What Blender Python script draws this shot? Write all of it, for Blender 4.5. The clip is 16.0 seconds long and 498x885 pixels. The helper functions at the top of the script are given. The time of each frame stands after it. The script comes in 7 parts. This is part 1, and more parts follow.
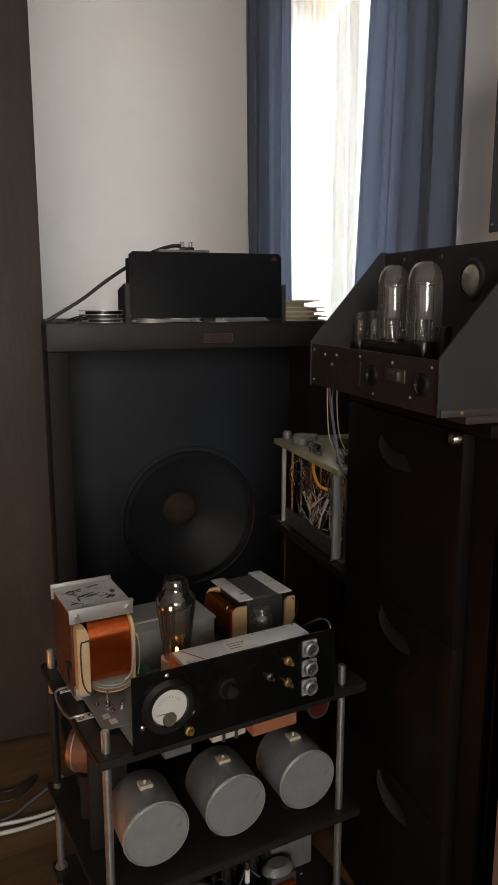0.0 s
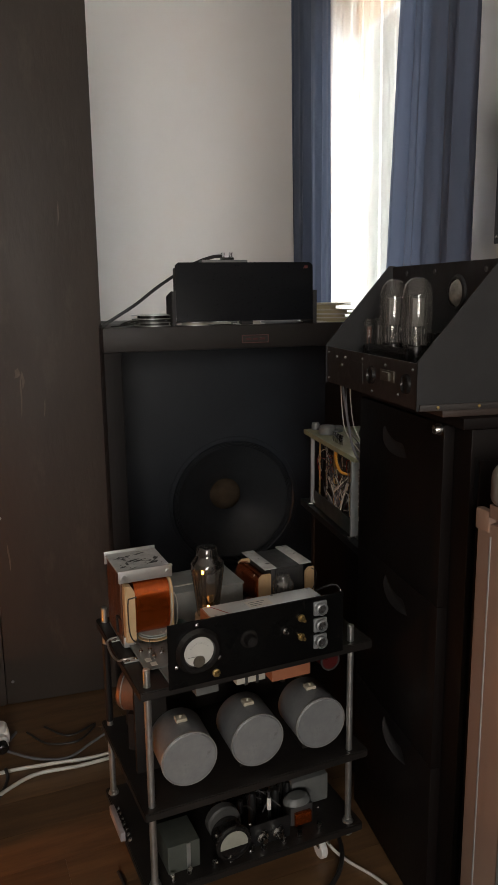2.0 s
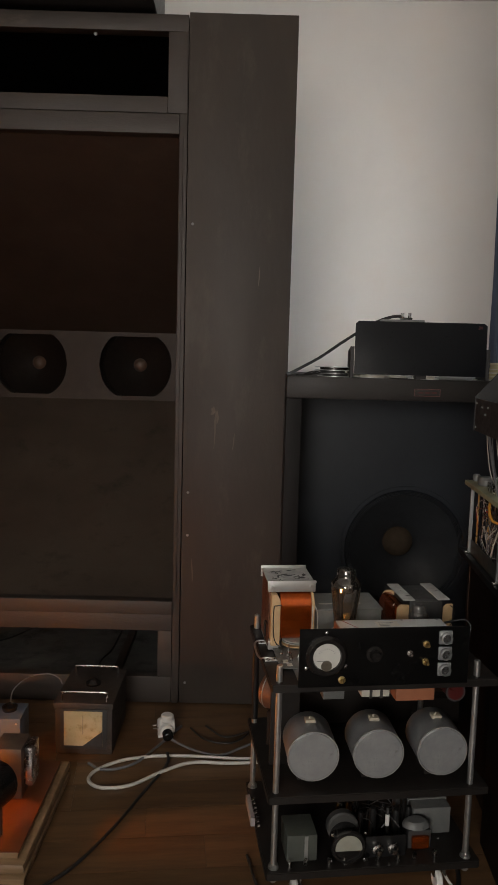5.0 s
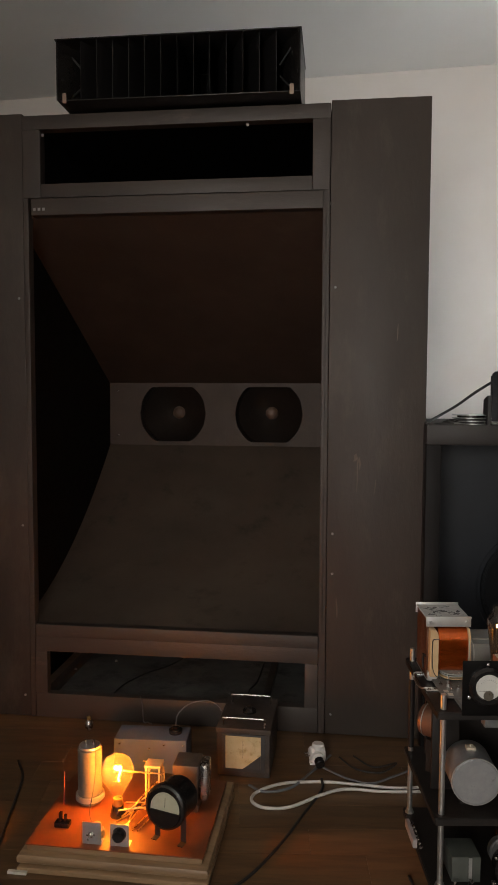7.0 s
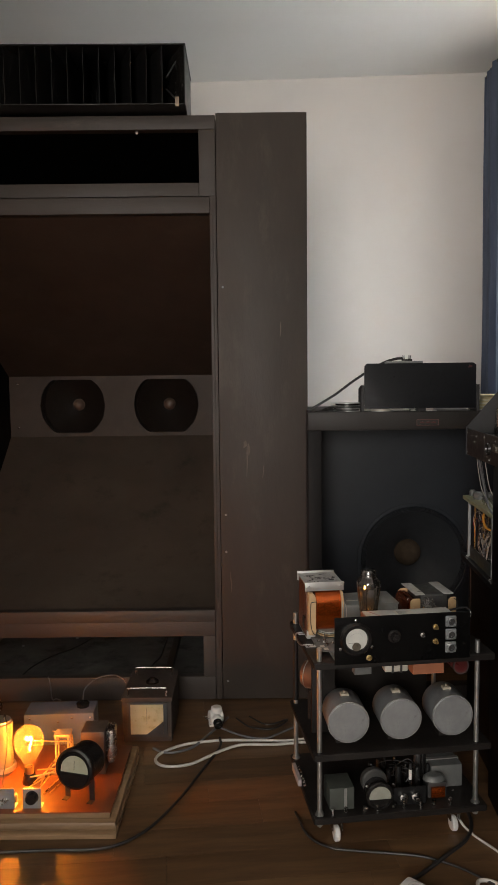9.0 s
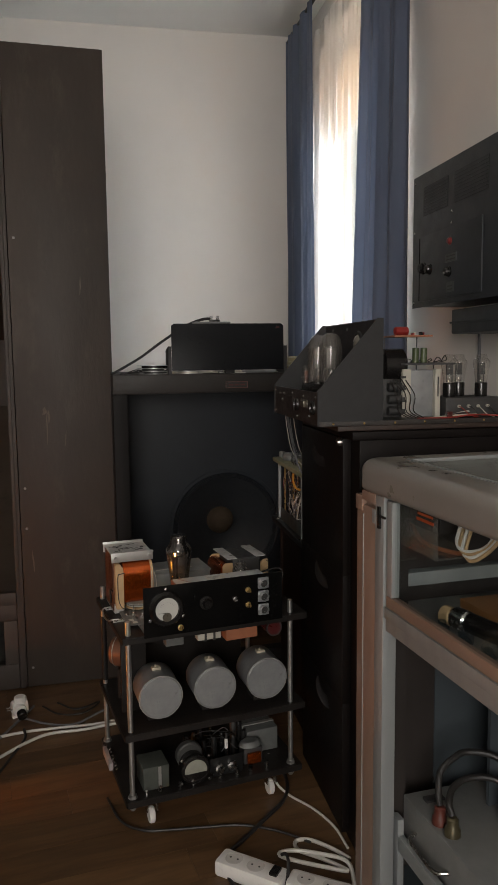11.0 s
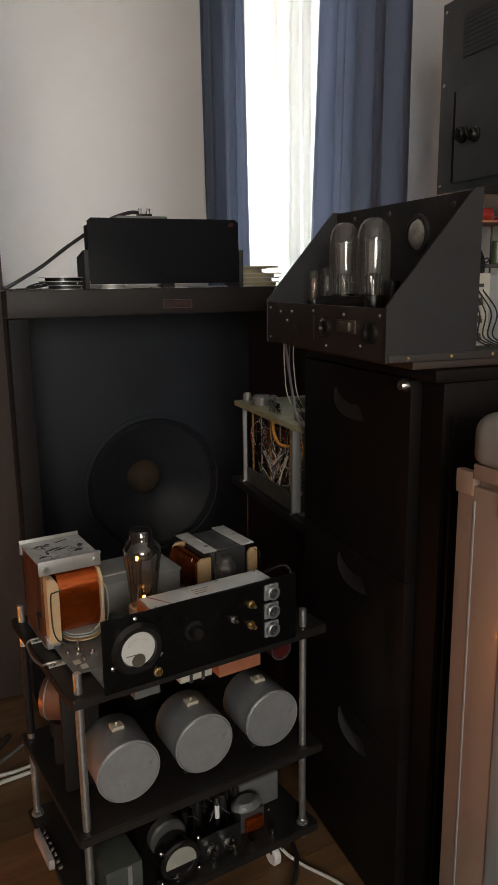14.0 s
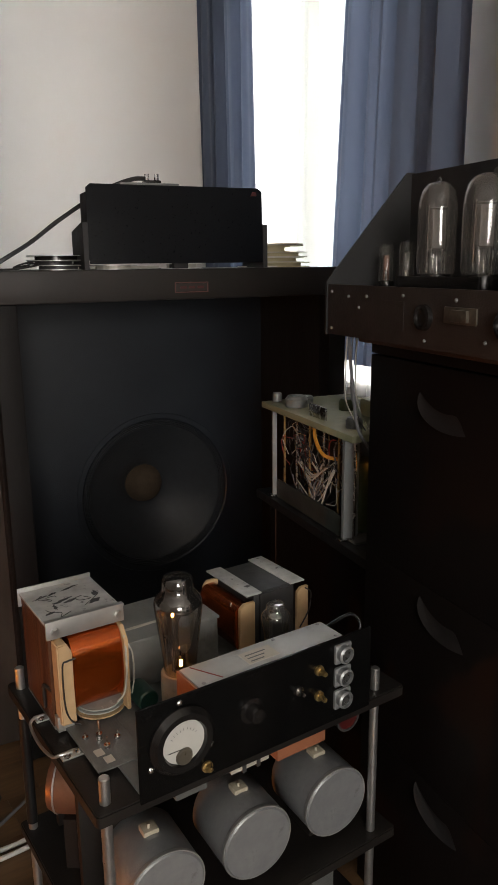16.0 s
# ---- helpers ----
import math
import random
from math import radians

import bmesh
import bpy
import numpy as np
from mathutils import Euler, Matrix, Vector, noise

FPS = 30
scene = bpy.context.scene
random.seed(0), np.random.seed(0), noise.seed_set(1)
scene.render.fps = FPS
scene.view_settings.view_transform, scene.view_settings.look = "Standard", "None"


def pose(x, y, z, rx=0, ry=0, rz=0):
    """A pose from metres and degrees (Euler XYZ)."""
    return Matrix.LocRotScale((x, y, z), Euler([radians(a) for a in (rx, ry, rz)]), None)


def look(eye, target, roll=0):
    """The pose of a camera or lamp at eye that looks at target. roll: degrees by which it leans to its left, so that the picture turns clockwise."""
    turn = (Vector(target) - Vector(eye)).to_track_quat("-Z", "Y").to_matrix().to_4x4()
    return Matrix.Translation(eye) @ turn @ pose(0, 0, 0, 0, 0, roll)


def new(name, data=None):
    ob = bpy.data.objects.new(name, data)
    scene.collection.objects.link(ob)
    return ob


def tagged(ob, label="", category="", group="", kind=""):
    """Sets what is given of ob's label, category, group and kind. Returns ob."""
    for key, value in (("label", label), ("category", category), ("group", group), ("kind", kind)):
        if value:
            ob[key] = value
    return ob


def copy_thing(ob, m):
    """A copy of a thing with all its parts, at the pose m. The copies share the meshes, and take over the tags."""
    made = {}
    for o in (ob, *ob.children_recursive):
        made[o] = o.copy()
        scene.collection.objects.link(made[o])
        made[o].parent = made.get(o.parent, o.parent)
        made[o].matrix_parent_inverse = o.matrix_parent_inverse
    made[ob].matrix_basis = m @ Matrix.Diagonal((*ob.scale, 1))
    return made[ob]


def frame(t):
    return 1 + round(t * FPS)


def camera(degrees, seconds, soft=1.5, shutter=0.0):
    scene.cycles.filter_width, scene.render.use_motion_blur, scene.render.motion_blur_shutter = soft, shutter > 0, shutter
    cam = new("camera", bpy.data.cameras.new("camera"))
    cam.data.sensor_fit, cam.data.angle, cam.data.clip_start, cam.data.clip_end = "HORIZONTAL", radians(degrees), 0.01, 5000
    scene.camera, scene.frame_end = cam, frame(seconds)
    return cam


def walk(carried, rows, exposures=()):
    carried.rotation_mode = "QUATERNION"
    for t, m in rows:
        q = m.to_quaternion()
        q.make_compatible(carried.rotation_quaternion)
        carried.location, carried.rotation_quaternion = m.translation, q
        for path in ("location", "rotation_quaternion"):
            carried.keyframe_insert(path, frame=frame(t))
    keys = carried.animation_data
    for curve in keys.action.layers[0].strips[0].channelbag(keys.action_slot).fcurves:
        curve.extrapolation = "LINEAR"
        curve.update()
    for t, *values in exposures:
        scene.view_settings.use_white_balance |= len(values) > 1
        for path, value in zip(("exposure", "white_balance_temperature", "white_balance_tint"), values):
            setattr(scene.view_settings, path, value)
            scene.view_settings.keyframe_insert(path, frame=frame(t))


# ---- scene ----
cam = camera(36.8, 16.0)
PATH = [
    (0, (-0.124, 0.136, 1.23), (0.744, 1.899, 0.857), -0.0),
    (0.5, (-0.181, 0.141, 1.232), (0.694, 1.895, 0.838), -0.0),
    (1, (-0.204, 0.114, 1.23), (0.658, 1.873, 0.827), -0.0),
    (1.5, (-0.19, 0.009, 1.252), (0.62, 1.794, 0.855), -0.2),
    (2, (-0.147, -0.099, 1.268), (0.57, 1.726, 0.874), -0.7),
    (2.5, (-0.123, -0.149, 1.27), (0.528, 1.702, 0.884), -0.3),
    (3, (-0.090, -0.160, 1.238), (0.489, 1.722, 0.893), 0.2),
    (3.5, (-0.077, -0.159, 1.204), (0.371, 1.766, 0.901), 0.50),
    (4, (-0.064, -0.184, 1.208), (0.283, 1.764, 0.919), 1.31),
    (6.5, (-0.145, -0.565, 1.286), (-0.197, 1.429, 1.144), 0.39),
    (7, (-0.238, -0.556, 1.283), (-0.331, 1.437, 1.147), 0.23),
    (7.5, (-0.324, -0.555, 1.271), (-0.422, 1.438, 1.130), 0.11),
    (8, (-0.341, -0.575, 1.276), (-0.402, 1.419, 1.128), -0.06),
    (8.5, (-0.288, -0.651, 1.285), (-0.240, 1.342, 1.124), -0.40),
    (8.9, (-0.218, -0.749, 1.301), (-0.081, 1.239, 1.131), -0.59),
    (9, (-0.200, -0.767, 1.301), (-0.039, 1.219, 1.132), -0.61),
    (9.5, (-0.145, -0.821, 1.304), (0.158, 1.148, 1.123), -0.65),
    (10, (-0.127, -0.819, 1.272), (0.314, 1.122, 1.079), -0.44),
    (10.2, (-0.133, -0.804, 1.263), (0.349, 1.127, 1.068), -0.44),
    (12.3, (-0.153, -0.269, 1.219), (0.648, 1.534, 0.894), -1.2),
    (12.5, (-0.131, -0.221, 1.22), (0.676, 1.577, 0.883), -1.3),
    (13, (-0.108, -0.134, 1.207), (0.725, 1.646, 0.839), -1.4),
    (13.5, (-0.114, -0.04, 1.195), (0.766, 1.71, 0.792), -1.3),
    (14, (-0.145, 0.08, 1.194), (0.802, 1.788, 0.767), -0.7),
    (14.5, (-0.179, 0.173, 1.189), (0.8, 1.861, 0.746), -0.7),
    (15, (-0.185, 0.241, 1.185), (0.828, 1.905, 0.732), -0.5),
    (15.5, (-0.154, 0.325, 1.183), (0.861, 1.987, 0.725), -0.6),
    (16, (-0.114, 0.41, 1.183), (0.895, 2.072, 0.717), -0.6),
]
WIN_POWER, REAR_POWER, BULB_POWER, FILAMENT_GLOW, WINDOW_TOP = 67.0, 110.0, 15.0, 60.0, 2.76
NET_THROUGH, NET_CLEAR = 0.020, 0.33
EXPOSURES = ((0.0, 0.05), (2.5, -0.22), (4.0, -0.24), (6.5, 0.08), (7.5, -0.04), (8.5, 0.18), (9.5, 0.18), (10.0, -0.06), (12.5, -0.24), (13.5, -0.1), (14.5, 0.08), (15.5, 0.24), (16.0, 0.24))
walk(cam, [(t, look(eye, target, roll)) for t, eye, target, roll in PATH], EXPOSURES)

# ---- light ----
ROOM = pose(0, 0, 0, 0, 0, -8.0)          # the room stands 8 degrees off the big loudspeaker
WALL_U, WALL_V, CEIL = 1.06, 3.53, 2.957   # right wall, far wall, ceiling
LEFT_U, NEAR_V = -3.4, -3.0

world = bpy.data.worlds.new("world")
scene.world = world
world.use_nodes = True
_nt = world.node_tree
_sky = _nt.nodes.new("ShaderNodeTexSky")
_sky.sky_type = "NISHITA"
_sky.sun_disc = False
_sky.sun_elevation = radians(38)
_sky.sun_rotation = radians(140)
_nt.links.new(_sky.outputs[0], _nt.nodes["Background"].inputs[0])
_nt.nodes["Background"].inputs[1].default_value = 0.08


def lamp(name, kind, m, power, colour, **more):
    data = bpy.data.lights.new(name, kind)
    data.energy, data.color = power, colour
    if kind == "AREA":
        data.spread = radians(more.get("spread", 180))
        data.shape, data.size, data.size_y = "RECTANGLE", more["w"], more["h"]
    else:
        data.shadow_soft_size = more["r"]
    ob = new(name, data)
    ob.matrix_world = m
    return ob


# daylight in the net curtain's opening, and an unseen window assumed behind the viewer
lamp("window_light", "AREA", ROOM @ pose(WALL_U + 0.13, 2.66, 1.76, 90, 0, 90), WIN_POWER, (0.93, 0.97, 1.0), w=1.04, h=1.86, spread=170)
lamp("unseen_rear_light", "AREA", ROOM @ pose(-0.8, NEAR_V - 0.18, 1.65, 90, 0, 0), REAR_POWER, (1.0, 0.94, 0.88), w=1.4, h=1.5)


# ---- materials ----
def nodes_of(name):
    m = bpy.data.materials.new(name)
    m.use_nodes = True
    nt = m.node_tree
    return m, nt, nt.nodes["Principled BSDF"]


def mixed(nt, fac, a, b):
    n = nt.nodes.new("ShaderNodeMix")
    n.data_type = "RGBA"
    n.inputs[6].default_value, n.inputs[7].default_value = (*a, 1) if len(a) == 3 else a, (*b, 1) if len(b) == 3 else b
    nt.links.new(fac, n.inputs[0])
    return n.outputs[2]


def noise_tex(nt, scale, detail=4.0, stretch=(1, 1, 1), rough=0.6):
    co = nt.nodes.new("ShaderNodeTexCoord")
    mp = nt.nodes.new("ShaderNodeMapping")
    mp.inputs["Scale"].default_value = stretch
    nt.links.new(co.outputs["Object"], mp.inputs[0])
    n = nt.nodes.new("ShaderNodeTexNoise")
    n.inputs["Scale"].default_value, n.inputs["Detail"].default_value, n.inputs["Roughness"].default_value = scale, detail, rough
    nt.links.new(mp.outputs[0], n.inputs[0])
    return n.outputs[0]


def ramp(nt, fac, lo, hi):
    n = nt.nodes.new("ShaderNodeMapRange")
    n.inputs[1].default_value, n.inputs[2].default_value = lo, hi
    nt.links.new(fac, n.inputs[0])
    return n.outputs[0]


def surface(name, a, b, rough=0.5, metal=0.0, scale=12.0, stretch=(1, 1, 1), fine=180.0, bump=0.15, wear=None, wear_at=(0.62, 0.72), wear_scale=9.0, rough_var=0.15, spec=0.5, coat=0.0):
    """A surface with a coarse and a fine variation, a little relief and, where wear is given, worn patches of that colour."""
    m, nt, p = nodes_of(name)
    big = ramp(nt, noise_tex(nt, scale, 5, stretch), 0.3, 0.7)
    col = mixed(nt, big, a, b)
    small = noise_tex(nt, fine, 3, stretch)
    if wear:
        w = ramp(nt, noise_tex(nt, wear_scale, 8, stretch, 0.7), *wear_at)
        n = nt.nodes.new("ShaderNodeMix")
        n.data_type = "RGBA"
        nt.links.new(w, n.inputs[0])
        nt.links.new(col, n.inputs[6])
        n.inputs[7].default_value = (*wear, 1)
        col = n.outputs[2]
    nt.links.new(col, p.inputs["Base Color"])
    r = nt.nodes.new("ShaderNodeMapRange")
    r.inputs[3].default_value, r.inputs[4].default_value = max(rough - rough_var, 0.02), min(rough + rough_var, 1)
    nt.links.new(small if rough_var < 0.1 else noise_tex(nt, scale * 2.3, 6, stretch), r.inputs[0])
    nt.links.new(r.outputs[0], p.inputs["Roughness"])
    p.inputs["Metallic"].default_value = metal
    p.inputs["Specular IOR Level"].default_value = spec
    p.inputs["Coat Weight"].default_value = coat
    if bump:
        bn = nt.nodes.new("ShaderNodeBump")
        bn.inputs["Strength"].default_value, bn.inputs["Distance"].default_value = bump, 0.002
        nt.links.new(small, bn.inputs["Height"])
        nt.links.new(bn.outputs[0], p.inputs["Normal"])
    return m


def wood(name, a, b, rough=0.5, along="X", ring=28.0, bump=0.2, per_piece=False, spec=0.5):
    """Grain drawn out along one axis; per_piece varies the tone from object to object."""
    m, nt, p = nodes_of(name)
    st = {"X": (0.12, 1, 1), "Y": (1, 0.12, 1), "Z": (1, 1, 0.12)}[along]
    grain = noise_tex(nt, ring, 6, st, 0.65)
    broad = noise_tex(nt, 3.0, 3, st)
    col = mixed(nt, ramp(nt, grain, 0.32, 0.68), a, b)
    mul = nt.nodes.new("ShaderNodeHueSaturation")
    nt.links.new(col, mul.inputs["Color"])
    val = ramp(nt, broad, 0.0, 1.0)
    if per_piece:
        info = nt.nodes.new("ShaderNodeObjectInfo")
        ad = nt.nodes.new("ShaderNodeMath")
        ad.operation = "ADD"
        nt.links.new(info.outputs["Random"], ad.inputs[0])
        nt.links.new(val, ad.inputs[1])
        val = ad.outputs[0]
    mr = nt.nodes.new("ShaderNodeMapRange")
    mr.inputs[1].default_value, mr.inputs[2].default_value = (0.0, 2.0) if per_piece else (0.0, 1.0)
    mr.inputs[3].default_value, mr.inputs[4].default_value = 0.6, 1.45
    nt.links.new(val, mr.inputs[0])
    nt.links.new(mr.outputs[0], mul.inputs["Value"])
    nt.links.new(mul.outputs[0], p.inputs["Base Color"])
    rr = nt.nodes.new("ShaderNodeMapRange")
    rr.inputs[3].default_value, rr.inputs[4].default_value = max(rough - 0.12, 0.05), min(rough + 0.15, 1)
    nt.links.new(broad, rr.inputs[0])
    nt.links.new(rr.outputs[0], p.inputs["Roughness"])
    p.inputs["Specular IOR Level"].default_value = spec
    bn = nt.nodes.new("ShaderNodeBump")
    bn.inputs["Strength"].default_value, bn.inputs["Distance"].default_value = bump, 0.002
    nt.links.new(grain, bn.inputs["Height"])
    nt.links.new(bn.outputs[0], p.inputs["Normal"])
    return m


def glass(name, tint=(1, 1, 1), gloss=0.02, ior=1.45, haze=0.0, mirror=0.0, edge=0.85):
    """Thin clear glass: it lets light through and shines by its Fresnel gloss."""
    m = bpy.data.materials.new(name)
    m.use_nodes = True
    nt = m.node_tree
    nt.nodes.clear()
    out = nt.nodes.new("ShaderNodeOutputMaterial")
    tr = nt.nodes.new("ShaderNodeBsdfTransparent")
    tr.inputs[0].default_value = (*tint, 1)
    gl = nt.nodes.new("ShaderNodeBsdfGlossy")
    gl.inputs["Roughness"].default_value = gloss
    lw = nt.nodes.new("ShaderNodeLayerWeight")
    lw.inputs[0].default_value = 0.5
    pw = nt.nodes.new("ShaderNodeMath")
    pw.operation = "POWER"
    pw.inputs[1].default_value = 3.2
    nt.links.new(lw.outputs["Facing"], pw.inputs[0])
    fr = nt.nodes.new("ShaderNodeMapRange")
    fr.inputs[3].default_value, fr.inputs[4].default_value = (ior - 1) ** 2 / (ior + 1) ** 2 + mirror, edge
    nt.links.new(pw.outputs[0], fr.inputs[0])
    mx = nt.nodes.new("ShaderNodeMixShader")
    nt.links.new(fr.outputs[0], mx.inputs[0])
    nt.links.new(tr.outputs[0], mx.inputs[1])
    nt.links.new(gl.outputs[0], mx.inputs[2])
    last = mx
    if haze:
        df = nt.nodes.new("ShaderNodeBsdfDiffuse")
        df.inputs[0].default_value = (0.6, 0.58, 0.55, 1)
        m2 = nt.nodes.new("ShaderNodeMixShader")
        m2.inputs[0].default_value = haze
        nt.links.new(mx.outputs[0], m2.inputs[1])
        nt.links.new(df.outputs[0], m2.inputs[2])
        last = m2
    nt.links.new(last.outputs[0], out.inputs[0])
    return m


def cloth(name, a, b, through_part, clear=0.0):
    """Woven cloth; part of the light comes through it, and a thin net is partly clear."""
    m, nt, p = nodes_of(name)
    out = nt.nodes["Material Output"]
    weave = noise_tex(nt, 420, 2)
    col = mixed(nt, ramp(nt, noise_tex(nt, 5, 4, (1, 1, 0.2)), 0.3, 0.7), a, b)
    nt.links.new(col, p.inputs["Base Color"])
    p.inputs["Roughness"].default_value = 0.85
    p.inputs["Specular IOR Level"].default_value = 0.2
    p.inputs["Sheen Weight"].default_value = 0.1
    bn = nt.nodes.new("ShaderNodeBump")
    bn.inputs["Strength"].default_value, bn.inputs["Distance"].default_value = 0.12, 0.001
    nt.links.new(weave, bn.inputs["Height"])
    nt.links.new(bn.outputs[0], p.inputs["Normal"])
    tl = nt.nodes.new("ShaderNodeBsdfTranslucent")
    nt.links.new(col, tl.inputs[0])
    mx = nt.nodes.new("ShaderNodeMixShader")
    mx.inputs[0].default_value = through_part
    nt.links.new(p.outputs[0], mx.inputs[1])
    nt.links.new(tl.outputs[0], mx.inputs[2])
    last = mx
    if clear:
        tr = nt.nodes.new("ShaderNodeBsdfTransparent")
        m2 = nt.nodes.new("ShaderNodeMixShader")
        m2.inputs[0].default_value = clear
        nt.links.new(mx.outputs[0], m2.inputs[1])
        nt.links.new(tr.outputs[0], m2.inputs[2])
        last = m2
    nt.links.new(last.outputs[0], out.inputs[0])
    return m


def winding(name, a, b, axis="X", pitch=2400.0):
    """Enamelled copper wire laid turn by turn round an axis."""
    m, nt, p = nodes_of(name)
    co = nt.nodes.new("ShaderNodeTexCoord")
    wv = nt.nodes.new("ShaderNodeTexWave")
    wv.bands_direction = axis
    wv.inputs["Scale"].default_value = pitch / 20
    wv.inputs["Distortion"].default_value = 0.25
    nt.links.new(co.outputs["Object"], wv.inputs[0])
    st = (6, 1, 1) if axis == "X" else (1, 6, 1)
    col = mixed(nt, ramp(nt, noise_tex(nt, 30, 4, st), 0.3, 0.7), a, b)
    nt.links.new(col, p.inputs["Base Color"])
    p.inputs["Metallic"].default_value = 0.85
    p.inputs["Roughness"].default_value = 0.22
    p.inputs["Coat Weight"].default_value = 0.35
    bn = nt.nodes.new("ShaderNodeBump")
    bn.inputs["Strength"].default_value, bn.inputs["Distance"].default_value = 0.08, 0.0003
    nt.links.new(wv.outputs[1], bn.inputs["Height"])
    nt.links.new(bn.outputs[0], p.inputs["Normal"])
    return m


def glow(name, colour, strength):
    m, nt, p = nodes_of(name)
    p.inputs["Emission Color"].default_value = (*colour, 1)
    p.inputs["Emission Strength"].default_value = strength
    p.inputs["Base Color"].default_value = (*colour, 1)
    return m


PLASTER = surface("plaster", (0.66, 0.625, 0.59), (0.745, 0.715, 0.675), 0.9, scale=1.1, fine=240, bump=0.14, rough_var=0.05, spec=0.2, wear=(0.70, 0.64, 0.59), wear_at=(0.50, 0.75), wear_scale=2.2)
CEIL_PAINT = surface("ceiling_paint", (0.76, 0.75, 0.72), (0.80, 0.79, 0.76), 0.92, scale=1.6, fine=200, bump=0.08, rough_var=0.05, spec=0.2)
OAK_FLOOR = wood("floor_wood", (0.072, 0.039, 0.018), (0.150, 0.082, 0.037), 0.40, "X", 30, 0.10, True)
FLOOR_BASE = wood("floor_base", (0.030, 0.017, 0.008), (0.05, 0.028, 0.013), 0.45, "X", 30, 0.10)
HORN_PAINT = surface("horn_paint", (0.0245, 0.0180, 0.0136), (0.0445, 0.0330, 0.0250), 0.58, scale=3.6, stretch=(1, 1, 0.35), fine=70, bump=0.4, wear=(0.066, 0.052, 0.041), wear_at=(0.54, 0.74), wear_scale=7.0, rough_var=0.12)
HORN_FRAME = surface("horn_frame_paint", (0.037, 0.029, 0.0242), (0.050, 0.039, 0.032), 0.55, scale=5.0, stretch=(0.3, 1, 1), fine=110, bump=0.3, wear=(0.12, 0.09, 0.07), wear_at=(0.61, 0.80), wear_scale=8.0)
# horn inside: roof colour darkened for its shade, floor lightened for its light
HORN_SHADED_ROOF = surface("horn_roof_shaded_paint", (0.028, 0.0185, 0.0125), (0.046, 0.031, 0.022), 0.66, scale=3.0, fine=110, bump=0.3, wear=(0.060, 0.044, 0.032), wear_at=(0.58, 0.80), wear_scale=5.0)
HORN_LIT_FLOOR = surface("horn_floor_lit_paint", (0.060, 0.0440, 0.0328), (0.094, 0.0705, 0.0528), 0.6, scale=2.6, fine=90, bump=0.35, wear=(0.035, 0.027, 0.020), wear_at=(0.56, 0.72), wear_scale=6.0, rough_var=0.12)
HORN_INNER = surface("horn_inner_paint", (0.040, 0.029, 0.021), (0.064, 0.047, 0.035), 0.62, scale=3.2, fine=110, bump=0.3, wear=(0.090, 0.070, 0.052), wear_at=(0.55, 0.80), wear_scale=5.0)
DUSTY_BOARD = surface("dusty_board", (0.07, 0.068, 0.06), (0.15, 0.145, 0.13), 0.85, scale=7, fine=60, bump=0.4, wear=(0.03, 0.028, 0.024), wear_at=(0.52, 0.66), wear_scale=5)
# near-black stands in for deep shade in hollows, gaps and grooves
SHADE_BLACK = surface("shade_black", (0.004, 0.0038, 0.0036), (0.007, 0.0065, 0.006), 0.9, spec=0.1)
HORN_CONE = surface("brown_cone_paper", (0.012, 0.0085, 0.007), (0.018, 0.013, 0.010), 0.5, scale=40, fine=400, bump=0.3, spec=0.3)
CONE_PAPER = surface("cone_paper", (0.022, 0.024, 0.027), (0.032, 0.034, 0.037), 0.34, scale=40, fine=400, bump=0.3)
DUST_CAP = surface("felt_dust_cap", (0.048, 0.034, 0.022), (0.066, 0.047, 0.031), 0.9, scale=60, fine=500, bump=0.3, spec=0.2)
GREY_CAP = surface("pale_dust_cap", (0.10, 0.066, 0.048), (0.14, 0.096, 0.072), 0.35, scale=60, fine=400)
BLACK_WOOD = surface("black_stained_wood", (0.012, 0.010, 0.009), (0.019, 0.016, 0.014), 0.5, scale=6, stretch=(1, 1, 0.2), fine=120, bump=0.3, wear=(0.035, 0.028, 0.022), wear_at=(0.66, 0.85), spec=0.3)
BAFFLE_WOOD = surface("baffle_frame_wood", (0.012, 0.0105, 0.0095), (0.020, 0.017, 0.0155), 0.5, scale=6, stretch=(0.25, 1, 0.5), fine=130, bump=0.4, wear=(0.06, 0.047, 0.036), wear_at=(0.62, 0.85), spec=0.3)
DEAD_BLACK = surface("dead_black_paint", (0.0048, 0.0046, 0.0048), (0.0085, 0.0078, 0.0076), 0.6, scale=6, stretch=(1, 1, 0.2), fine=140, bump=0.3, wear=(0.025, 0.02, 0.017), wear_at=(0.70, 0.88), spec=0.2)
BAFFLE_BOARD = surface("baffle_board", (0.0105, 0.0130, 0.0178), (0.0155, 0.0190, 0.0248), 0.42, scale=8, fine=300, bump=0.3, spec=0.4)
SHELF_BLACK = surface("black_shelf_board", (0.0085, 0.0075, 0.0068), (0.016, 0.013, 0.011), 0.48, scale=9, fine=220, bump=0.25, wear=(0.042, 0.033, 0.026), wear_at=(0.66, 0.9), wear_scale=30, spec=0.3)
STEEL_ROD = surface("zinc_rod", (0.42, 0.42, 0.41), (0.56, 0.56, 0.54), 0.34, 0.9, scale=60, fine=400, bump=0.08)
ALU = surface("brushed_aluminium", (0.42, 0.42, 0.41), (0.52, 0.52, 0.50), 0.42, 0.75, scale=25, fine=300, bump=0.1, wear=(0.26, 0.255, 0.24), wear_at=(0.58, 0.78))
CAN_GREY = surface("dull_grey_metal", (0.285, 0.295, 0.300), (0.36, 0.370, 0.372), 0.42, 0.55, scale=30, fine=250, bump=0.12, wear=(0.22, 0.22, 0.215), wear_at=(0.58, 0.75), wear_scale=40)
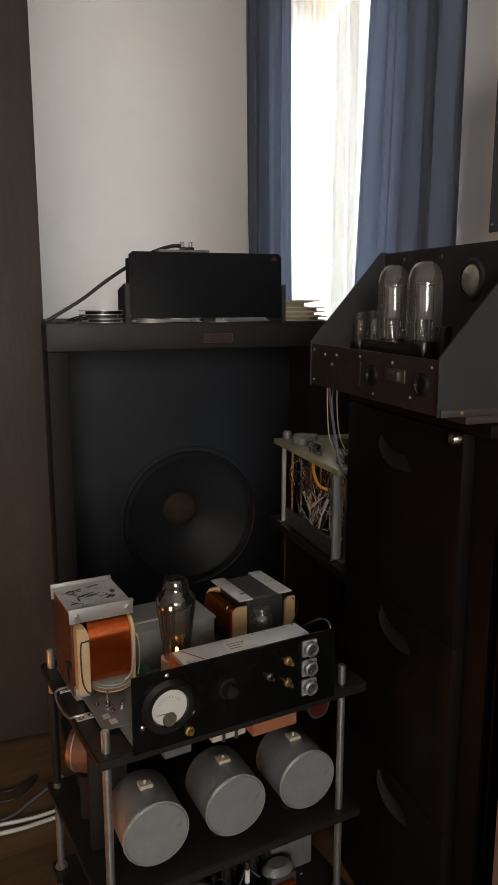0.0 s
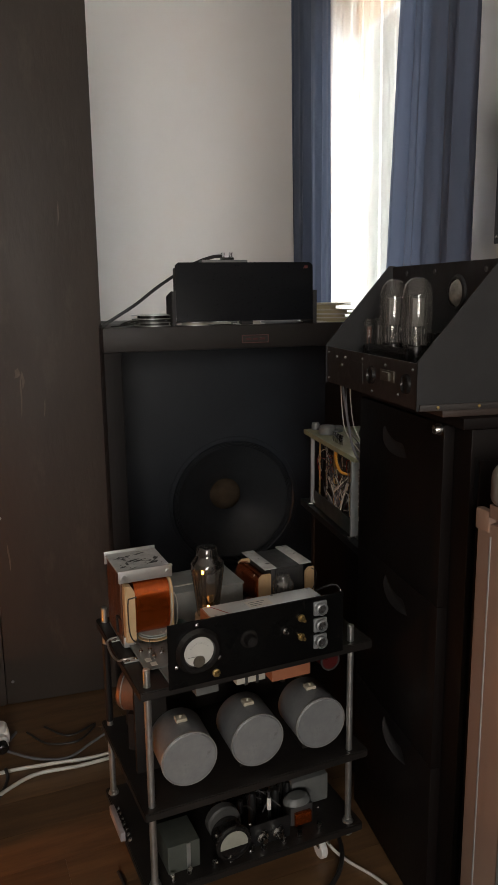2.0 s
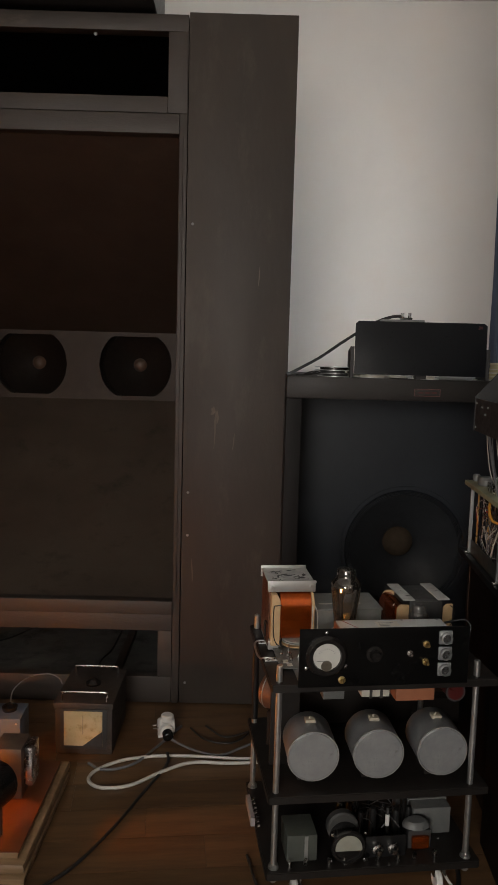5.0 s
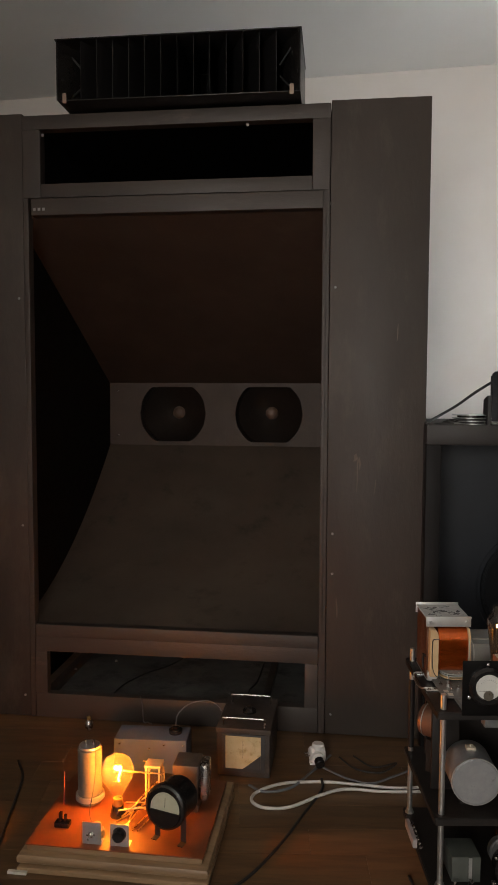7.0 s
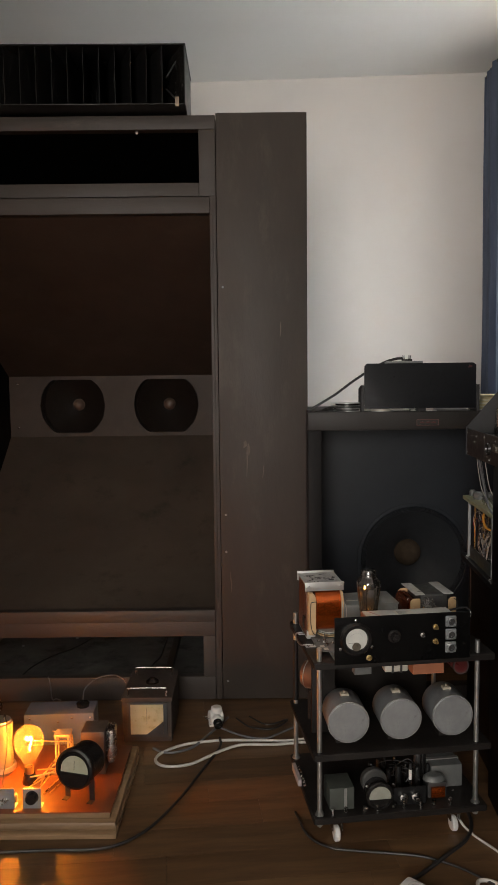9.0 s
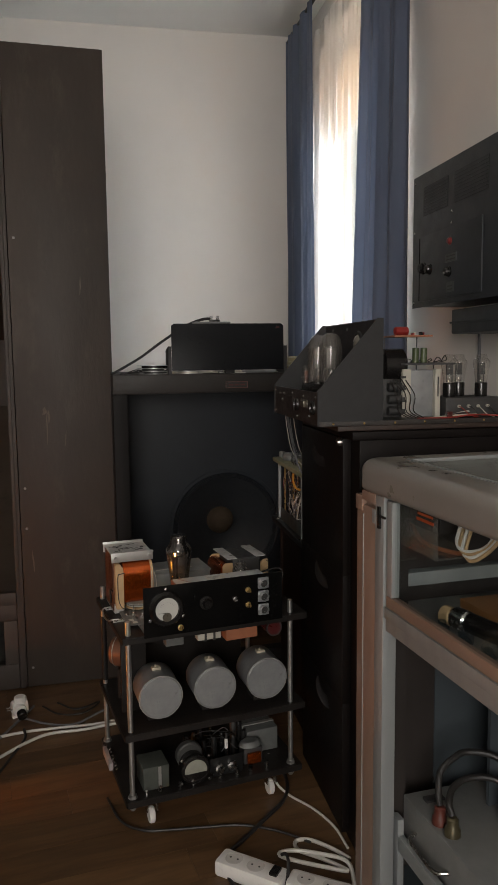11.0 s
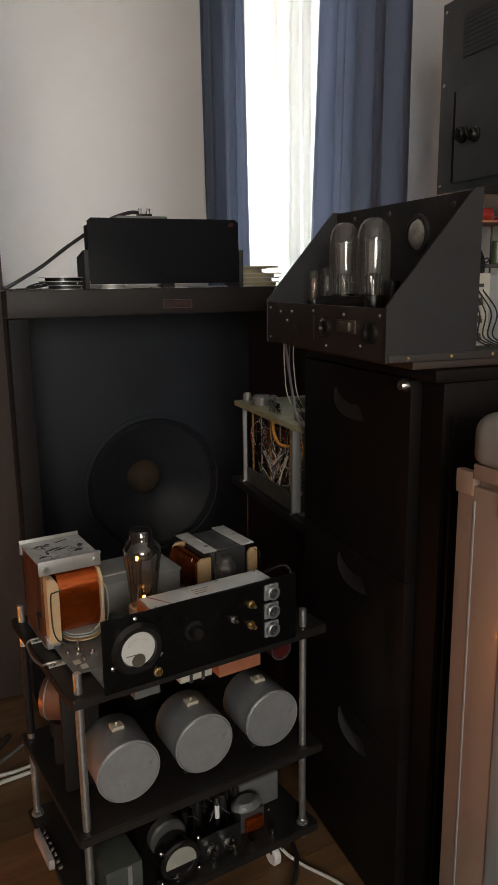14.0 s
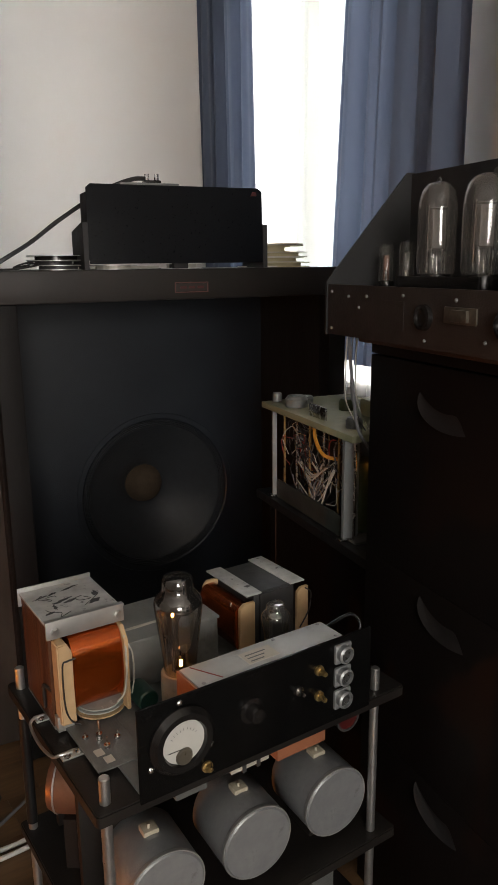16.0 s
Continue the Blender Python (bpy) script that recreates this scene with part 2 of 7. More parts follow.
BOX_GREY = surface("grey_hammered_paint", (0.115, 0.12, 0.115), (0.16, 0.165, 0.158), 0.42, 0.2, scale=30, fine=300, bump=0.4, wear=(0.08, 0.08, 0.076), wear_at=(0.6, 0.8))
BLACK_METAL = surface("black_panel_paint", (0.008, 0.008, 0.008), (0.012, 0.012, 0.012), 0.36, 0.0, scale=20, fine=350, bump=0.12, wear=(0.03, 0.027, 0.024), wear_at=(0.74, 0.88), spec=0.3)
BLACK_MATT = surface("matt_black_paint", (0.0094, 0.0095, 0.0102), (0.0130, 0.0130, 0.0138), 0.62, scale=14, fine=260, bump=0.12, wear=(0.045, 0.038, 0.033), wear_at=(0.7, 0.88))
BROWN_METAL = surface("brown_black_paint", (0.016, 0.0125, 0.0108), (0.025, 0.0195, 0.0165), 0.5, scale=25, fine=300, bump=0.3, wear=(0.060, 0.046, 0.036), wear_at=(0.68, 0.84), wear_scale=30)
BAKELITE = surface("bakelite", (0.009, 0.008, 0.008), (0.013, 0.012, 0.011), 0.25, scale=20, fine=300, bump=0.03, rough_var=0.06)
RUBBER = surface("black_cable", (0.014, 0.013, 0.012), (0.022, 0.020, 0.019), 0.5, scale=40)
WHITE_CABLE = surface("white_cable", (0.50, 0.48, 0.44), (0.58, 0.56, 0.51), 0.45, scale=30)
WHITE_PLASTIC = surface("white_plastic", (0.66, 0.645, 0.615), (0.73, 0.715, 0.685), 0.4, scale=30, wear=(0.36, 0.34, 0.31), wear_at=(0.62, 0.8))
GREY_CABLE = surface("grey_cable", (0.10, 0.10, 0.105), (0.14, 0.14, 0.145), 0.5, scale=30)
DIAL = surface("meter_dial", (0.46, 0.455, 0.42), (0.53, 0.525, 0.485), 0.6, scale=30, bump=0.0, wear=(0.48, 0.43, 0.32), wear_at=(0.55, 0.8))
CREAM = surface("cream_board", (0.44, 0.29, 0.145), (0.54, 0.38, 0.21), 0.65, scale=20, fine=200, wear=(0.30, 0.18, 0.085), wear_at=(0.6, 0.78), wear_scale=25)
COPPER = winding("copper_winding", (0.40, 0.070, 0.008), (0.48, 0.092, 0.011))
COPPER_Y = winding("copper_winding_lengthwise", (0.30, 0.055, 0.010), (0.38, 0.080, 0.014), "Y")
LAMINATE = surface("transformer_laminations", (0.038, 0.015, 0.008), (0.17, 0.066, 0.028), 0.40, 0.3, scale=16, stretch=(1, 9, 0.14), fine=300, bump=0.3)
DARK_CORE = surface("dark_core", (0.028, 0.028, 0.028), (0.042, 0.041, 0.040), 0.5, scale=20)
BRASS = surface("brass", (0.55, 0.38, 0.15), (0.65, 0.47, 0.20), 0.3, 0.9, scale=40, bump=0.02)
CHROME = surface("nickel", (0.48, 0.47, 0.45), (0.58, 0.565, 0.54), 0.26, 1.0, scale=40, bump=0.02, rough_var=0.1)
CLEAR = glass("clear_glass", (0.97, 0.96, 0.94), 0.03, 1.5, 0.025, 0.02)
SMOKED = glass("getter_glass", (0.42, 0.385, 0.34), 0.07, 1.5, 0.02, 0.10)
PANE = glass("cabinet_glass", (0.88, 0.92, 0.92), 0.02, edge=0.30)
OVERCAST = glow("pale_daylight", (0.95, 0.98, 1.0), 3.2)
FILAMENT = glow("filament", (1.0, 0.42, 0.08), FILAMENT_GLOW)
DRAPE = cloth("blue_drape_cloth", (0.086, 0.106, 0.156), (0.118, 0.141, 0.200), 0.16)
BLIND = cloth("beige_blind_cloth", (0.60, 0.49, 0.385), (0.66, 0.55, 0.435), 0.52)
NET = cloth("net_curtain_cloth", (0.82, 0.775, 0.715), (0.85, 0.81, 0.755), NET_THROUGH, NET_CLEAR)
FURN_PAINT = surface("pinkish_grey_enamel", (0.235, 0.155, 0.117), (0.275, 0.183, 0.138), 0.38, scale=4, fine=260, bump=0.08, coat=0.1, wear=(0.22, 0.15, 0.115), wear_at=(0.64, 0.85), wear_scale=14)
FURN_CAP = surface("grey_enamel", (0.20, 0.185, 0.170), (0.235, 0.22, 0.20), 0.3, scale=5, fine=300, bump=0.08, coat=0.2)
FURN_ALU = surface("aluminium_profile", (0.25, 0.265, 0.265), (0.32, 0.335, 0.33), 0.5, 0.25, scale=12, stretch=(1, 1, 0.05), fine=300, bump=0.1)
FURN_DARK = surface("dark_brown_lining", (0.020, 0.016, 0.014), (0.032, 0.026, 0.023), 0.55, scale=5, fine=160, bump=0.1)
THIN_PANE = glass("door_glass", (0.86, 0.89, 0.89), 0.03, 1.22, edge=0.10)
FURN_IN = surface("blue_grey_lining", (0.040, 0.049, 0.056), (0.058, 0.070, 0.078), 0.5, scale=4, fine=200, bump=0.05)
PAPER = surface("old_paper", (0.52, 0.49, 0.42), (0.60, 0.57, 0.50), 0.8, scale=15)
YELLOWED = surface("yellowed_card", (0.40, 0.35, 0.20), (0.50, 0.44, 0.28), 0.7, scale=15)
PCB = surface("fibre_board", (0.20, 0.205, 0.125), (0.27, 0.27, 0.165), 0.5, scale=18, fine=200)
RED = surface("red_plastic", (0.20, 0.015, 0.013), (0.27, 0.024, 0.018), 0.35, scale=20)
DARK_RED = surface("dark_red_lacquer", (0.050, 0.008, 0.007), (0.070, 0.010, 0.009), 0.3, scale=20)
GREEN_CAP = surface("olive_green_paint", (0.0540, 0.0720, 0.0300), (0.0720, 0.0900, 0.0420), 0.4, scale=20)
TEAL = surface("teal_green_paint", (0.008, 0.036, 0.028), (0.012, 0.048, 0.036), 0.35, scale=20)
TERRACOTTA = surface("terracotta_board", (0.26, 0.095, 0.045), (0.33, 0.125, 0.06), 0.6, scale=16)
BOARD_TOP = surface("varnished_red_board", (0.115, 0.033, 0.010), (0.155, 0.046, 0.014), 0.45, scale=10, fine=150, bump=0.15)
MOULDING = wood("moulded_oak", (0.20, 0.125, 0.065), (0.32, 0.205, 0.11), 0.5, "X", 40)
ORANGE_W = surface("orange_wire", (0.48, 0.22, 0.03), (0.56, 0.27, 0.04), 0.45)
PALE_W = surface("pale_wire", (0.40, 0.38, 0.32), (0.50, 0.47, 0.40), 0.45)
RED_W = surface("red_wire", (0.22, 0.025, 0.02), (0.30, 0.035, 0.025), 0.45)
INK = surface("dark_print", (0.03, 0.03, 0.03), (0.04, 0.04, 0.04), 0.6, bump=0)


# ---- mesh helpers ----
def bx(x0, y0, z0, x1, y1, z1, b=0.0, seg=2):
    """A box from corner to corner, its edges rounded by b."""
    bm = bmesh.new()
    bmesh.ops.create_cube(bm, size=1, matrix=Matrix.Translation(((x0 + x1) / 2, (y0 + y1) / 2, (z0 + z1) / 2)) @ Matrix.Diagonal((abs(x1 - x0), abs(y1 - y0), abs(z1 - z0), 1)))
    if b:
        bmesh.ops.bevel(bm, geom=list(bm.edges), offset=b, segments=seg, affect="EDGES", profile=0.6)
    return bm


def lathe(profile, m=None, seg=32, close=True):
    """Turns a profile of (radius, height) round z, then moves it by m."""
    bm = bmesh.new()
    rings = []
    for r, h in profile:
        if r < 1e-5:
            rings.append([bm.verts.new((0, 0, h))])
        else:
            rings.append([bm.verts.new((r * math.cos(2 * math.pi * k / seg), r * math.sin(2 * math.pi * k / seg), h)) for k in range(seg)])
    for a, b in zip(rings, rings[1:]):
        for k in range(seg):
            q = [a[k % len(a)], a[(k + 1) % len(a)], b[(k + 1) % len(b)], b[k % len(b)]]
            u = list(dict.fromkeys(q))
            if len(u) > 2:
                bm.faces.new(u)
    if m:
        bm.transform(m)
    bmesh.ops.recalc_face_normals(bm, faces=list(bm.faces))
    return bm


def axis_to(p0, p1):
    """The pose that puts z along the way from p0 to p1."""
    d = Vector(p1) - Vector(p0)
    return Matrix.Translation(p0) @ d.to_track_quat("Z", "Y").to_matrix().to_4x4()


def rod(p0, p1, r, seg=20, r1=None, b=0.0):
    """A round bar between two points, its rims rounded by b."""
    h = (Vector(p1) - Vector(p0)).length
    r1 = r if r1 is None else r1
    prof = [(0, 0), (r - b, 0), (r, b), (r1, h - b), (r1 - b, h), (0, h)] if b else [(0, 0), (r, 0), (r1, h), (0, h)]
    return lathe(prof, axis_to(p0, p1), seg)


def sweep(pts, r, seg=8, steps=6, closed=False):
    """A round cable through the points, on a smooth curve."""
    P = [Vector(p) for p in pts]
    if closed:
        ext = [P[-1]] + P + [P[0], P[1]]
    else:
        ext = [2 * P[0] - P[1]] + P + [2 * P[-1] - P[-2]]
    line = []
    for i in range(1, len(ext) - 2):
        a, b, c, d = ext[i - 1:i + 3]
        for k in range(steps):
            t = k / steps
            line.append(0.5 * ((2 * b) + (c - a) * t + (2 * a - 5 * b + 4 * c - d) * t * t + (3 * b - a - 3 * c + d) * t ** 3))
    if not closed:
        line.append(P[-1])
    bm = bmesh.new()
    rings, up = [], Vector((0.13, 0.07, 1)).normalized()
    n = len(line)
    for i, p in enumerate(line):
        d = (line[(i + 1) % n] - line[i - 1]) if closed else (line[min(i + 1, n - 1)] - line[max(i - 1, 0)])
        d.normalize()
        s = d.cross(up)
        if s.length < 0.05:
            s = d.cross(Vector((1, 0, 0)))
        s.normalize()
        w = s.cross(d)
        rings.append([bm.verts.new(p + r * (math.cos(2 * math.pi * k / seg) * s + math.sin(2 * math.pi * k / seg) * w)) for k in range(seg)])
    pairs = list(zip(rings, rings[1:])) + ([(rings[-1], rings[0])] if closed else [])
    for a, b in pairs:
        for k in range(seg):
            bm.faces.new((a[k], a[(k + 1) % seg], b[(k + 1) % seg], b[k]))
    if not closed:
        bm.faces.new(rings[0])
        bm.faces.new(rings[-1])
    bmesh.ops.recalc_face_normals(bm, faces=list(bm.faces))
    return bm


def prism(outline, depth, m=None, b=0.0):
    """A plate: an outline in x, z drawn out along y by depth."""
    bm = bmesh.new()
    f = [bm.verts.new((x, 0, z)) for x, z in outline]
    k = [bm.verts.new((x, depth, z)) for x, z in outline]
    bm.faces.new(f)
    bm.faces.new(k[::-1])
    for i in range(len(f)):
        j = (i + 1) % len(f)
        bm.faces.new((f[i], k[i], k[j], f[j]))
    bmesh.ops.recalc_face_normals(bm, faces=list(bm.faces))
    if b:
        bmesh.ops.bevel(bm, geom=list(bm.edges), offset=b, segments=2, affect="EDGES")
    if m:
        bm.transform(m)
    return bm


def join(*bms):
    out = bmesh.new()
    for bm in bms:
        me = bpy.data.meshes.new("tmp")
        bm.to_mesh(me)
        out.from_mesh(me)
        bpy.data.meshes.remove(me)
        bm.free()
    return out


def mesh_of(name, bm, material, smooth=True):
    me = bpy.data.meshes.new(name)
    bm.normal_update()
    bm.to_mesh(me)
    bm.free()
    me.materials.append(material)
    if smooth:
        me.shade_smooth()
        me.set_sharp_from_angle(angle=radians(35))
    return me


def thing(name, m, label, category, group="", kind=""):
    ob = new(name)
    ob.empty_display_size = 0.05
    ob.matrix_basis = m
    return tagged(ob, label, category, group, kind)


def part(name, bm, material, parent, label="", m=None):
    ob = new(name, mesh_of(name, bm, material))
    ob.parent = parent
    if m:
        ob.matrix_basis = m
    if label:
        ob["label"] = label
    return ob


def single(name, bm, material, m, label, category, group="", kind=""):
    ob = new(name, mesh_of(name, bm, material))
    ob.matrix_basis = m
    return tagged(ob, label, category, group, kind)


def structure(name, bm, material, label, category, m=ROOM):
    return single(name, bm, material, m, label, category, kind="structure")


ID = Matrix.Identity(4)


def screws(parent, places, r=0.004, axis=(0, -1, 0), material=None, h=0.003, label="bright screw"):
    a = Vector(axis)
    for p in places:
        p = Vector(p)
        part("screw", lathe([(0, h), (r * 0.6, h * 0.9), (r, h * 0.4), (r, -0.001), (0, -0.001)], axis_to(p, p + a), 12), material or CHROME, parent, label)


# ---- the room ----
T = 0.2
structure("wall_far", bx(LEFT_U - T, WALL_V, -0.1, WALL_U + T, WALL_V + T, CEIL + 0.1), PLASTER, "off-white plastered wall behind the loudspeakers", "wall")
# unseen wall, added only to keep rear light off the horn's left wing
structure("wall_light_block", bx(LEFT_U, -1.42, -0.1, -0.90, -1.30, 2.30), PLASTER, "unseen plain wall added to shade the left of the horn", "wall")
R0, R1, RB, RT = -1.5, -0.1, 0.9, 2.4              # unseen window, assumed behind the viewer to light what faces it
structure("wall_left", bx(LEFT_U - T, NEAR_V, -0.1, LEFT_U, WALL_V, CEIL + 0.1), PLASTER, "off-white plastered side wall", "wall")
structure("wall_near", join(bx(LEFT_U - T, NEAR_V - T, -0.1, R0, NEAR_V, CEIL + 0.1), bx(R1, NEAR_V - T, -0.1, WALL_U + T, NEAR_V, CEIL + 0.1), bx(R0, NEAR_V - T, -0.1, R1, NEAR_V, RB), bx(R0, NEAR_V - T, RT, R1, NEAR_V, CEIL + 0.1)), PLASTER, "off-white plastered wall at the near end with an assumed window opening", "wall")
W0, W1, WB, WT = 2.12, 3.2, 0.80, WINDOW_TOP     # window behind the net
WALL_OUT = WALL_U + 0.3
structure("wall_window", join(
    bx(WALL_U, W1, -0.1, WALL_OUT, WALL_V, CEIL + 0.1), bx(WALL_U, W0, -0.1, WALL_OUT, W1, WB), bx(WALL_U, W0, WT, WALL_OUT, W1, CEIL + 0.1),
    bx(WALL_U, NEAR_V, -0.1, WALL_OUT, W0, CEIL + 0.1)), PLASTER, "off-white plastered wall with the window opening", "wall")
structure("ceiling", bx(LEFT_U, NEAR_V, CEIL, WALL_U, WALL_V, CEIL + 0.1), CEIL_PAINT, "plain white painted ceiling", "ceiling")
floor = structure("floor", bx(LEFT_U, NEAR_V, -0.1, WALL_U, WALL_V, -0.004), FLOOR_BASE, "dark brown wooden plank floor", "floor")


def drape(v0, v1, u, z0, z1, folds, amp, lean0=0.0, lean1=0.0, seed=1, gather=0.0):
    """Hanging cloth between v0 and v1, with folds that wander and deepen downwards; lean moves its lower edges."""
    rnd = random.Random(seed)
    ph = [rnd.uniform(0, 6.28) for _ in range(4)]
    nx, nz = folds * 14, 40
    bm = bmesh.new()
    rows = []
    for j in range(nz + 1):
        t = j / nz
        z = z1 + (z0 - z1) * t
        row = []
        for i in range(nx + 1):
            s = i / nx
            pull = gather * math.exp(-((t - 0.42) / 0.2) ** 2)
            a, b = v0 + lean0 * t, v1 + lean1 * t - pull * (v1 - v0)
            w = s + 0.02 * math.sin(ph[0] + 7 * s + 2.2 * t) + 0.012 * math.sin(ph[1] + 17 * s - 3 * t)
            f = math.sin(2 * math.pi * folds * w + ph[2]) + 0.45 * math.sin(2 * math.pi * folds * 1.7 * w + ph[3] + 1.1 * t) + 0.22 * math.sin(2 * math.pi * folds * 3.1 * w + ph[0] - 0.8 * t)
            k = amp * (0.75 + 0.5 * t)
            row.append(bm.verts.new((u + k * f, a + (b - a) * s, z)))
        rows.append(row)
    for p, q in zip(rows, rows[1:]):
        for i in range(nx):
            bm.faces.new((p[i], p[i + 1], q[i + 1], q[i]))
    return bm


single("curtain", drape(2.990, 3.515, 0.965, 0.06, 2.925, 4, 0.012, lean0=-0.085, seed=3), DRAPE, ROOM, "blue cloth curtain hanging at the window", "curtain", "window curtains")
single("curtain", drape(1.82, 2.262, 0.962, 0.900, 2.925, 4, 0.016, lean0=-0.01, lean1=0.155, seed=8), DRAPE, ROOM, "blue cloth curtain drawn half across the window", "curtain", "window curtains")
single("net_curtain", drape(2.02, 3.42, 1.015, 0.10, 2.815, 13, 0.008, seed=5), NET, ROOM, "white net curtain glowing with daylight", "net curtain")
# assumed blind, added so the upper net glows dimmer and beige
blind = thing("roller_blind", ROOM, "beige cloth roller blind assumed half lowered behind the net", "blind")
part("cloth", bx(WALL_U + 0.098, W0 + 0.006, 2.345, WALL_U + 0.100, W1 - 0.006, WT - 0.046), BLIND, blind)
part("bottom_bar", bx(WALL_U + 0.094, W0 + 0.006, 2.325, WALL_U + 0.104, W1 - 0.006, 2.3445, 0.003), WHITE_PLASTIC, blind)
part("roller", rod((WALL_U + 0.099, W0 + 0.003, WT - 0.024), (WALL_U + 0.099, W1 - 0.003, WT - 0.024), 0.021, 20), WHITE_PLASTIC, blind)
rail = thing("curtain_rail", ROOM, "slim dark curtain rail below the ceiling", "curtain rail")
part("rail", rod((0.975, 1.70, 2.918), (0.975, 3.50, 2.918), 0.010), BLACK_METAL, rail)
for v in (1.75, 2.6, 3.45):
    part("bracket", rod((0.975, v, 2.918), (WALL_U - 0.001, v, 2.918), 0.006, 10), BLACK_METAL, rail)
win = thing("window_1", ROOM, "white painted window frame behind the net curtain", "window", kind="structure")
for v in (W0 + 0.03, (W0 + W1) / 2, W1 - 0.03):
    part("window_frame", bx(WALL_U + 0.14, v - 0.03, WB + 0.004, WALL_U + 0.2, v + 0.03, WT - 0.004, 0.004), WHITE_PLASTIC, win)
for v0, v1 in ((W0 + 0.06, (W0 + W1) / 2 - 0.03), ((W0 + W1) / 2 + 0.03, W1 - 0.06)):
    for z0, z1 in ((WB + 0.004, WB + 0.06), (WT - 0.06, WT - 0.004)):
        part("window_frame", bx(WALL_U + 0.14, v0, z0, WALL_U + 0.2, v1, z1, 0.004), WHITE_PLASTIC, win)
    pane = part("pane", bx(WALL_U + 0.166, v0, WB + 0.06, WALL_U + 0.172, v1, WT - 0.06), PANE, win)
    pane.visible_shadow = False
part("window_sill", bx(WALL_U - 0.03, W0 + 0.002, WB + 0.001, WALL_U + 0.138, W1 - 0.002, WB + 0.028, 0.006), WHITE_PLASTIC, win)
structure("backdrop", bx(WALL_U + 3.0, -3.0, -1.0, WALL_U + 3.05, 16.0, 9.0), OVERCAST, "plain pale daylight outside the window", "backdrop")


# ---- the big horn loudspeaker ----
HY = 2.055                      # its front
XL, XR, XA, XB = -1.231, -0.083, -1.580, 0.267   # cabinet sides, outer edges of the wings
ZT = 2.310
HORN = pose(-0.0566, 2.181, 0, 0, 0, -4.5) @ pose(0.061, -HY, 0)


def driver_cone(parent, r, m, cone, cap, depth, cap_r, ring, cap_label):
    """A loudspeaker driver that faces -y: rim, corrugated surround, cone and dust cap."""
    d = part("driver", lathe([(r * 1.0, 0.004), (r * 1.06, 0.004), (r * 1.08, -0.004), (r * 1.08, -0.012), (r * 0.98, -0.012), (r * 0.98, 0.0), (r * 1.0, 0.004)], m, 64), ring, parent)
    sur = [(r * 0.99, -0.004)]
    for k in range(9):
        sur.append((r * (0.985 - 0.011 * k), -0.006 + (0.003 if k % 2 else -0.001)))
    prof = sur + [(r * 0.875, -0.012), (r * 0.7, -depth * 0.36), (r * 0.5, -depth * 0.66), (r * 0.3, -depth * 0.9), (cap_r, -depth)]
    part("cone", lathe(prof, m, 64), cone, d)
    part("dust_cap", lathe([(cap_r, -depth), (cap_r * 0.9, -depth + cap_r * 0.32), (cap_r * 0.6, -depth + cap_r * 0.6), (cap_r * 0.3, -depth + cap_r * 0.72), (0, -depth + cap_r * 0.75)], m, 40), cap, d, cap_label)
    return d


FACE = Matrix.Rotation(radians(90), 4, "X")      # lathe axis z to -y

horn = thing("horn_loudspeaker", HORN, "tall dark brown painted wooden cinema horn loudspeaker with side wings", "loudspeaker")
for x0, x1, nm in ((XA, XL - 0.002, "side_wing"), (XR + 0.002, XB, "side_wing")):
    part(nm, bx(x0, HY, 0.004, x1, HY + 0.03, ZT + 0.004, 0.002), HORN_PAINT, horn, "scuffed dark brown plywood wing")
# frame of the cabinet front
part("stile", bx(XL, HY - 0.004, 0.004, XL + 0.020, HY + 0.04, ZT - 0.03, 0.003), HORN_FRAME, horn)
part("stile", bx(XR - 0.026, HY - 0.004, 0.004, XR, HY + 0.04, ZT - 0.03, 0.003), HORN_FRAME, horn)
part("edge_strip", bx(XR - 0.024, HY - 0.010, 0.385, XR - 0.012, HY - 0.0045, 1.933, 0.002), HORN_FRAME, horn)
part("top_rail", bx(XL, HY - 0.006, 2.252, XR, HY + 0.04, ZT - 0.006, 0.003), HORN_FRAME, horn)
part("slot_stile", bx(XL + 0.002, HY - 0.006, 2.003, XL + 0.070, HY + 0.04, 2.2515, 0.003), HORN_FRAME, horn)
part("slot_stile", bx(XR - 0.064, HY - 0.006, 2.003, XR - 0.002, HY + 0.04, 2.2515, 0.003), HORN_FRAME, horn)
part("slot_rail", bx(XL + 0.071, HY - 0.005, 2.003, XR - 0.065, HY + 0.04, 2.054, 0.003), HORN_FRAME, horn)
part("mouth_lip", bx(XL + 0.037, HY - 0.018, 1.936, XR - 0.025, HY + 0.03, 1.998, 0.003), HORN_FRAME, horn, "worn lighter strip over the horn mouth")
part("chamber_back", bx(XL + 0.04, HY + 1.10, 2.011, XR - 0.04, HY + 1.12, ZT - 0.031), SHADE_BLACK, horn, "empty top chamber coloured near-black for its deep shade")
part("chamber_bottom", bx(XL + 0.04, HY + 0.041, 2.00, XR - 0.04, HY + 1.12, 2.01), SHADE_BLACK, horn)
part("chamber_top", bx(XL + 0.04, HY + 0.041, ZT - 0.03, XR - 0.04, HY + 1.12, ZT - 0.02), SHADE_BLACK, horn)
part("chamber_side", bx(XL + 0.03, HY + 0.041, 2.00, XL + 0.0395, HY + 1.12, ZT - 0.02), SHADE_BLACK, horn)
part("chamber_side", bx(XR - 0.0395, HY + 0.041, 2.00, XR - 0.03, HY + 1.12, ZT - 0.02), SHADE_BLACK, horn)
XI, XJ = XR + 0.06, XL - 0.06      # the flare runs on behind the wing
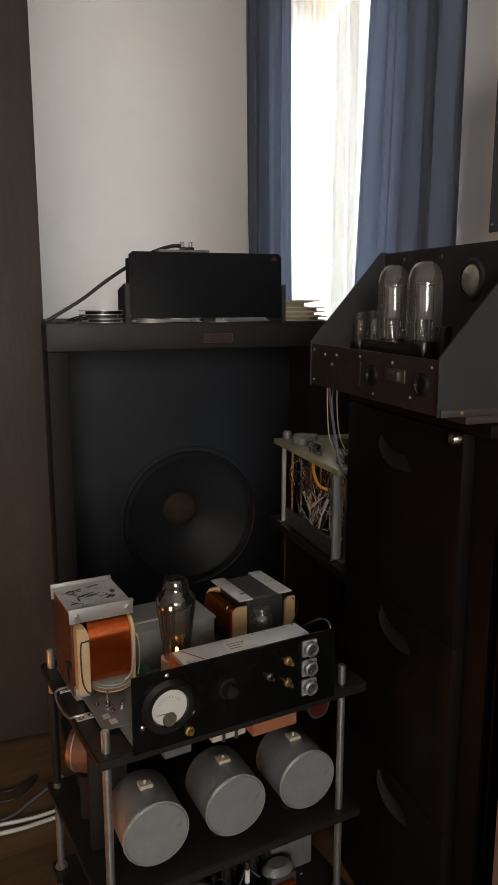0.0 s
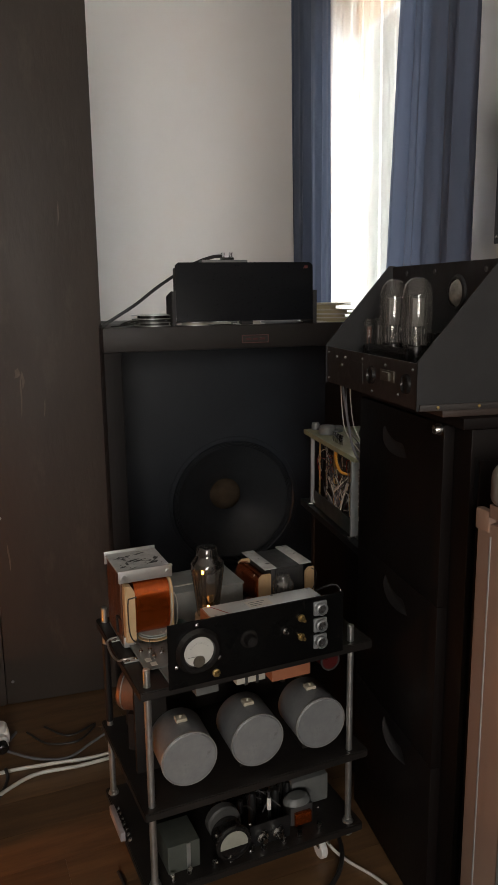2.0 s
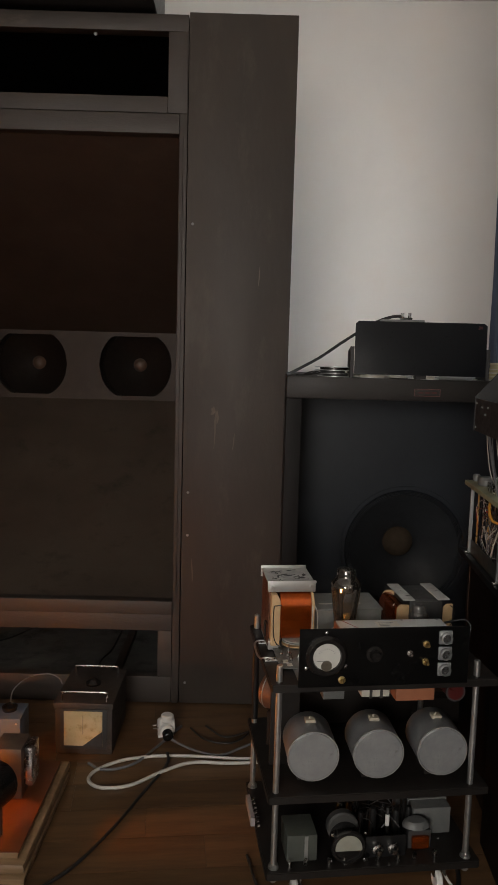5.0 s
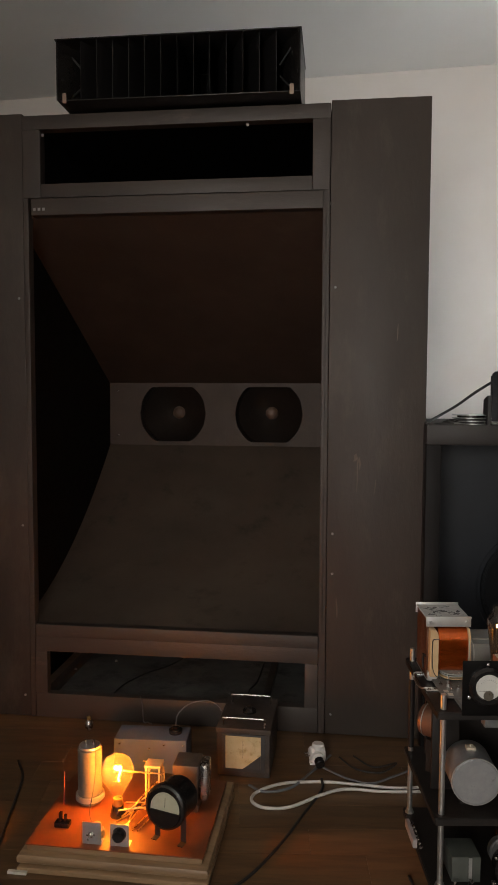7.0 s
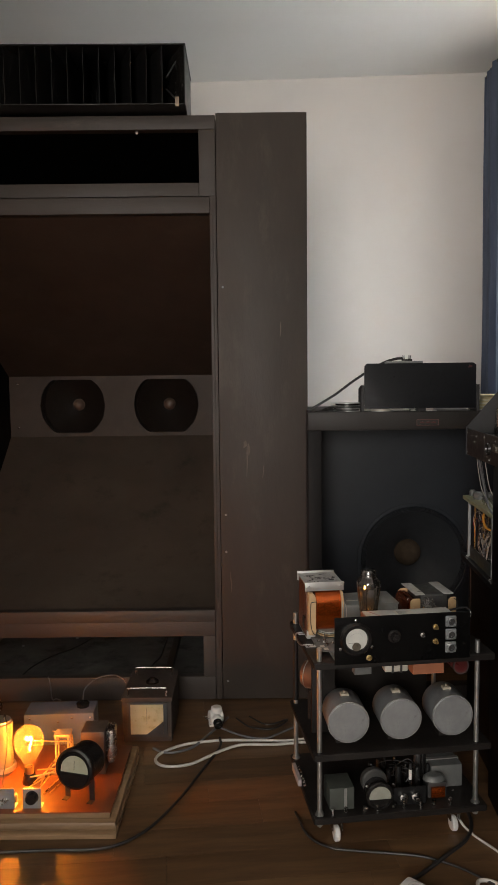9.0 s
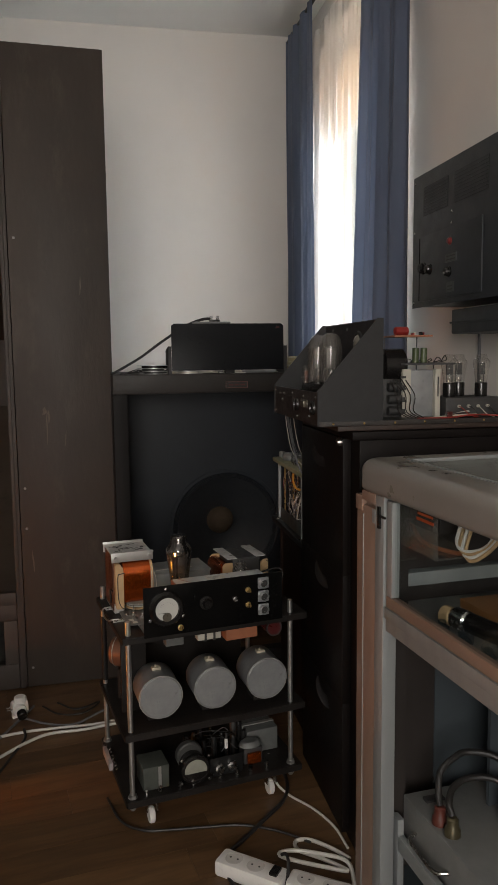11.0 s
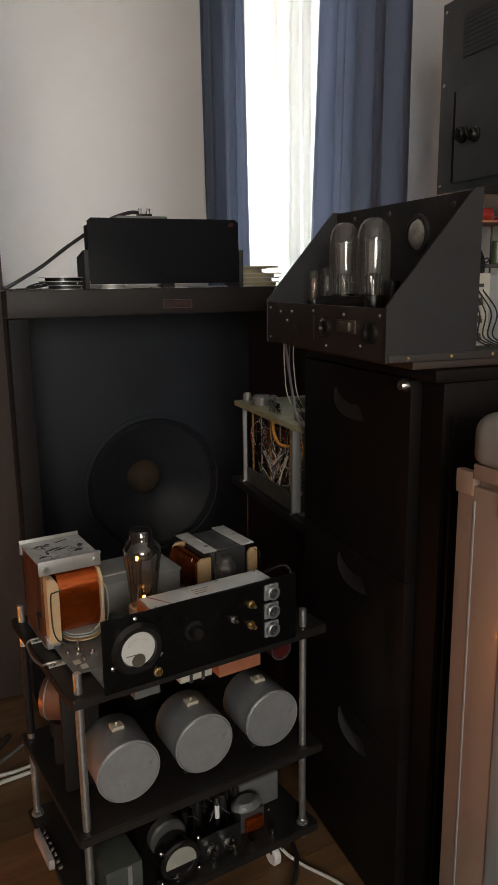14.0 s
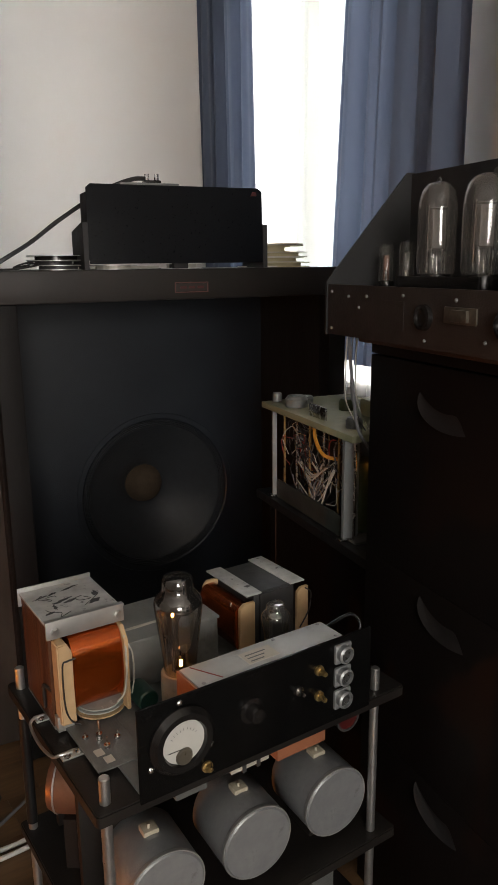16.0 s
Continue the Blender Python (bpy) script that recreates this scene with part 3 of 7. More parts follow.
# flare: flat roof, curved floor, side walls, driver board
BY, BZ0, BZ1 = HY + 1.162, 0.996, 1.326
part("horn_roof", prism([(HY + 0.03, 1.938), (BY, BZ1), (BY, BZ1 + 0.02), (HY + 0.03, 1.958)], XI - XJ - 0.038, Matrix(((0, 1, 0, XJ + 0.019), (1, 0, 0, 0), (0, 0, 1, 0), (0, 0, 0, 1)))), HORN_SHADED_ROOF, horn)
curve = []
for k in range(25):
    t = k / 24
    curve.append((HY + 0.02 + (BY - HY - 0.02) * t, 0.376 + (BZ0 - 0.376) * (0.16 * t + 0.84 * t ** 1.75)))
part("horn_floor", prism(curve + [(y, z - 0.02) for y, z in reversed(curve)], XI - XJ - 0.038, Matrix(((0, 1, 0, XJ + 0.019), (1, 0, 0, 0), (0, 0, 1, 0), (0, 0, 0, 1)))), HORN_LIT_FLOOR, horn, "curved dark brown plywood horn floor")
part("horn_side", bx(XJ + 0.002, HY + 0.041, 0.05, XJ + 0.018, BY + 0.2, ZT - 0.014), SHADE_BLACK, horn)
part("horn_side", bx(XI - 0.018, HY + 0.041, 0.05, XI - 0.002, BY + 0.2, ZT - 0.014), SHADE_BLACK, horn)
part("cabinet_top", bx(XL, HY + 0.042, ZT - 0.012, XR, BY + 0.2, ZT - 0.008), HORN_PAINT, horn)
part("cabinet_back", bx(XL + 0.03, BY + 0.18, 0.05, XR - 0.03, BY + 0.2, ZT - 0.02), SHADE_BLACK, horn)


def board_with_holes(x0, x1, z0, z1, holes, y, depth, seg=40, lip=0.0):
    """An upright board at y with round holes that may run past its upper and lower edge."""
    xs = [x0] + [v for cx, cz, r in holes for v in (cx - r, cx + r)] + [x1]
    bm = bmesh.new()

    def slab(a, b, zlo_a, zlo_b, zhi_a, zhi_b):
        if min(zhi_a - zlo_a, zhi_b - zlo_b) < -1e-6:
            return
        v = [bm.verts.new(p) for p in ((a, y, zlo_a), (b, y, zlo_b), (b, y, zhi_b), (a, y, zhi_a), (a, y + depth, zlo_a), (b, y + depth, zlo_b), (b, y + depth, zhi_b), (a, y + depth, zhi_a))]
        for q in ((0, 1, 2, 3), (7, 6, 5, 4), (0, 4, 5, 1), (3, 2, 6, 7)):
            bm.faces.new([v[i] for i in q])
    edges = [x0] + [v for cx, cz, r in holes for v in (cx - r, cx + r)] + [x1]
    for i in range(0, len(edges), 2):
        slab(edges[i], edges[i + 1], z0, z0, z1, z1)
    for cx, cz, r in holes:
        for k in range(seg):
            a, b = cx - r + 2 * r * k / seg, cx - r + 2 * r * (k + 1) / seg
            ha, hb = math.sqrt(max(r * r - (a - cx) ** 2, 0)), math.sqrt(max(r * r - (b - cx) ** 2, 0))
            slab(a, b, min(cz + ha, z1 - lip), min(cz + hb, z1 - lip), z1, z1)
            slab(a, b, z0, z0, max(cz - ha, z0 + lip), max(cz - hb, z0 + lip))
    bmesh.ops.remove_doubles(bm, verts=list(bm.verts), dist=0.0002)
    bmesh.ops.recalc_face_normals(bm, faces=list(bm.faces))
    return bm


DX1, DX2, DZ, DR = -0.928, -0.415, 1.166, 0.178
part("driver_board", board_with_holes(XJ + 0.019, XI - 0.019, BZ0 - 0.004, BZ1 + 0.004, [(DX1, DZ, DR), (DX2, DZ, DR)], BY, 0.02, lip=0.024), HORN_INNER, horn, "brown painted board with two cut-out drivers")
for x in (DX1, DX2):
    driver_cone(horn, DR * 1.04, Matrix.Translation((x + 0.004, BY + 0.036, DZ)) @ FACE, HORN_CONE, GREY_CAP, 0.105, 0.034, BLACK_MATT, "pale dust cap")
screws(horn, [(XL + 0.005, BY, 1.285), (XL + 0.005, BY, 1.045), (XR - 0.045, BY, 1.285), (XR - 0.045, BY, 1.045)], 0.006)
# sill and lower chamber
part("sill", bx(XL + 0.027, HY - 0.016, 0.330, XR - 0.026, HY + 0.03, 0.379, 0.006), HORN_FRAME, horn, "brown painted sill below the horn mouth")
part("lower_rail", bx(XL + 0.021, HY - 0.003, 0.268, XR - 0.027, HY + 0.03, 0.3295, 0.003), HORN_FRAME, horn)
part("lower_stile", bx(XL + 0.021, HY - 0.003, 0.1005, XL + 0.068, HY + 0.03, 0.2675, 0.002), HORN_FRAME, horn)
part("lower_stile", bx(XR - 0.076, HY - 0.003, 0.1005, XR - 0.027, HY + 0.03, 0.2675, 0.002), HORN_FRAME, horn)
part("bottom_rail", bx(XL + 0.021, HY - 0.003, 0.004, XR - 0.027, HY + 0.035, 0.100, 0.003), HORN_FRAME, horn)
part("chamber_floor", bx(XL + 0.03, HY + 0.042, 0.05, XR - 0.03, BY + 0.17, 0.066), DUSTY_BOARD, horn, "dusty stained board")
part("chamber_batten", bx(XL + 0.040, HY + 0.05, 0.067, XL + 0.072, HY + 0.85, 0.097, 0.003), HORN_PAINT, horn)
part("chamber_batten", bx(-0.33, HY + 0.05, 0.067, -0.30, HY + 0.8, 0.085, 0.003), HORN_PAINT, horn)
part("chamber_wire", sweep([(-0.93, HY + 0.06, 0.075), (-0.91, HY + 0.20, 0.072), (-0.85, HY + 0.33, 0.072), (-0.78, HY + 0.42, 0.072), (-0.70, HY + 0.60, 0.072)], 0.0035), RUBBER, horn)
part("chamber_wire", sweep([(-0.395, HY + 0.07, 0.072), (-0.392, HY + 0.20, 0.072), (-0.37, HY + 0.30, 0.072), (-0.365, HY + 0.55, 0.072)], 0.0035), RUBBER, horn)
for x, zs in ((XR + 0.022, (0.079, 0.612, 0.762, 1.658)), (XL - 0.024, (0.088, 0.762, 1.632))):
    screws(horn, [(x, HY, z) for z in zs], 0.0048, material=CAN_GREY, label="dull screw")
screws(horn, [(-0.80, HY + 0.56, 0.067), (-1.03, HY + 0.46, 0.067), (-1.145, HY + 0.26, 0.098), (-1.15, HY + 0.55, 0.098)], 0.006, (0, 0, 1), CAN_GREY, 0.006, "dull bolt head")
# three small pale marks on the lip
for k in range(3):
    part("label_mark", bx(XL + 0.045 + 0.018 * k, HY - 0.0198, 1.953, XL + 0.055 + 0.018 * k, HY - 0.0182, 1.963), CAN_GREY, horn)
screws(horn, [(-0.385, HY + 0.02, 2.248), (XL + 0.074, HY + 0.01, 2.236)], 0.006, (0, -1, 0), CAN_GREY)

SCUFF = surface("scuffed_paint", (0.085, 0.068, 0.055), (0.12, 0.097, 0.078), 0.8, scale=60)
for x, z, h, w, lean in ((0.024, 0.913, 0.135, 0.004, 0.02), (0.033, 0.998, 0.052, 0.007, -0.03), (0.087, 0.909, 0.062, 0.003, 0.10), (0.014, 1.029, 0.031, 0.012, 0.2), (-0.041, 0.443, 0.09, 0.004, -0.06), (0.16, 1.46, 0.07, 0.003, 0.05), (-1.423, 0.779, 0.08, 0.004, 0.04)):
    mark = prism([(-w * 0.3, 0), (w * 0.4, h * 0.1), (w, h * 0.45), (w * 0.5, h * 0.8), (w * 0.1, h), (-w * 0.5, h * 0.7), (-w * 0.2, h * 0.4)], 0.0005, Matrix.Translation((x, HY - 0.0005, z)) @ Matrix.Rotation(lean, 4, "Y"))
    part("scuff_mark", mark, SCUFF, horn, "pale scuff in the paint")

# the flat multi-cell horn on top
hs = thing("cellular_horn", pose(-0.19, 2.099, 0, 0, 0, -4) @ pose(0.176, -2.01, 0), "black metal multicellular treble horn lying on the loudspeaker", "horn")
HX0, HX1, HZ0, HZ1, HSY = -1.046, -0.176, ZT + 0.0045, 2.530, 2.01
part("top_plate", bx(HX0 - 0.006, HSY, HZ1 - 0.004, HX1 + 0.003, HSY + 0.34, HZ1, 0.001), BLACK_METAL, hs)
part("bottom_plate", bx(HX0 + 0.01, HSY, HZ0, HX1, HSY + 0.34, HZ0 + 0.004, 0.001), BLACK_METAL, hs)
part("side_plate", bx(HX0, HSY, HZ0 + 0.004, HX0 + 0.003, HSY + 0.34, HZ1 - 0.004), BLACK_METAL, hs)
part("side_plate", bx(HX1 - 0.003, HSY, HZ0 + 0.004, HX1, HSY + 0.34, HZ1 - 0.004), BLACK_METAL, hs)
part("back_plate", bx(HX0, HSY + 0.34, HZ0, HX1, HSY + 0.344, HZ1), BLACK_METAL, hs)
CELLS = 12
for k in range(CELLS + 1):
    s = k / CELLS
    xf = HX0 + 0.085 + (HX1 - HX0 - 0.17) * s
    xb = (HX0 + HX1) / 2 + (xf - (HX0 + HX1) / 2) * 0.45
    vane = prism([(xf, 0), (xf + 0.002, 0), (xb + 0.002, 0.32), (xb, 0.32)], HZ1 - HZ0 - 0.010)
    vane.transform(Matrix(((1, 0, 0, 0), (0, 0, 1, HSY + 0.012), (0, 1, 0, HZ0 + 0.005), (0, 0, 0, 1))))
    part("vane", vane, DEAD_BLACK, hs)
SHEET = surface("black_sheet_lacquer", (0.012, 0.011, 0.010), (0.020, 0.018, 0.016), 0.24, scale=10, fine=200, bump=0.12, spec=0.6)
for x, sgn in ((HX0 + 0.0035, 1), (HX1 - 0.0035, -1)):
    flare = prism([(x, 0.0), (x + sgn * 0.018, 0.03), (x + sgn * 0.055, 0.10), (x + sgn * 0.083, 0.20), (x + sgn * 0.081, 0.20), (x + sgn * 0.050, 0.105), (x + sgn * 0.012, 0.04), (x, 0.02)], HZ1 - HZ0 - 0.010)
    flare.transform(Matrix(((1, 0, 0, 0), (0, 0, 1, HSY + 0.003), (0, 1, 0, HZ0 + 0.005), (0, 0, 0, 1))))
    part("side_flare", flare, SHEET, hs, "curved lacquered end sheet")
for x, sgn in ((HX0 + 0.003, 1), (HX1 - 0.003, -1)):
    for z0, z1 in ((HZ0 + 0.005, (HZ0 + HZ1) / 2 - 0.02), (HZ1 - 0.005, (HZ0 + HZ1) / 2 + 0.02)):
        part("corner_web", sweep([(x + sgn * 0.004, HSY + 0.05, z0), (x + sgn * 0.075, HSY + 0.09, z1)], 0.004, 6), BLACK_MATT, hs)
for x in (HX0 + 0.030, HX1 - 0.030):
    part("clip", join(bx(x - 0.007, HSY - 0.004, ZT - 0.004, x + 0.007, HSY - 0.001, ZT + 0.030, 0.001), bx(x - 0.007, HSY - 0.001, ZT - 0.004, x + 0.007, HSY + 0.002, ZT - 0.001)), surface("pale_clip", (0.22, 0.16, 0.12), (0.28, 0.21, 0.16), 0.5, 0.2, scale=40), hs, "pale metal clip")

# ---- the open baffle beside it ----
BAF = pose(0.256, 2.058, 0, 0, 0, -4.0)
PW, PZ, PD = 0.90, 1.172, 0.62
baf = thing("baffle_loudspeaker", BAF, "black wooden baffle loudspeaker with one large paper cone driver", "loudspeaker")
part("top_rail", bx(0, 0, 1.101, PW, 0.05, PZ, 0.004), BAFFLE_WOOD, baf, "scuffed black wooden rail")
part("stile", bx(0, 0, 0.004, 0.052, 0.05, 1.1005, 0.004), DEAD_BLACK, baf)
part("stile", bx(PW - 0.052, 0, 0.004, PW, 0.05, 1.1005, 0.004), DEAD_BLACK, baf)
part("bottom_rail", bx(0.0525, 0, 0.004, PW - 0.0525, 0.05, 0.09, 0.004), BAFFLE_WOOD, baf)
part("top_board", bx(0, 0.0505, PZ - 0.022, PW, PD, PZ - 0.001, 0.002), BAFFLE_WOOD, baf)
part("side_board", bx(0, 0.0505, 0.004, 0.020, PD, PZ - 0.0225), BLACK_WOOD, baf)
part("side_board", bx(PW - 0.020, 0.0505, 0.004, PW, PD, PZ - 0.0225), BLACK_WOOD, baf)
part("back_board", bx(0.0205, PD - 0.012, 0.004, PW - 0.0205, PD, PZ - 0.0225), BLACK_WOOD, baf)
SPX, SPZ, SPR, SPY = 0.512, 0.490, 0.238, 0.44
part("board", board_with_holes(0.0205, PW - 0.0205, 0.05, PZ - 0.0225, [(SPX, SPZ, SPR)], SPY, 0.02, 64), BAFFLE_BOARD, baf, "recessed matt black board")
driver_cone(baf, SPR, Matrix.Translation((SPX, SPY + 0.002, SPZ)) @ FACE, CONE_PAPER, DUST_CAP, 0.130, 0.062, BAFFLE_BOARD, "round brown felt dust cap")
part("badge", join(bx(0.415, -0.003, 1.117, 0.500, -0.0005, 1.119), bx(0.415, -0.003, 1.139, 0.500, -0.0005, 1.141), bx(0.415, -0.003, 1.1195, 0.417, -0.0005, 1.1385), bx(0.498, -0.003, 1.1195, 0.500, -0.0005, 1.1385)), surface("faded_red_print", (0.085, 0.030, 0.026), (0.11, 0.04, 0.034), 0.5), baf, "small red outlined badge")
part("badge_plate", bx(0.418, -0.002, 1.1205, 0.497, -0.0005, 1.1375), BROWN_METAL, baf)
for k in range(3):
    part("badge_writing", bx(0.428 + 0.022 * k, -0.0026, 1.126, 0.444 + 0.022 * k, -0.0021, 1.132), DARK_RED, baf)

# things on the baffle
TOPB = BAF @ pose(0, 0, PZ)
cs = thing("centre_horn", pose(0.470, 2.038, PZ + 0.0005, 0, 0, -8), "black lacquered curved box with end brackets on the baffle", "loudspeaker")


def curved_front(w, z0, z1, bow, thick, nx=40, nz=10, r=0.008):
    """A lacquered panel with rounded upper corners that bulges softly at its foot."""
    bm = bmesh.new()
    grid = []
    for j in range(nz + 1):
        row = []
        for i in range(nx + 1):
            s, t = i / nx, j / nz
            x, z = w * s, z0 + (z1 - z0) * t
            edge = min(x, w - x)
            if edge < r:
                z = min(z, z1 - r + math.sqrt(max(r * r - (r - edge) ** 2, 0)))
            y = -bow * (1 - (2 * s - 1) ** 2) * max(0.0, 1 - (t / 0.75) ** 2) + 0.006 * t
            row.append(bm.verts.new((x, y, z)))
        grid.append(row)
    for a, b in zip(grid, grid[1:]):
        for i in range(nx):
            bm.faces.new((a[i], a[i + 1], b[i + 1], b[i]))
    bmesh.ops.solidify(bm, geom=list(bm.faces), thickness=-thick)
    bmesh.ops.recalc_face_normals(bm, faces=list(bm.faces))
    return bm


LACQUER = surface("black_lacquer", (0.005, 0.0065, 0.010), (0.007, 0.0085, 0.012), 0.30, scale=6, fine=200, bump=0.05, rough_var=0.08, spec=0.25)
part("front", curved_front(0.418, 0.012, 0.182, 0.005, 0.004), LACQUER, cs, "glossy black curved front")
part("shell", bx(0.010, 0.014, 0.020, 0.408, 0.125, 0.170, 0.004), BLACK_MATT, cs)
for x in (-0.012, 0.419):
    part("end_bracket", prism([(0.0, 0.0), (0.13, 0.0), (0.13, 0.085), (0.02, 0.100), (0.0, 0.100)], 0.011, Matrix(((0, 1, 0, x), (1, 0, 0, 0), (0, 0, 1, 0), (0, 0, 0, 1)))), BLACK_MATT, cs, "black end bracket")
part("red_sticker", prism([(0, 0.003), (0.016, 0.004), (0.015, 0.012), (0.006, 0.013)], 0.0008, Matrix.Translation((0.386, -0.0008, 0.160))), DARK_RED, cs, "torn red sticker")
part("foot", bx(0.20, 0.02, 0.0, 0.235, 0.06, 0.0195, 0.002), BLACK_MATT, cs)
un = thing("junction_unit", pose(0.60, 2.10, PZ + 0.171, 0, 0, -8), "flat grey metal unit with black terminal on the box", "electrical unit")
part("case", bx(-0.035, -0.04, 0.0, 0.105, 0.045, 0.020, 0.003), BOX_GREY, un)
part("terminal_block", bx(0.030, -0.02, 0.0205, 0.068, 0.01, 0.028, 0.002), BAKELITE, un)
for x in (0.037, 0.060):
    part("terminal_nut", rod((x, -0.008, 0.0285), (x, -0.008, 0.042), 0.0055, 8), CHROME, un)
single("cable", sweep([(0.640, 2.092, PZ + 0.203), (0.60, 2.09, PZ + 0.200), (0.55, 2.14, PZ + 0.178), (0.47, 2.22, PZ + 0.118), (0.39, 2.20, PZ + 0.064), (0.32, 2.16, PZ + 0.028), (0.275, 2.12, PZ + 0.008), (0.258, 2.10, PZ + 0.0055)], 0.0052), RUBBER, ID, "black cable running down to the baffle corner", "cable")


def reel(m, label, r, h, mat, rim):
    t = thing("tape_reel", m, label, "reel", "reels on the baffle")
    part("lower_flange", lathe([(0, 0), (r, 0), (r, 0.0018), (0, 0.0018)], None, 40), rim, t)
    part("spool", lathe([(0, 0.0019), (r * 0.72, 0.0019), (r * 0.72, h - 0.0019), (0, h - 0.0019)], None, 32), mat, t)
    part("upper_flange", lathe([(0, h - 0.0018), (r, h - 0.0018), (r, h), (0, h)], None, 40), rim, t)
    return t


for x, y, z, r, h, mat, rim, lb in ((0.168, 0.085, 0, 0.062, 0.011, DARK_CORE, ALU, "thin metal reel lying flat on the baffle"), (0.158, 0.09, 0.0112, 0.058, 0.009, DARK_CORE, DARK_CORE, "dark thin reel on another reel"), (0.163, 0.088, 0.0204, 0.066, 0.012, BAKELITE, ALU, "thin metal reel on top of the pile"), (0.285, 0.05, 0, 0.055, 0.010, PALE_W, ALU, "pale reel lying under the black box"), (0.455, 0.052, 0, 0.050, 0.012, PALE_W, WHITE_PLASTIC, "white reel lying under the black box"),
                           (0.745, 0.095, 0, 0.085, 0.012, YELLOWED, YELLOWED, "yellowed reel lying on the baffle"), (0.738, 0.098, 0.0122, 0.078, 0.013, YELLOWED, PAPER, "yellowed reel in a pile"), (0.742, 0.10, 0.0254, 0.084, 0.013, YELLOWED, PAPER, "pale reel in a pile"), (0.728, 0.10, 0.0386, 0.050, 0.014, YELLOWED, YELLOWED, "small yellowed reel in a pile"), (0.735, 0.102, 0.0528, 0.080, 0.006, PAPER, YELLOWED, "flat pale reel on top of the pile")):
    reel(TOPB @ pose(x, y, z), lb, r, h, mat, rim)
single("magazine", bx(0.19, 0.06, 0.0005, 0.40, 0.20, 0.007, 0.001), PAPER, TOPB, "white paper lying under the black box", "paper")
single("strap", sweep([(0.03, 0.03, 0.003), (0.07, 0.05, 0.004), (0.11, 0.03, 0.012), (0.09, 0.06, 0.016), (0.06, 0.05, 0.006), (0.10, 0.075, 0.012)], 0.0022, 6), RUBBER, TOPB, "thin black wire lying loose on the baffle", "wire")
single("leaflet", bx(0.64, 0.015, 0.0005, 0.70, 0.12, 0.0035, 0.0005), PAPER, TOPB @ pose(0.0, 0, 0, 0, 0, 0), "folded paper leaflet on the baffle", "paper")


# ---- trolley with the amplifier ----
TR = pose(0.124, 1.166, 0, 0, 0, 2.6)     # front left corner of its shelves; x along the front, y back
TW, TD = 0.494, 0.360
S1, S2, S3 = 0.537, 0.280, 0.100          # tops of the shelves
tro = thing("trolley", TR, "black three-shelf equipment trolley on zinc rods and small casters", "trolley")


def rounded_board(x0, x1, y0, y1, z0, z1, r, b):
    """A flat board with rounded upright corners."""
    line = []
    for cx, cy, a0 in ((x1 - r, y1 - r, 0), (x0 + r, y1 - r, 90), (x0 + r, y0 + r, 180), (x1 - r, y0 + r, 270)):
        line += [(cx + r * math.cos(radians(a0 + 18 * k)), cy + r * math.sin(radians(a0 + 18 * k))) for k in range(6)]
    return prism(line, z1 - z0, Matrix(((1, 0, 0, 0), (0, 0, 1, 0), (0, 1, 0, z0), (0, 0, 0, 1))), b)


for z, more in ((S1, 0.020), (S2, 0.014), (S3, 0.004)):
    part("shelf", rounded_board(0, TW + more, -0.004, TD, z - 0.018, z, 0.007, 0.002), SHELF_BLACK, tro, "worn black board shelf")
PX = ((0.020, 0.018), (TW - 0.025, 0.016), (0.015, TD - 0.025), (TW - 0.025, TD - 0.020))
for x, y in PX:
    part("post", rod((x, y, S3 - 0.034), (x, y, S1 + 0.036), 0.0072, 20, b=0.0015), STEEL_ROD, tro, "zinc plated threaded rod")
    part("washer", rod((x, y, S3 + 0.0003), (x, y, S3 + 0.0022), 0.0125, 20), STEEL_ROD, tro)
    part("nut", rod((x, y, S3 + 0.0023), (x, y, S3 + 0.0095), 0.0105, 6), STEEL_ROD, tro)
    part("nut", rod((x, y, S3 - 0.0285), (x, y, S3 - 0.0190), 0.0105, 6), STEEL_ROD, tro)
for x, y in ((0.075, 0.045), (TW - 0.075, 0.045), (0.075, TD - 0.045), (TW - 0.075, TD - 0.045)):
    c = part("caster", join(bx(x - 0.018, y - 0.018, S3 - 0.024, x + 0.018, y + 0.018, S3 - 0.0185), bx(x - 0.015, y - 0.012, S3 - 0.062, x - 0.0125, y + 0.014, S3 - 0.024), bx(x + 0.0125, y - 0.012, S3 - 0.062, x + 0.015, y + 0.014, S3 - 0.024)), CHROME, tro, "small swivel caster")
    part("wheel", rod((x - 0.008, y + 0.004, 0.0222), (x + 0.008, y + 0.004, 0.0222), 0.0217, 28, b=0.003), WHITE_PLASTIC, c, "white caster wheel")
# bail on the left edge
part("side_bail", sweep([(0.020, 0.128, S1 + 0.006), (0.004, 0.130, S1 + 0.006), (-0.004, 0.140, S1 + 0.001), (-0.007, 0.180, S1 - 0.004), (-0.006, 0.222, S1 + 0.001), (0.001, 0.232, S1 + 0.006), (0.018, 0.234, S1 + 0.006)], 0.0022, 10), STEEL_ROD, tro, "bent chrome handle")
for y in (0.120, 0.225):
    foot = part("bail_foot", bx(0.004, y, S1 + 0.0005, 0.036, y + 0.018, S1 + 0.0035, 0.001), ALU, tro)
    screws(foot, [(0.012, y + 0.005, S1 + 0.0035), (0.030, y + 0.008, S1 + 0.0035)], 0.005, (0, 0, 1))

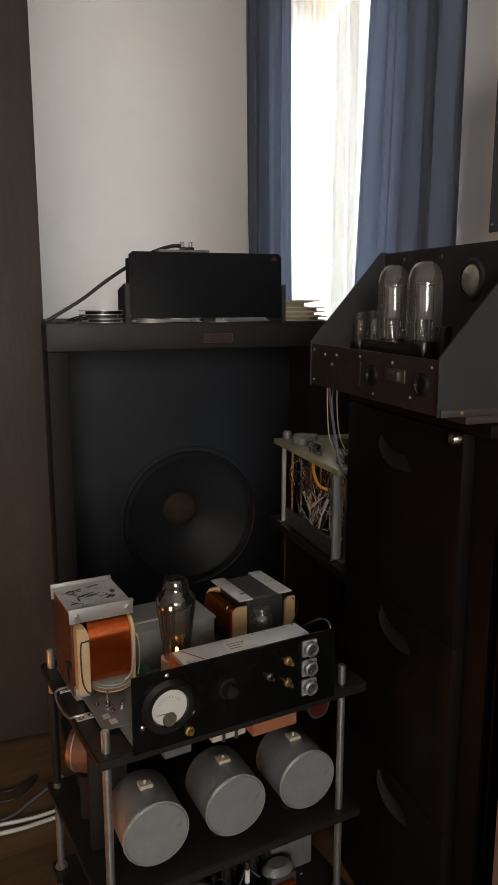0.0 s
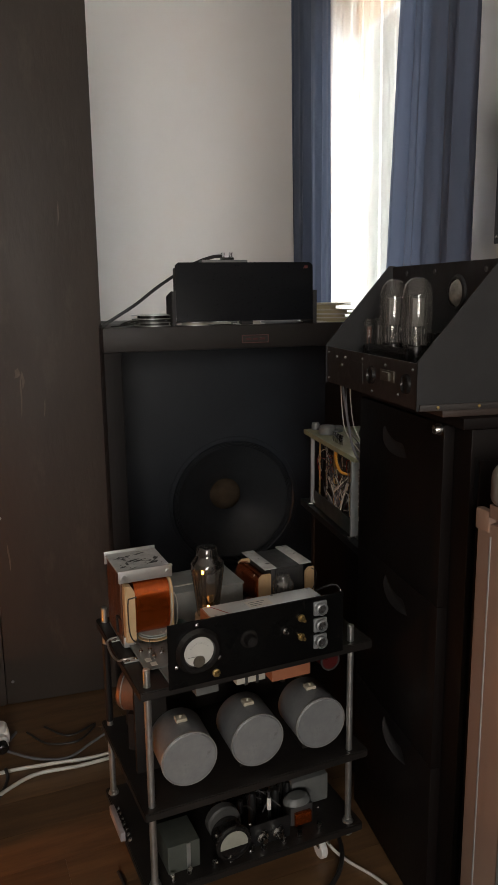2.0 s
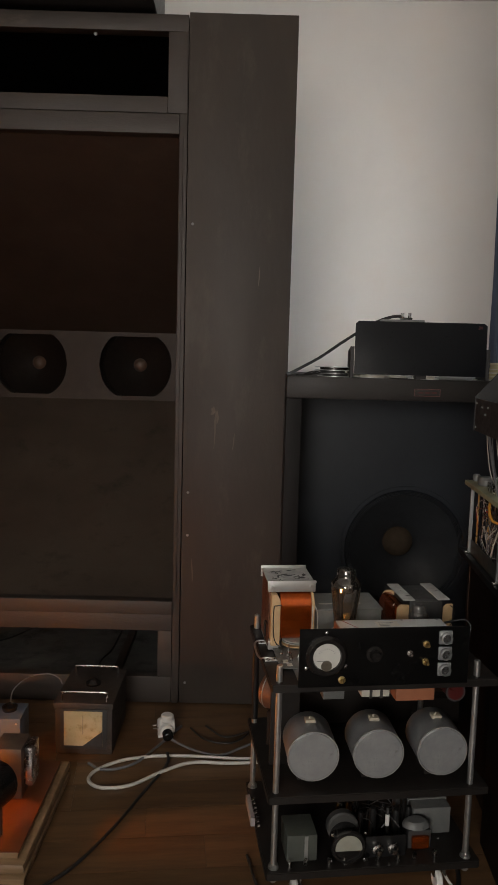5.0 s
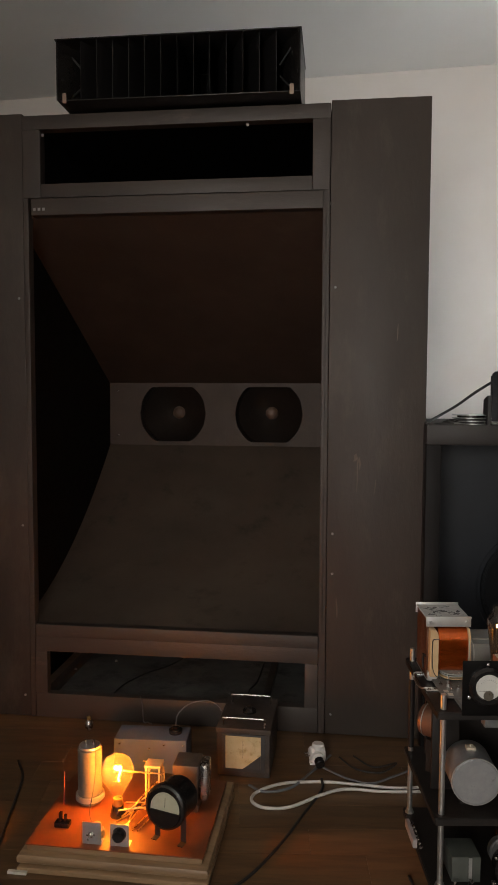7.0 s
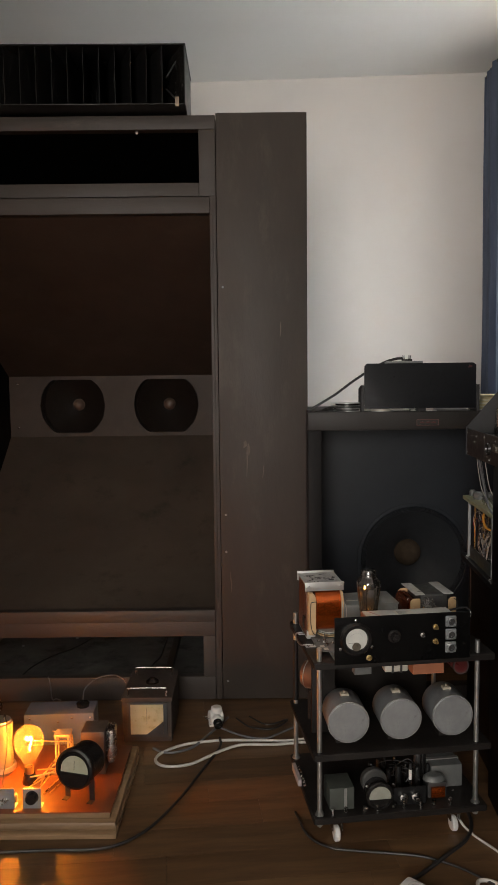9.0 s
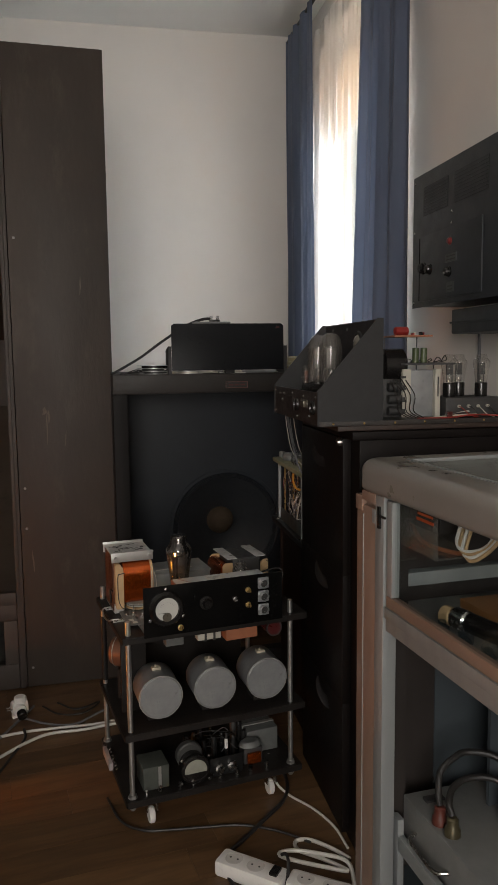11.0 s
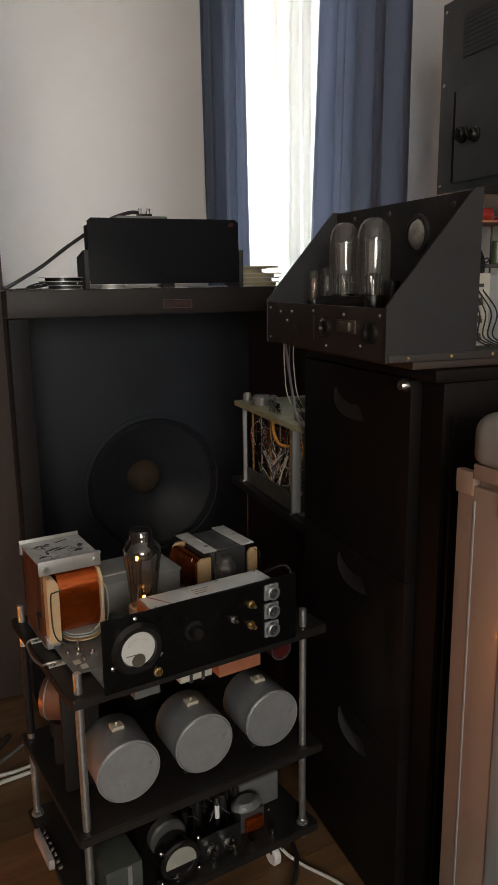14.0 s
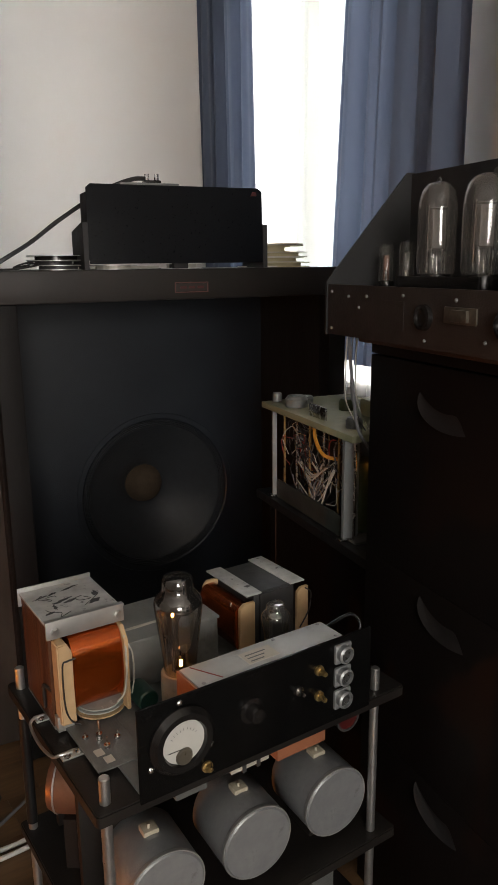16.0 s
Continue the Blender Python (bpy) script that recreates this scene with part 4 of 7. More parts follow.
part("back_board", bx(0.05, TD - 0.050, S2 + 0.001, TW - 0.06, TD - 0.038, S1 - 0.019, 0.001), SHELF_BLACK, tro)
part("side_board", bx(0.022, 0.126, S2 + 0.001, 0.090, 0.138, S1 - 0.034, 0.001), SHELF_BLACK, tro, "black wooden side board")
# added cover that makes the rear rod dark between the two upper shelves
part("rod_dark_cover", rod((0.015, TD - 0.025, S2 + 0.011), (0.015, TD - 0.025, S1 - 0.052), 0.0085, 16, b=0.001), BLACK_METAL, tro, "dark cover added to darken the rod between the shelves")
part("grey_strip", bx(-0.012, 0.165, S3 + 0.001, -0.001, 0.265, S3 + 0.022, 0.001), surface("pinkish_grey_plastic", (0.25, 0.22, 0.22), (0.31, 0.28, 0.28), 0.5, scale=30), tro, "pinkish grey terminal strip")
screws(tro, [(0.006, 0.150 + 0.018 * k, S3 + 0.012) for k in range(7)], 0.0055, (-0.5, 0, 0.85), CHROME)

amp = thing("valve_amplifier", TR @ pose(0, 0, S1), "open valve amplifier with black front panel and white meter", "amplifier")
A0, A1, AZ1 = 0.057, 0.437, 0.124
part("front_panel", bx(A0, -0.006, -0.006, A1, -0.002, AZ1, 0.0008), surface("gloss_black_enamel", (0.0035, 0.0035, 0.0035), (0.005, 0.0048, 0.0046), 0.24, scale=14, fine=300, bump=0.06, rough_var=0.08, spec=0.13, wear=(0.02, 0.018, 0.016), wear_at=(0.76, 0.9)), amp, "glossy black front panel")
MTR = Matrix.Translation((0.1155, -0.006, 0.065)) @ FACE @ Matrix.Diagonal((1.07, 1.07, 1, 1))
mt = part("panel_meter", lathe([(0, -0.004), (0.042, -0.004), (0.043, 0.006), (0.037, 0.013), (0.0295, 0.0125), (0.0280, 0.007), (0, 0.007)], MTR, 48), BAKELITE, amp, "round black panel meter")
part("dial", lathe([(0, 0.0078), (0.0278, 0.0078), (0.0278, 0.0072), (0, 0.0072)], MTR, 40), DIAL, mt, "white meter dial")
part("meter_foot", lathe([(0, 0.0110), (0.0105, 0.0105), (0.0122, 0.0078)], Matrix.Translation((0.1155, -0.006, 0.0445)) @ FACE, 24), surface("dim_mica", (0.06, 0.052, 0.04), (0.10, 0.088, 0.066), 0.3), mt)
part("needle", bx(0.093, -0.0152, 0.056, 0.113, -0.0147, 0.0568), INK, mt, m=None)
for k in range(9):
    a = radians(35 + 110 * k / 8)
    tick = bx(-0.0003, -0.0148, 0.0190, 0.0003, -0.0144, 0.0226)
    tick.transform(Matrix.Translation((0.1155, 0, 0.062)) @ Matrix.Rotation(a - radians(90), 4, "Y"))
    part("scale_mark", tick, BOX_GREY, mt)
screws(amp, [(0.1155, -0.006, 0.115), (0.073, -0.006, 0.038), (0.159, -0.006, 0.040)], 0.0045)
part("knob", lathe([(0, 0.020), (0.010, 0.0195), (0.0115, 0.016), (0.012, 0.004), (0.018, 0.003), (0.0185, 0.0), (0, 0)], Matrix.Translation((0.222, -0.006, 0.066)) @ FACE, 24), BAKELITE, amp, "black bakelite knob")
for x, z in ((0.338, 0.086), (0.338, 0.046)):
    part("phono_socket", lathe([(0, 0.016), (0.0035, 0.016), (0.0042, 0.005), (0.0075, 0.004), (0.0078, 0.0), (0, 0)], Matrix.Translation((x, -0.006, z)) @ FACE, 20), BRASS, amp, "gilt phono socket")
part("toggle", lathe([(0, 0.016), (0.003, 0.015), (0.0035, 0.004), (0.007, 0.003), (0.007, 0.0), (0, 0)], Matrix.Translation((0.302, -0.006, 0.066)) @ FACE, 16), CHROME, amp)
for z in (0.100, 0.064, 0.028):
    xl = part("panel_socket", join(bx(0.366, -0.0085, z - 0.015, 0.396, -0.0062, z + 0.015, 0.003), lathe([(0.0125, 0.0), (0.0132, 0.009), (0.0105, 0.0115), (0.0102, 0.0052), (0.0102, 0.004)], Matrix.Translation((0.381, -0.008, z)) @ FACE, 28)), CAN_GREY, amp, "nickel three-pin panel socket")
    part("insert", lathe([(0, 0.0062), (0.0096, 0.0060), (0.0101, 0.004), (0, 0.004)], Matrix.Translation((0.381, -0.008, z)) @ FACE, 24), DARK_CORE, xl, "dark socket insert")
    for k in range(3):
        a = 2.09 * k + 0.5
        part("pin", rod((0.381 + 0.005 * math.cos(a), -0.012, z + 0.005 * math.sin(a)), (0.381 + 0.005 * math.cos(a), -0.0165, z + 0.005 * math.sin(a)), 0.0014, 8), CHROME, xl)
part("jack", lathe([(0, 0.010), (0.004, 0.010), (0.005, 0.004), (0.008, 0.003), (0.008, 0), (0, 0)], Matrix.Translation((0.152, -0.006, 0.010)) @ FACE, 18), BRASS, amp, "small brass jack")
part("chassis_box", bx(0.150, 0.004, 0.070, 0.392, 0.058, 0.119, 0.0015), surface("pale_zinc_lid", (0.45, 0.46, 0.45), (0.57, 0.58, 0.565), 0.5, 0.35, scale=14, fine=260, bump=0.15, wear=(0.30, 0.29, 0.28), wear_at=(0.58, 0.75)), amp, "pale zinc box behind the panel")
part("box_end", bx(0.146, 0.004, 0.075, 0.149, 0.058, 0.118), TERRACOTTA, amp, "orange-brown end board")
part("end_handle", sweep([(0.393, 0.050, 0.110), (0.425, 0.053, 0.115), (0.448, 0.052, 0.117), (0.459, 0.048, 0.109), (0.461, 0.044, 0.098), (0.455, 0.040, 0.087), (0.446, 0.036, 0.081)], 0.0026, 10), surface("dark_bright_steel", (0.10, 0.10, 0.10), (0.15, 0.148, 0.145), 0.2, 0.9, scale=30, bump=0.03), amp, "bent dark steel end handle")
part("paper_label", bx(0.235, 0.014, 0.1192, 0.285, 0.044, 0.1198), PAPER, amp, "torn paper label")
for k in range(3):
    part("label_writing", bx(0.240, 0.018 + 0.008 * k, 0.1199, 0.262 + 0.006 * k, 0.0205 + 0.008 * k, 0.1201), BOX_GREY, amp)
red_line = bx(-0.001, -0.026, 0.1192, 0.001, 0.026, 0.1196)
red_line.transform(Matrix.Translation((0.176, 0.031, 0)) @ Matrix.Rotation(radians(28), 4, "Z"))
part("ink_line", red_line, RED_W, amp, "thin red pen line")
for x, y in ((0.160, 0.010), (0.382, 0.010), (0.382, 0.052), (0.300, 0.052)):
    part("lid_rivet", lathe([(0.0030, 0.0), (0.0024, 0.0010), (0, 0.0014)], Matrix.Translation((x, y, 0.1191)), 10), CAN_GREY, amp)
part("deck", bx(0.060, 0.0, 0.001, 0.440, 0.300, 0.006, 0.001), BOX_GREY, amp)
pl = part("connector_plate", bx(0.031, 0.063, 0.0065, 0.100, 0.188, 0.0085, 0.0006), BOX_GREY, amp, "loose grey metal connector plate")
for x, y, h in ((0.060, 0.128, 0.030), (0.062, 0.106, 0.016), (0.082, 0.118, 0.012), (0.045, 0.142, 0.008)):
    part("terminal", join(rod((x, y, 0.0086), (x, y, h + 0.0086), 0.0014, 8), rod((x, y, 0.0086), (x, y, 0.0086 + h * 0.35), 0.0045, 8)), CHROME, pl)
for k in range(2):
    part("plate_label", bx(0.042 + 0.006 * k, 0.094 - 0.020 * k, 0.0087, 0.054 + 0.006 * k, 0.109 - 0.020 * k, 0.0092), PAPER, pl)


GETTER = surface("getter_mirror", (0.06, 0.055, 0.05), (0.16, 0.145, 0.13), 0.16, 0.9, scale=22, fine=90, bump=0.05)


def valve(parent_m, label, glass_r, h, base_h, base_r, style="st", base=None, lit=False, group="amplifier valves", glass_mat=None, coat=None):
    """A radio valve that stands at z 0: base, glass envelope, and the plates inside."""
    v = thing("valve", parent_m, label, "valve", group)
    part("base", lathe([(0, 0), (base_r * 0.96, 0), (base_r, 0.003), (base_r, base_h - 0.002), (base_r * 0.96, base_h), (0, base_h)], None, 32), base or BAKELITE, v, "dark base" if base is None else "")
    g = h - base_h
    if style == "st":
        prof = [(glass_r * q, g * h_) for q, h_ in ((0.66, 0), (0.72, 0.15), (0.86, 0.42), (0.97, 0.63), (1.0, 0.70), (0.985, 0.745), (0.92, 0.785), (0.76, 0.83), (0.66, 0.865), (0.64, 0.90), (0.63, 0.96), (0.56, 0.99), (0.3, 1.0), (0.0, 1.0))]
    elif style == "globe":
        prof = [(glass_r * 0.92, 0), (glass_r, g * 0.08), (glass_r, g * 0.70), (glass_r * 0.95, g * 0.80), (glass_r * 0.82, g * 0.90), (glass_r * 0.55, g * 0.97), (glass_r * 0.25, g * 0.995), (0, g)]
    else:
        prof = [(glass_r * 0.95, 0), (glass_r, g * 0.06), (glass_r, g * 0.88), (glass_r * 0.8, g * 0.96), (glass_r * 0.4, g), (0, g)]
    env = part("glass_envelope", lathe(prof, Matrix.Translation((0, 0, base_h)), 40), glass_mat or CLEAR, v, "clear glass envelope")
    ins = coat or surface("valve_plate", (0.07, 0.07, 0.07), (0.11, 0.11, 0.11), 0.45, 0.5, scale=40) if "valve_plate" not in bpy.data.materials else (coat or bpy.data.materials["valve_plate"])
    w = glass_r * 0.42
    part("plate", join(bx(-w, -w * 0.45, base_h + g * 0.28, w, w * 0.45, base_h + g * 0.70, 0.002), rod((w * 0.8, 0, base_h + 0.002), (w * 0.8, 0, base_h + g * 0.28), 0.0012, 6), rod((-w * 0.8, 0, base_h + 0.002), (-w * 0.8, 0, base_h + g * 0.28), 0.0012, 6)), ins, v, "dark metal plates")
    part("mica", lathe([(0, base_h + g * 0.71), (glass_r * 0.46, base_h + g * 0.71), (glass_r * 0.46, base_h + g * 0.72), (0, base_h + g * 0.72)], None, 24), BOX_GREY, v)
    if style == "globe":
        for sx in (-1, 1):
            part("support_rod", rod((sx * glass_r * 0.55, 0, base_h + 0.002), (sx * glass_r * 0.55, 0, base_h + g * 0.74), 0.0011, 6), CHROME, v)
    part("stem", rod((0, 0, base_h), (0, 0, base_h + g * 0.2), glass_r * 0.3, 16, glass_r * 0.2), glass_mat or CLEAR, v)
    if lit:
        part("getter_mirror", lathe([(glass_r * q, base_h + g * h_) for q, h_ in ((0.60, 0.868), (0.605, 0.90), (0.60, 0.955), (0.53, 0.982), (0.28, 0.992), (0.0, 0.993))], None, 40), GETTER, v, "silvered top of the glass")
        part("getter_mirror", lathe([(glass_r * q, base_h + g * h_) for q, h_ in ((0.965, 0.72), (0.955, 0.745), (0.895, 0.782), (0.735, 0.826), (0.64, 0.862))], None, 40), GETTER, v, "silvered shoulder of the glass")
        part("filament", join(rod((-w * 0.9, -w * 0.5, base_h + g * 0.62), (-w * 0.9, -w * 0.5, base_h + g * 0.70), 0.0022, 8), rod((-w * 0.2, -w * 0.55, base_h + g * 0.08), (-w * 0.2, -w * 0.55, base_h + g * 0.14), 0.0026, 8)), FILAMENT, v, "glowing orange filament")
    return v


AM = TR @ pose(0, 0, S1 + 0.0065)
valve(AM @ pose(0.190, 0.130, 0), "large smoky coke-bottle rectifier valve on the amplifier", 0.0350, 0.212, 0.064, 0.0285, "st", surface("aged_ceramic_base", (0.34, 0.27, 0.19), (0.42, 0.34, 0.25), 0.45, scale=30, wear=(0.20, 0.14, 0.09), wear_at=(0.55, 0.7), wear_scale=40), True, glass_mat=SMOKED)
valve(AM @ pose(0.376, 0.150, 0), "small round-topped valve behind the zinc box", 0.0235, 0.112, 0.026, 0.016, "st", None, False, glass_mat=glass("bright_small_glass", (0.92, 0.91, 0.89), 0.04, 1.7, 0.05, 0.07))


# tall output transformer at the left rear: core behind, copper coil in front
def coil_block(x0, x1, y0, y1, z0, z1, power=2.8, seg=40):
    """A coil wound round the x axis: a soft-cornered oval drawn out from x0 to x1."""
    bm = bmesh.new()
    rings = []
    for x in (x0, x1):
        ring = []
        for k in range(seg):
            a = 2 * math.pi * k / seg
            c, s = math.cos(a), math.sin(a)
            ring.append(bm.verts.new((x, (y0 + y1) / 2 + (y1 - y0) / 2 * math.copysign(abs(c) ** (2 / power), c), (z0 + z1) / 2 + (z1 - z0) / 2 * math.copysign(abs(s) ** (2 / power), s))))
        rings.append(ring)
    for k in range(seg):
        j = (k + 1) % seg
        bm.faces.new((rings[0][k], rings[0][j], rings[1][j], rings[1][k]))
    bm.faces.new(rings[0])
    bm.faces.new(rings[1][::-1])
    bmesh.ops.recalc_face_normals(bm, faces=list(bm.faces))
    return bm


SCRIBBLED = surface("scribbled_aluminium", (0.40, 0.40, 0.385), (0.58, 0.58, 0.56), 0.5, 0.3, scale=45, fine=200, bump=0.2, wear=(0.10, 0.10, 0.098), wear_at=(0.60, 0.66), wear_scale=60)
CLEAR_SHEET = surface("clear_insulation", (0.30, 0.325, 0.30), (0.38, 0.40, 0.37), 0.25, scale=25, fine=120, bump=0.2)
tf = thing("transformer", pose(0.134, 1.366, S1 + 0.0005, 0, 0, 1.5), "tall open transformer with bright copper winding and scribbled aluminium top plate", "transformer", "transformers on the trolley")
part("core", bx(0.002, 0.040, 0.004, 0.112, 0.122, 0.158, 0.001), LAMINATE, tf, "rusty brown laminated core")
part("core_leg", bx(0.002, 0.000, 0.004, 0.010, 0.0395, 0.158, 0.001), LAMINATE, tf)
part("top_plate", bx(0.000, -0.004, 0.1585, 0.113, 0.124, 0.1625, 0.001), SCRIBBLED, tf, "aluminium top plate with dark scribbles")
part("top_flange", join(bx(-0.002, -0.0085, 0.1420, 0.113, -0.0045, 0.1685, 0.0008), bx(0.0, -0.0045, 0.1627, 0.116, 0.006, 0.1655, 0.0005)), ALU, tf, "folded aluminium clamp")
part("top_flange", bx(-0.002, 0.1245, 0.140, 0.114, 0.128, 0.1685, 0.0008), ALU, tf, "folded aluminium clamp")
part("bottom_plate", bx(0.002, -0.004, 0.0, 0.112, 0.124, 0.0035, 0.001), ALU, tf)
part("bottom_flange", bx(0.002, -0.0185, 0.0036, 0.026, -0.0045, 0.026, 0.0008), ALU, tf)
part("winding", coil_block(0.0275, 0.1015, -0.026, 0.039, 0.025, 0.1412), COPPER, tf, "bright copper winding")
part("cheek", prism([(0.0, 0.016), (0.0215, 0.016), (0.0215, 0.126), (0.014, 0.140), (0.0, 0.140)], 0.026, Matrix.Translation((0.0055, -0.027, 0)), 0.002), CREAM, tf, "pale wooden cheek")
part("cheek", prism([(-0.032, 0.012), (0.038, 0.012), (0.038, 0.1405), (-0.016, 0.1405), (-0.032, 0.122)], 0.006, Matrix(((0, 1, 0, 0.1020), (1, 0, 0, 0), (0, 0, 1, 0), (0, 0, 0, 1))), 0.001), CREAM, tf, "pale fibre cheek")
for z, s, mat in ((0.0225, 1.0, CLEAR_SHEET), (0.0185, 1.08, CLEAR_SHEET), (0.0120, 1.13, CREAM)):
    part("insulation_sheet", lathe([(0, 0), (0.032, 0), (0.032, 0.002), (0, 0.002)], Matrix.Translation((0.072, 0.000, z)) @ Matrix.Diagonal((1.0 * s, 0.95 * s, 1, 1)), 36), mat, tf, "clear insulation sheet" if mat is CLEAR_SHEET else "cream insulation sheet")
part("cord", sweep([(0.104, -0.026, 0.128), (0.1035, -0.031, 0.112), (0.103, -0.032, 0.07), (0.098, -0.031, 0.040), (0.088, -0.028, 0.028)], 0.0016, 6), PALE_W, tf, "white tape edge")
part("cord", sweep([(0.112, -0.020, 0.110), (0.116, -0.026, 0.095), (0.117, -0.026, 0.06), (0.114, -0.022, 0.03)], 0.0012, 6), PALE_W, tf)
part("lead", sweep([(0.030, -0.0285, 0.116), (0.018, -0.0288, 0.115), (0.011, -0.0288, 0.108), (0.011, -0.0288, 0.050), (0.018, -0.029, 0.024), (0.030, -0.034, 0.016)], 0.0013, 6), RUBBER, tf)
part("lead", sweep([(0.0, 0.030, 0.020), (-0.002, 0.026, 0.055), (-0.001, 0.018, 0.060), (0.004, 0.004, 0.058)], 0.0028, 8), RUBBER, tf)
for x, z in ((0.010, 0.153), (0.104, 0.155)):
    part("bolt", rod((x, -0.0086, z), (x, -0.0145, z), 0.0058, 6), STEEL_ROD, tf)
rnd = random.Random(21)
for k in range(5):
    x, y = rnd.uniform(0.015, 0.085), rnd.uniform(0.012, 0.095)
    pts = [(x, y, 0.1629)]
    for q in range(4):
        x, y = min(max(x + rnd.uniform(-0.012, 0.018), 0.006), 0.106), min(max(y + rnd.uniform(-0.014, 0.018), 0.006), 0.116)
        pts.append((x, y, 0.1629))
    part("scribble", sweep(pts, 0.0005, 5), INK, tf, "dark pen scribble")
for cx, cy, lx, ly in ((0.045, 0.062, 0.020, 0.005), (0.058, 0.056, 0.014, 0.004), (0.022, 0.088, 0.015, 0.003), (0.040, 0.092, 0.012, 0.004), (0.086, 0.036, 0.013, 0.008), (0.096, 0.060, 0.006, 0.012), (0.018, 0.030, 0.010, 0.003), (0.070, 0.100, 0.018, 0.003), (0.030, 0.045, 0.004, 0.010)):
    torn = [(cx + lx * math.cos(a) * rnd.uniform(0.45, 1.0), cy + ly * math.sin(a) * rnd.uniform(0.4, 1.0) + 0.25 * lx * math.cos(a)) for a in (0.45 * q for q in range(14))]
    part("torn_patch", prism(torn, 0.0004, Matrix(((1, 0, 0, 0), (0, 0, 1, 0), (0, 1, 0, 0.1627), (0, 0, 0, 1)))), INK, tf, "dark torn patch of foil")

# second transformer at the right rear: two rails over a dark core, copper coil at one side
tf2 = thing("transformer", TR @ pose(0.352, 0.206, S1 + 0.0065), "squat transformer with two light clamp rails over a dark core", "transformer", "transformers on the trolley")
part("core", bx(0.024, 0.006, 0.0, 0.108, 0.122, 0.1040, 0.002), DARK_CORE, tf2, "dark grey core")
for x0, x1 in ((0.006, 0.032), (0.096, 0.122)):
    part("clamp_rail", bx(x0 - 0.002, -0.003, 0.1045, x1 + 0.002, 0.127, 0.1072, 0.0006), SCRIBBLED, tf2, "light aluminium clamp rail")
part("core_front", bx(0.034, 0.001, 0.0, 0.094, 0.0055, 0.100, 0.001), DARK_CORE, tf2)
for x0, x1 in ((-0.010, 0.020), (0.1085, 0.132)):
    for y in (-0.004, 0.112):
        part("cheek", prism([(x0, 0.006), (x1, 0.006), (x1, 0.094), (x0 + 0.008, 0.094), (x0, 0.086)], 0.007, Matrix.Translation((0, y, 0)), 0.001), CREAM, tf2, "pale wooden cheek")
coil = coil_block(0.0035, 0.1115, -0.020, 0.023, 0.010, 0.090)
coil.transform(Matrix(((0, 1, 0, 0), (1, 0, 0, 0), (0, 0, 1, 0), (0, 0, 0, 1))))
part("winding", coil, COPPER_Y, tf2, "copper winding")
part("cord", sweep([(-0.004, 0.030, 0.088), (-0.012, 0.020, 0.084), (-0.016, 0.010, 0.060)], 0.0014, 6), WHITE_CABLE, tf2)
part("cord", sweep([(0.124, -0.005, 0.092), (0.136, -0.006, 0.080), (0.130, -0.008, 0.050), (0.112, -0.006, 0.020)], 0.0013, 6), RUBBER, tf2)

gb = thing("choke_box", TR @ pose(0.112, 0.205, S1 + 0.0065), "grey painted metal choke box behind the valve", "choke")
CHOKE_GREY = surface("pale_grey_hammered_paint", (0.19, 0.195, 0.185), (0.25, 0.255, 0.24), 0.45, 0.2, scale=20, fine=240, bump=0.35, wear=(0.11, 0.11, 0.10), wear_at=(0.56, 0.76))
part("can", bx(0.020, 0.010, 0.0, 0.195, 0.130, 0.078, 0.003), CHOKE_GREY, gb)
part("lid", bx(0.018, 0.008, 0.0785, 0.197, 0.132, 0.083, 0.001), CHOKE_GREY, gb)
part("stripe_label", bx(0.045, 0.045, 0.0832, 0.15, 0.052, 0.0837), PAPER, gb)
tl = single("film_capacitor", rod((0.148, 0.150, S1 + 0.024), (0.148, 0.195, S1 + 0.024), 0.016, 24, b=0.002), TEAL, TR, "dark teal capacitor beside the valve", "capacitor")

# middle shelf: three cans lying on their sides
CAN_TAB = surface("beige_terminal", (0.36, 0.32, 0.24), (0.44, 0.40, 0.31), 0.5, scale=40, wear=(0.26, 0.22, 0.16), wear_at=(0.55, 0.7), wear_scale=60)
can = thing("capacitor_can", TR @ pose(0.1040, 0.026, S2 + 0.0735, 0, 0, -3), "large dull grey metal can lying on its side", "capacitor", "cans on the middle shelf")
part("body", lathe([(0, 0.0015), (0.0540, 0.0015), (0.0555, 0.0), (0.0570, -0.0015), (0.0575, -0.004), (0.0575, -0.100), (0.0535, -0.106), (0, -0.106)], FACE, 64), CAN_GREY, can)
part("rim", lathe([(0.0560, -0.001), (0.0583, -0.001), (0.0587, -0.003), (0.0583, -0.006), (0.0560, -0.006), (0.0560, -0.001)], FACE, 64), ALU, can, "bright rolled rim")
part("tab", join(bx(-0.013, 0.044, 0.0520, 0.010, 0.066, 0.0635, 0.0025), rod((-0.003, 0.052, 0.0625), (-0.002, 0.054, 0.068), 0.0022, 8)), CAN_TAB, can, "small pale terminal block")
part("cradle", bx(-0.030, 0.03, -0.0730, 0.030, 0.092, -0.053, 0.002), SHELF_BLACK, can)
for k in (1, 2):
    copy_thing(can, TR @ pose(0.1040 + 0.1500 * k, 0.026, S2 + 0.0735, 0, 0, -3))
single("terracotta_block", bx(0.285, 0.020, S1 - 0.056, 0.374, 0.070, S1 - 0.0185, 0.001), TERRACOTTA, TR, "orange-brown block fixed under the shelf", "block")
sk = thing("fuse_holder", TR @ pose(0.206, 0.020, S1 - 0.0185), "white ceramic holder fixed under the shelf", "fuse holder")
part("body", bx(0, 0, -0.026, 0.064, 0.03, 0.0, 0.002), PALE_W, sk)
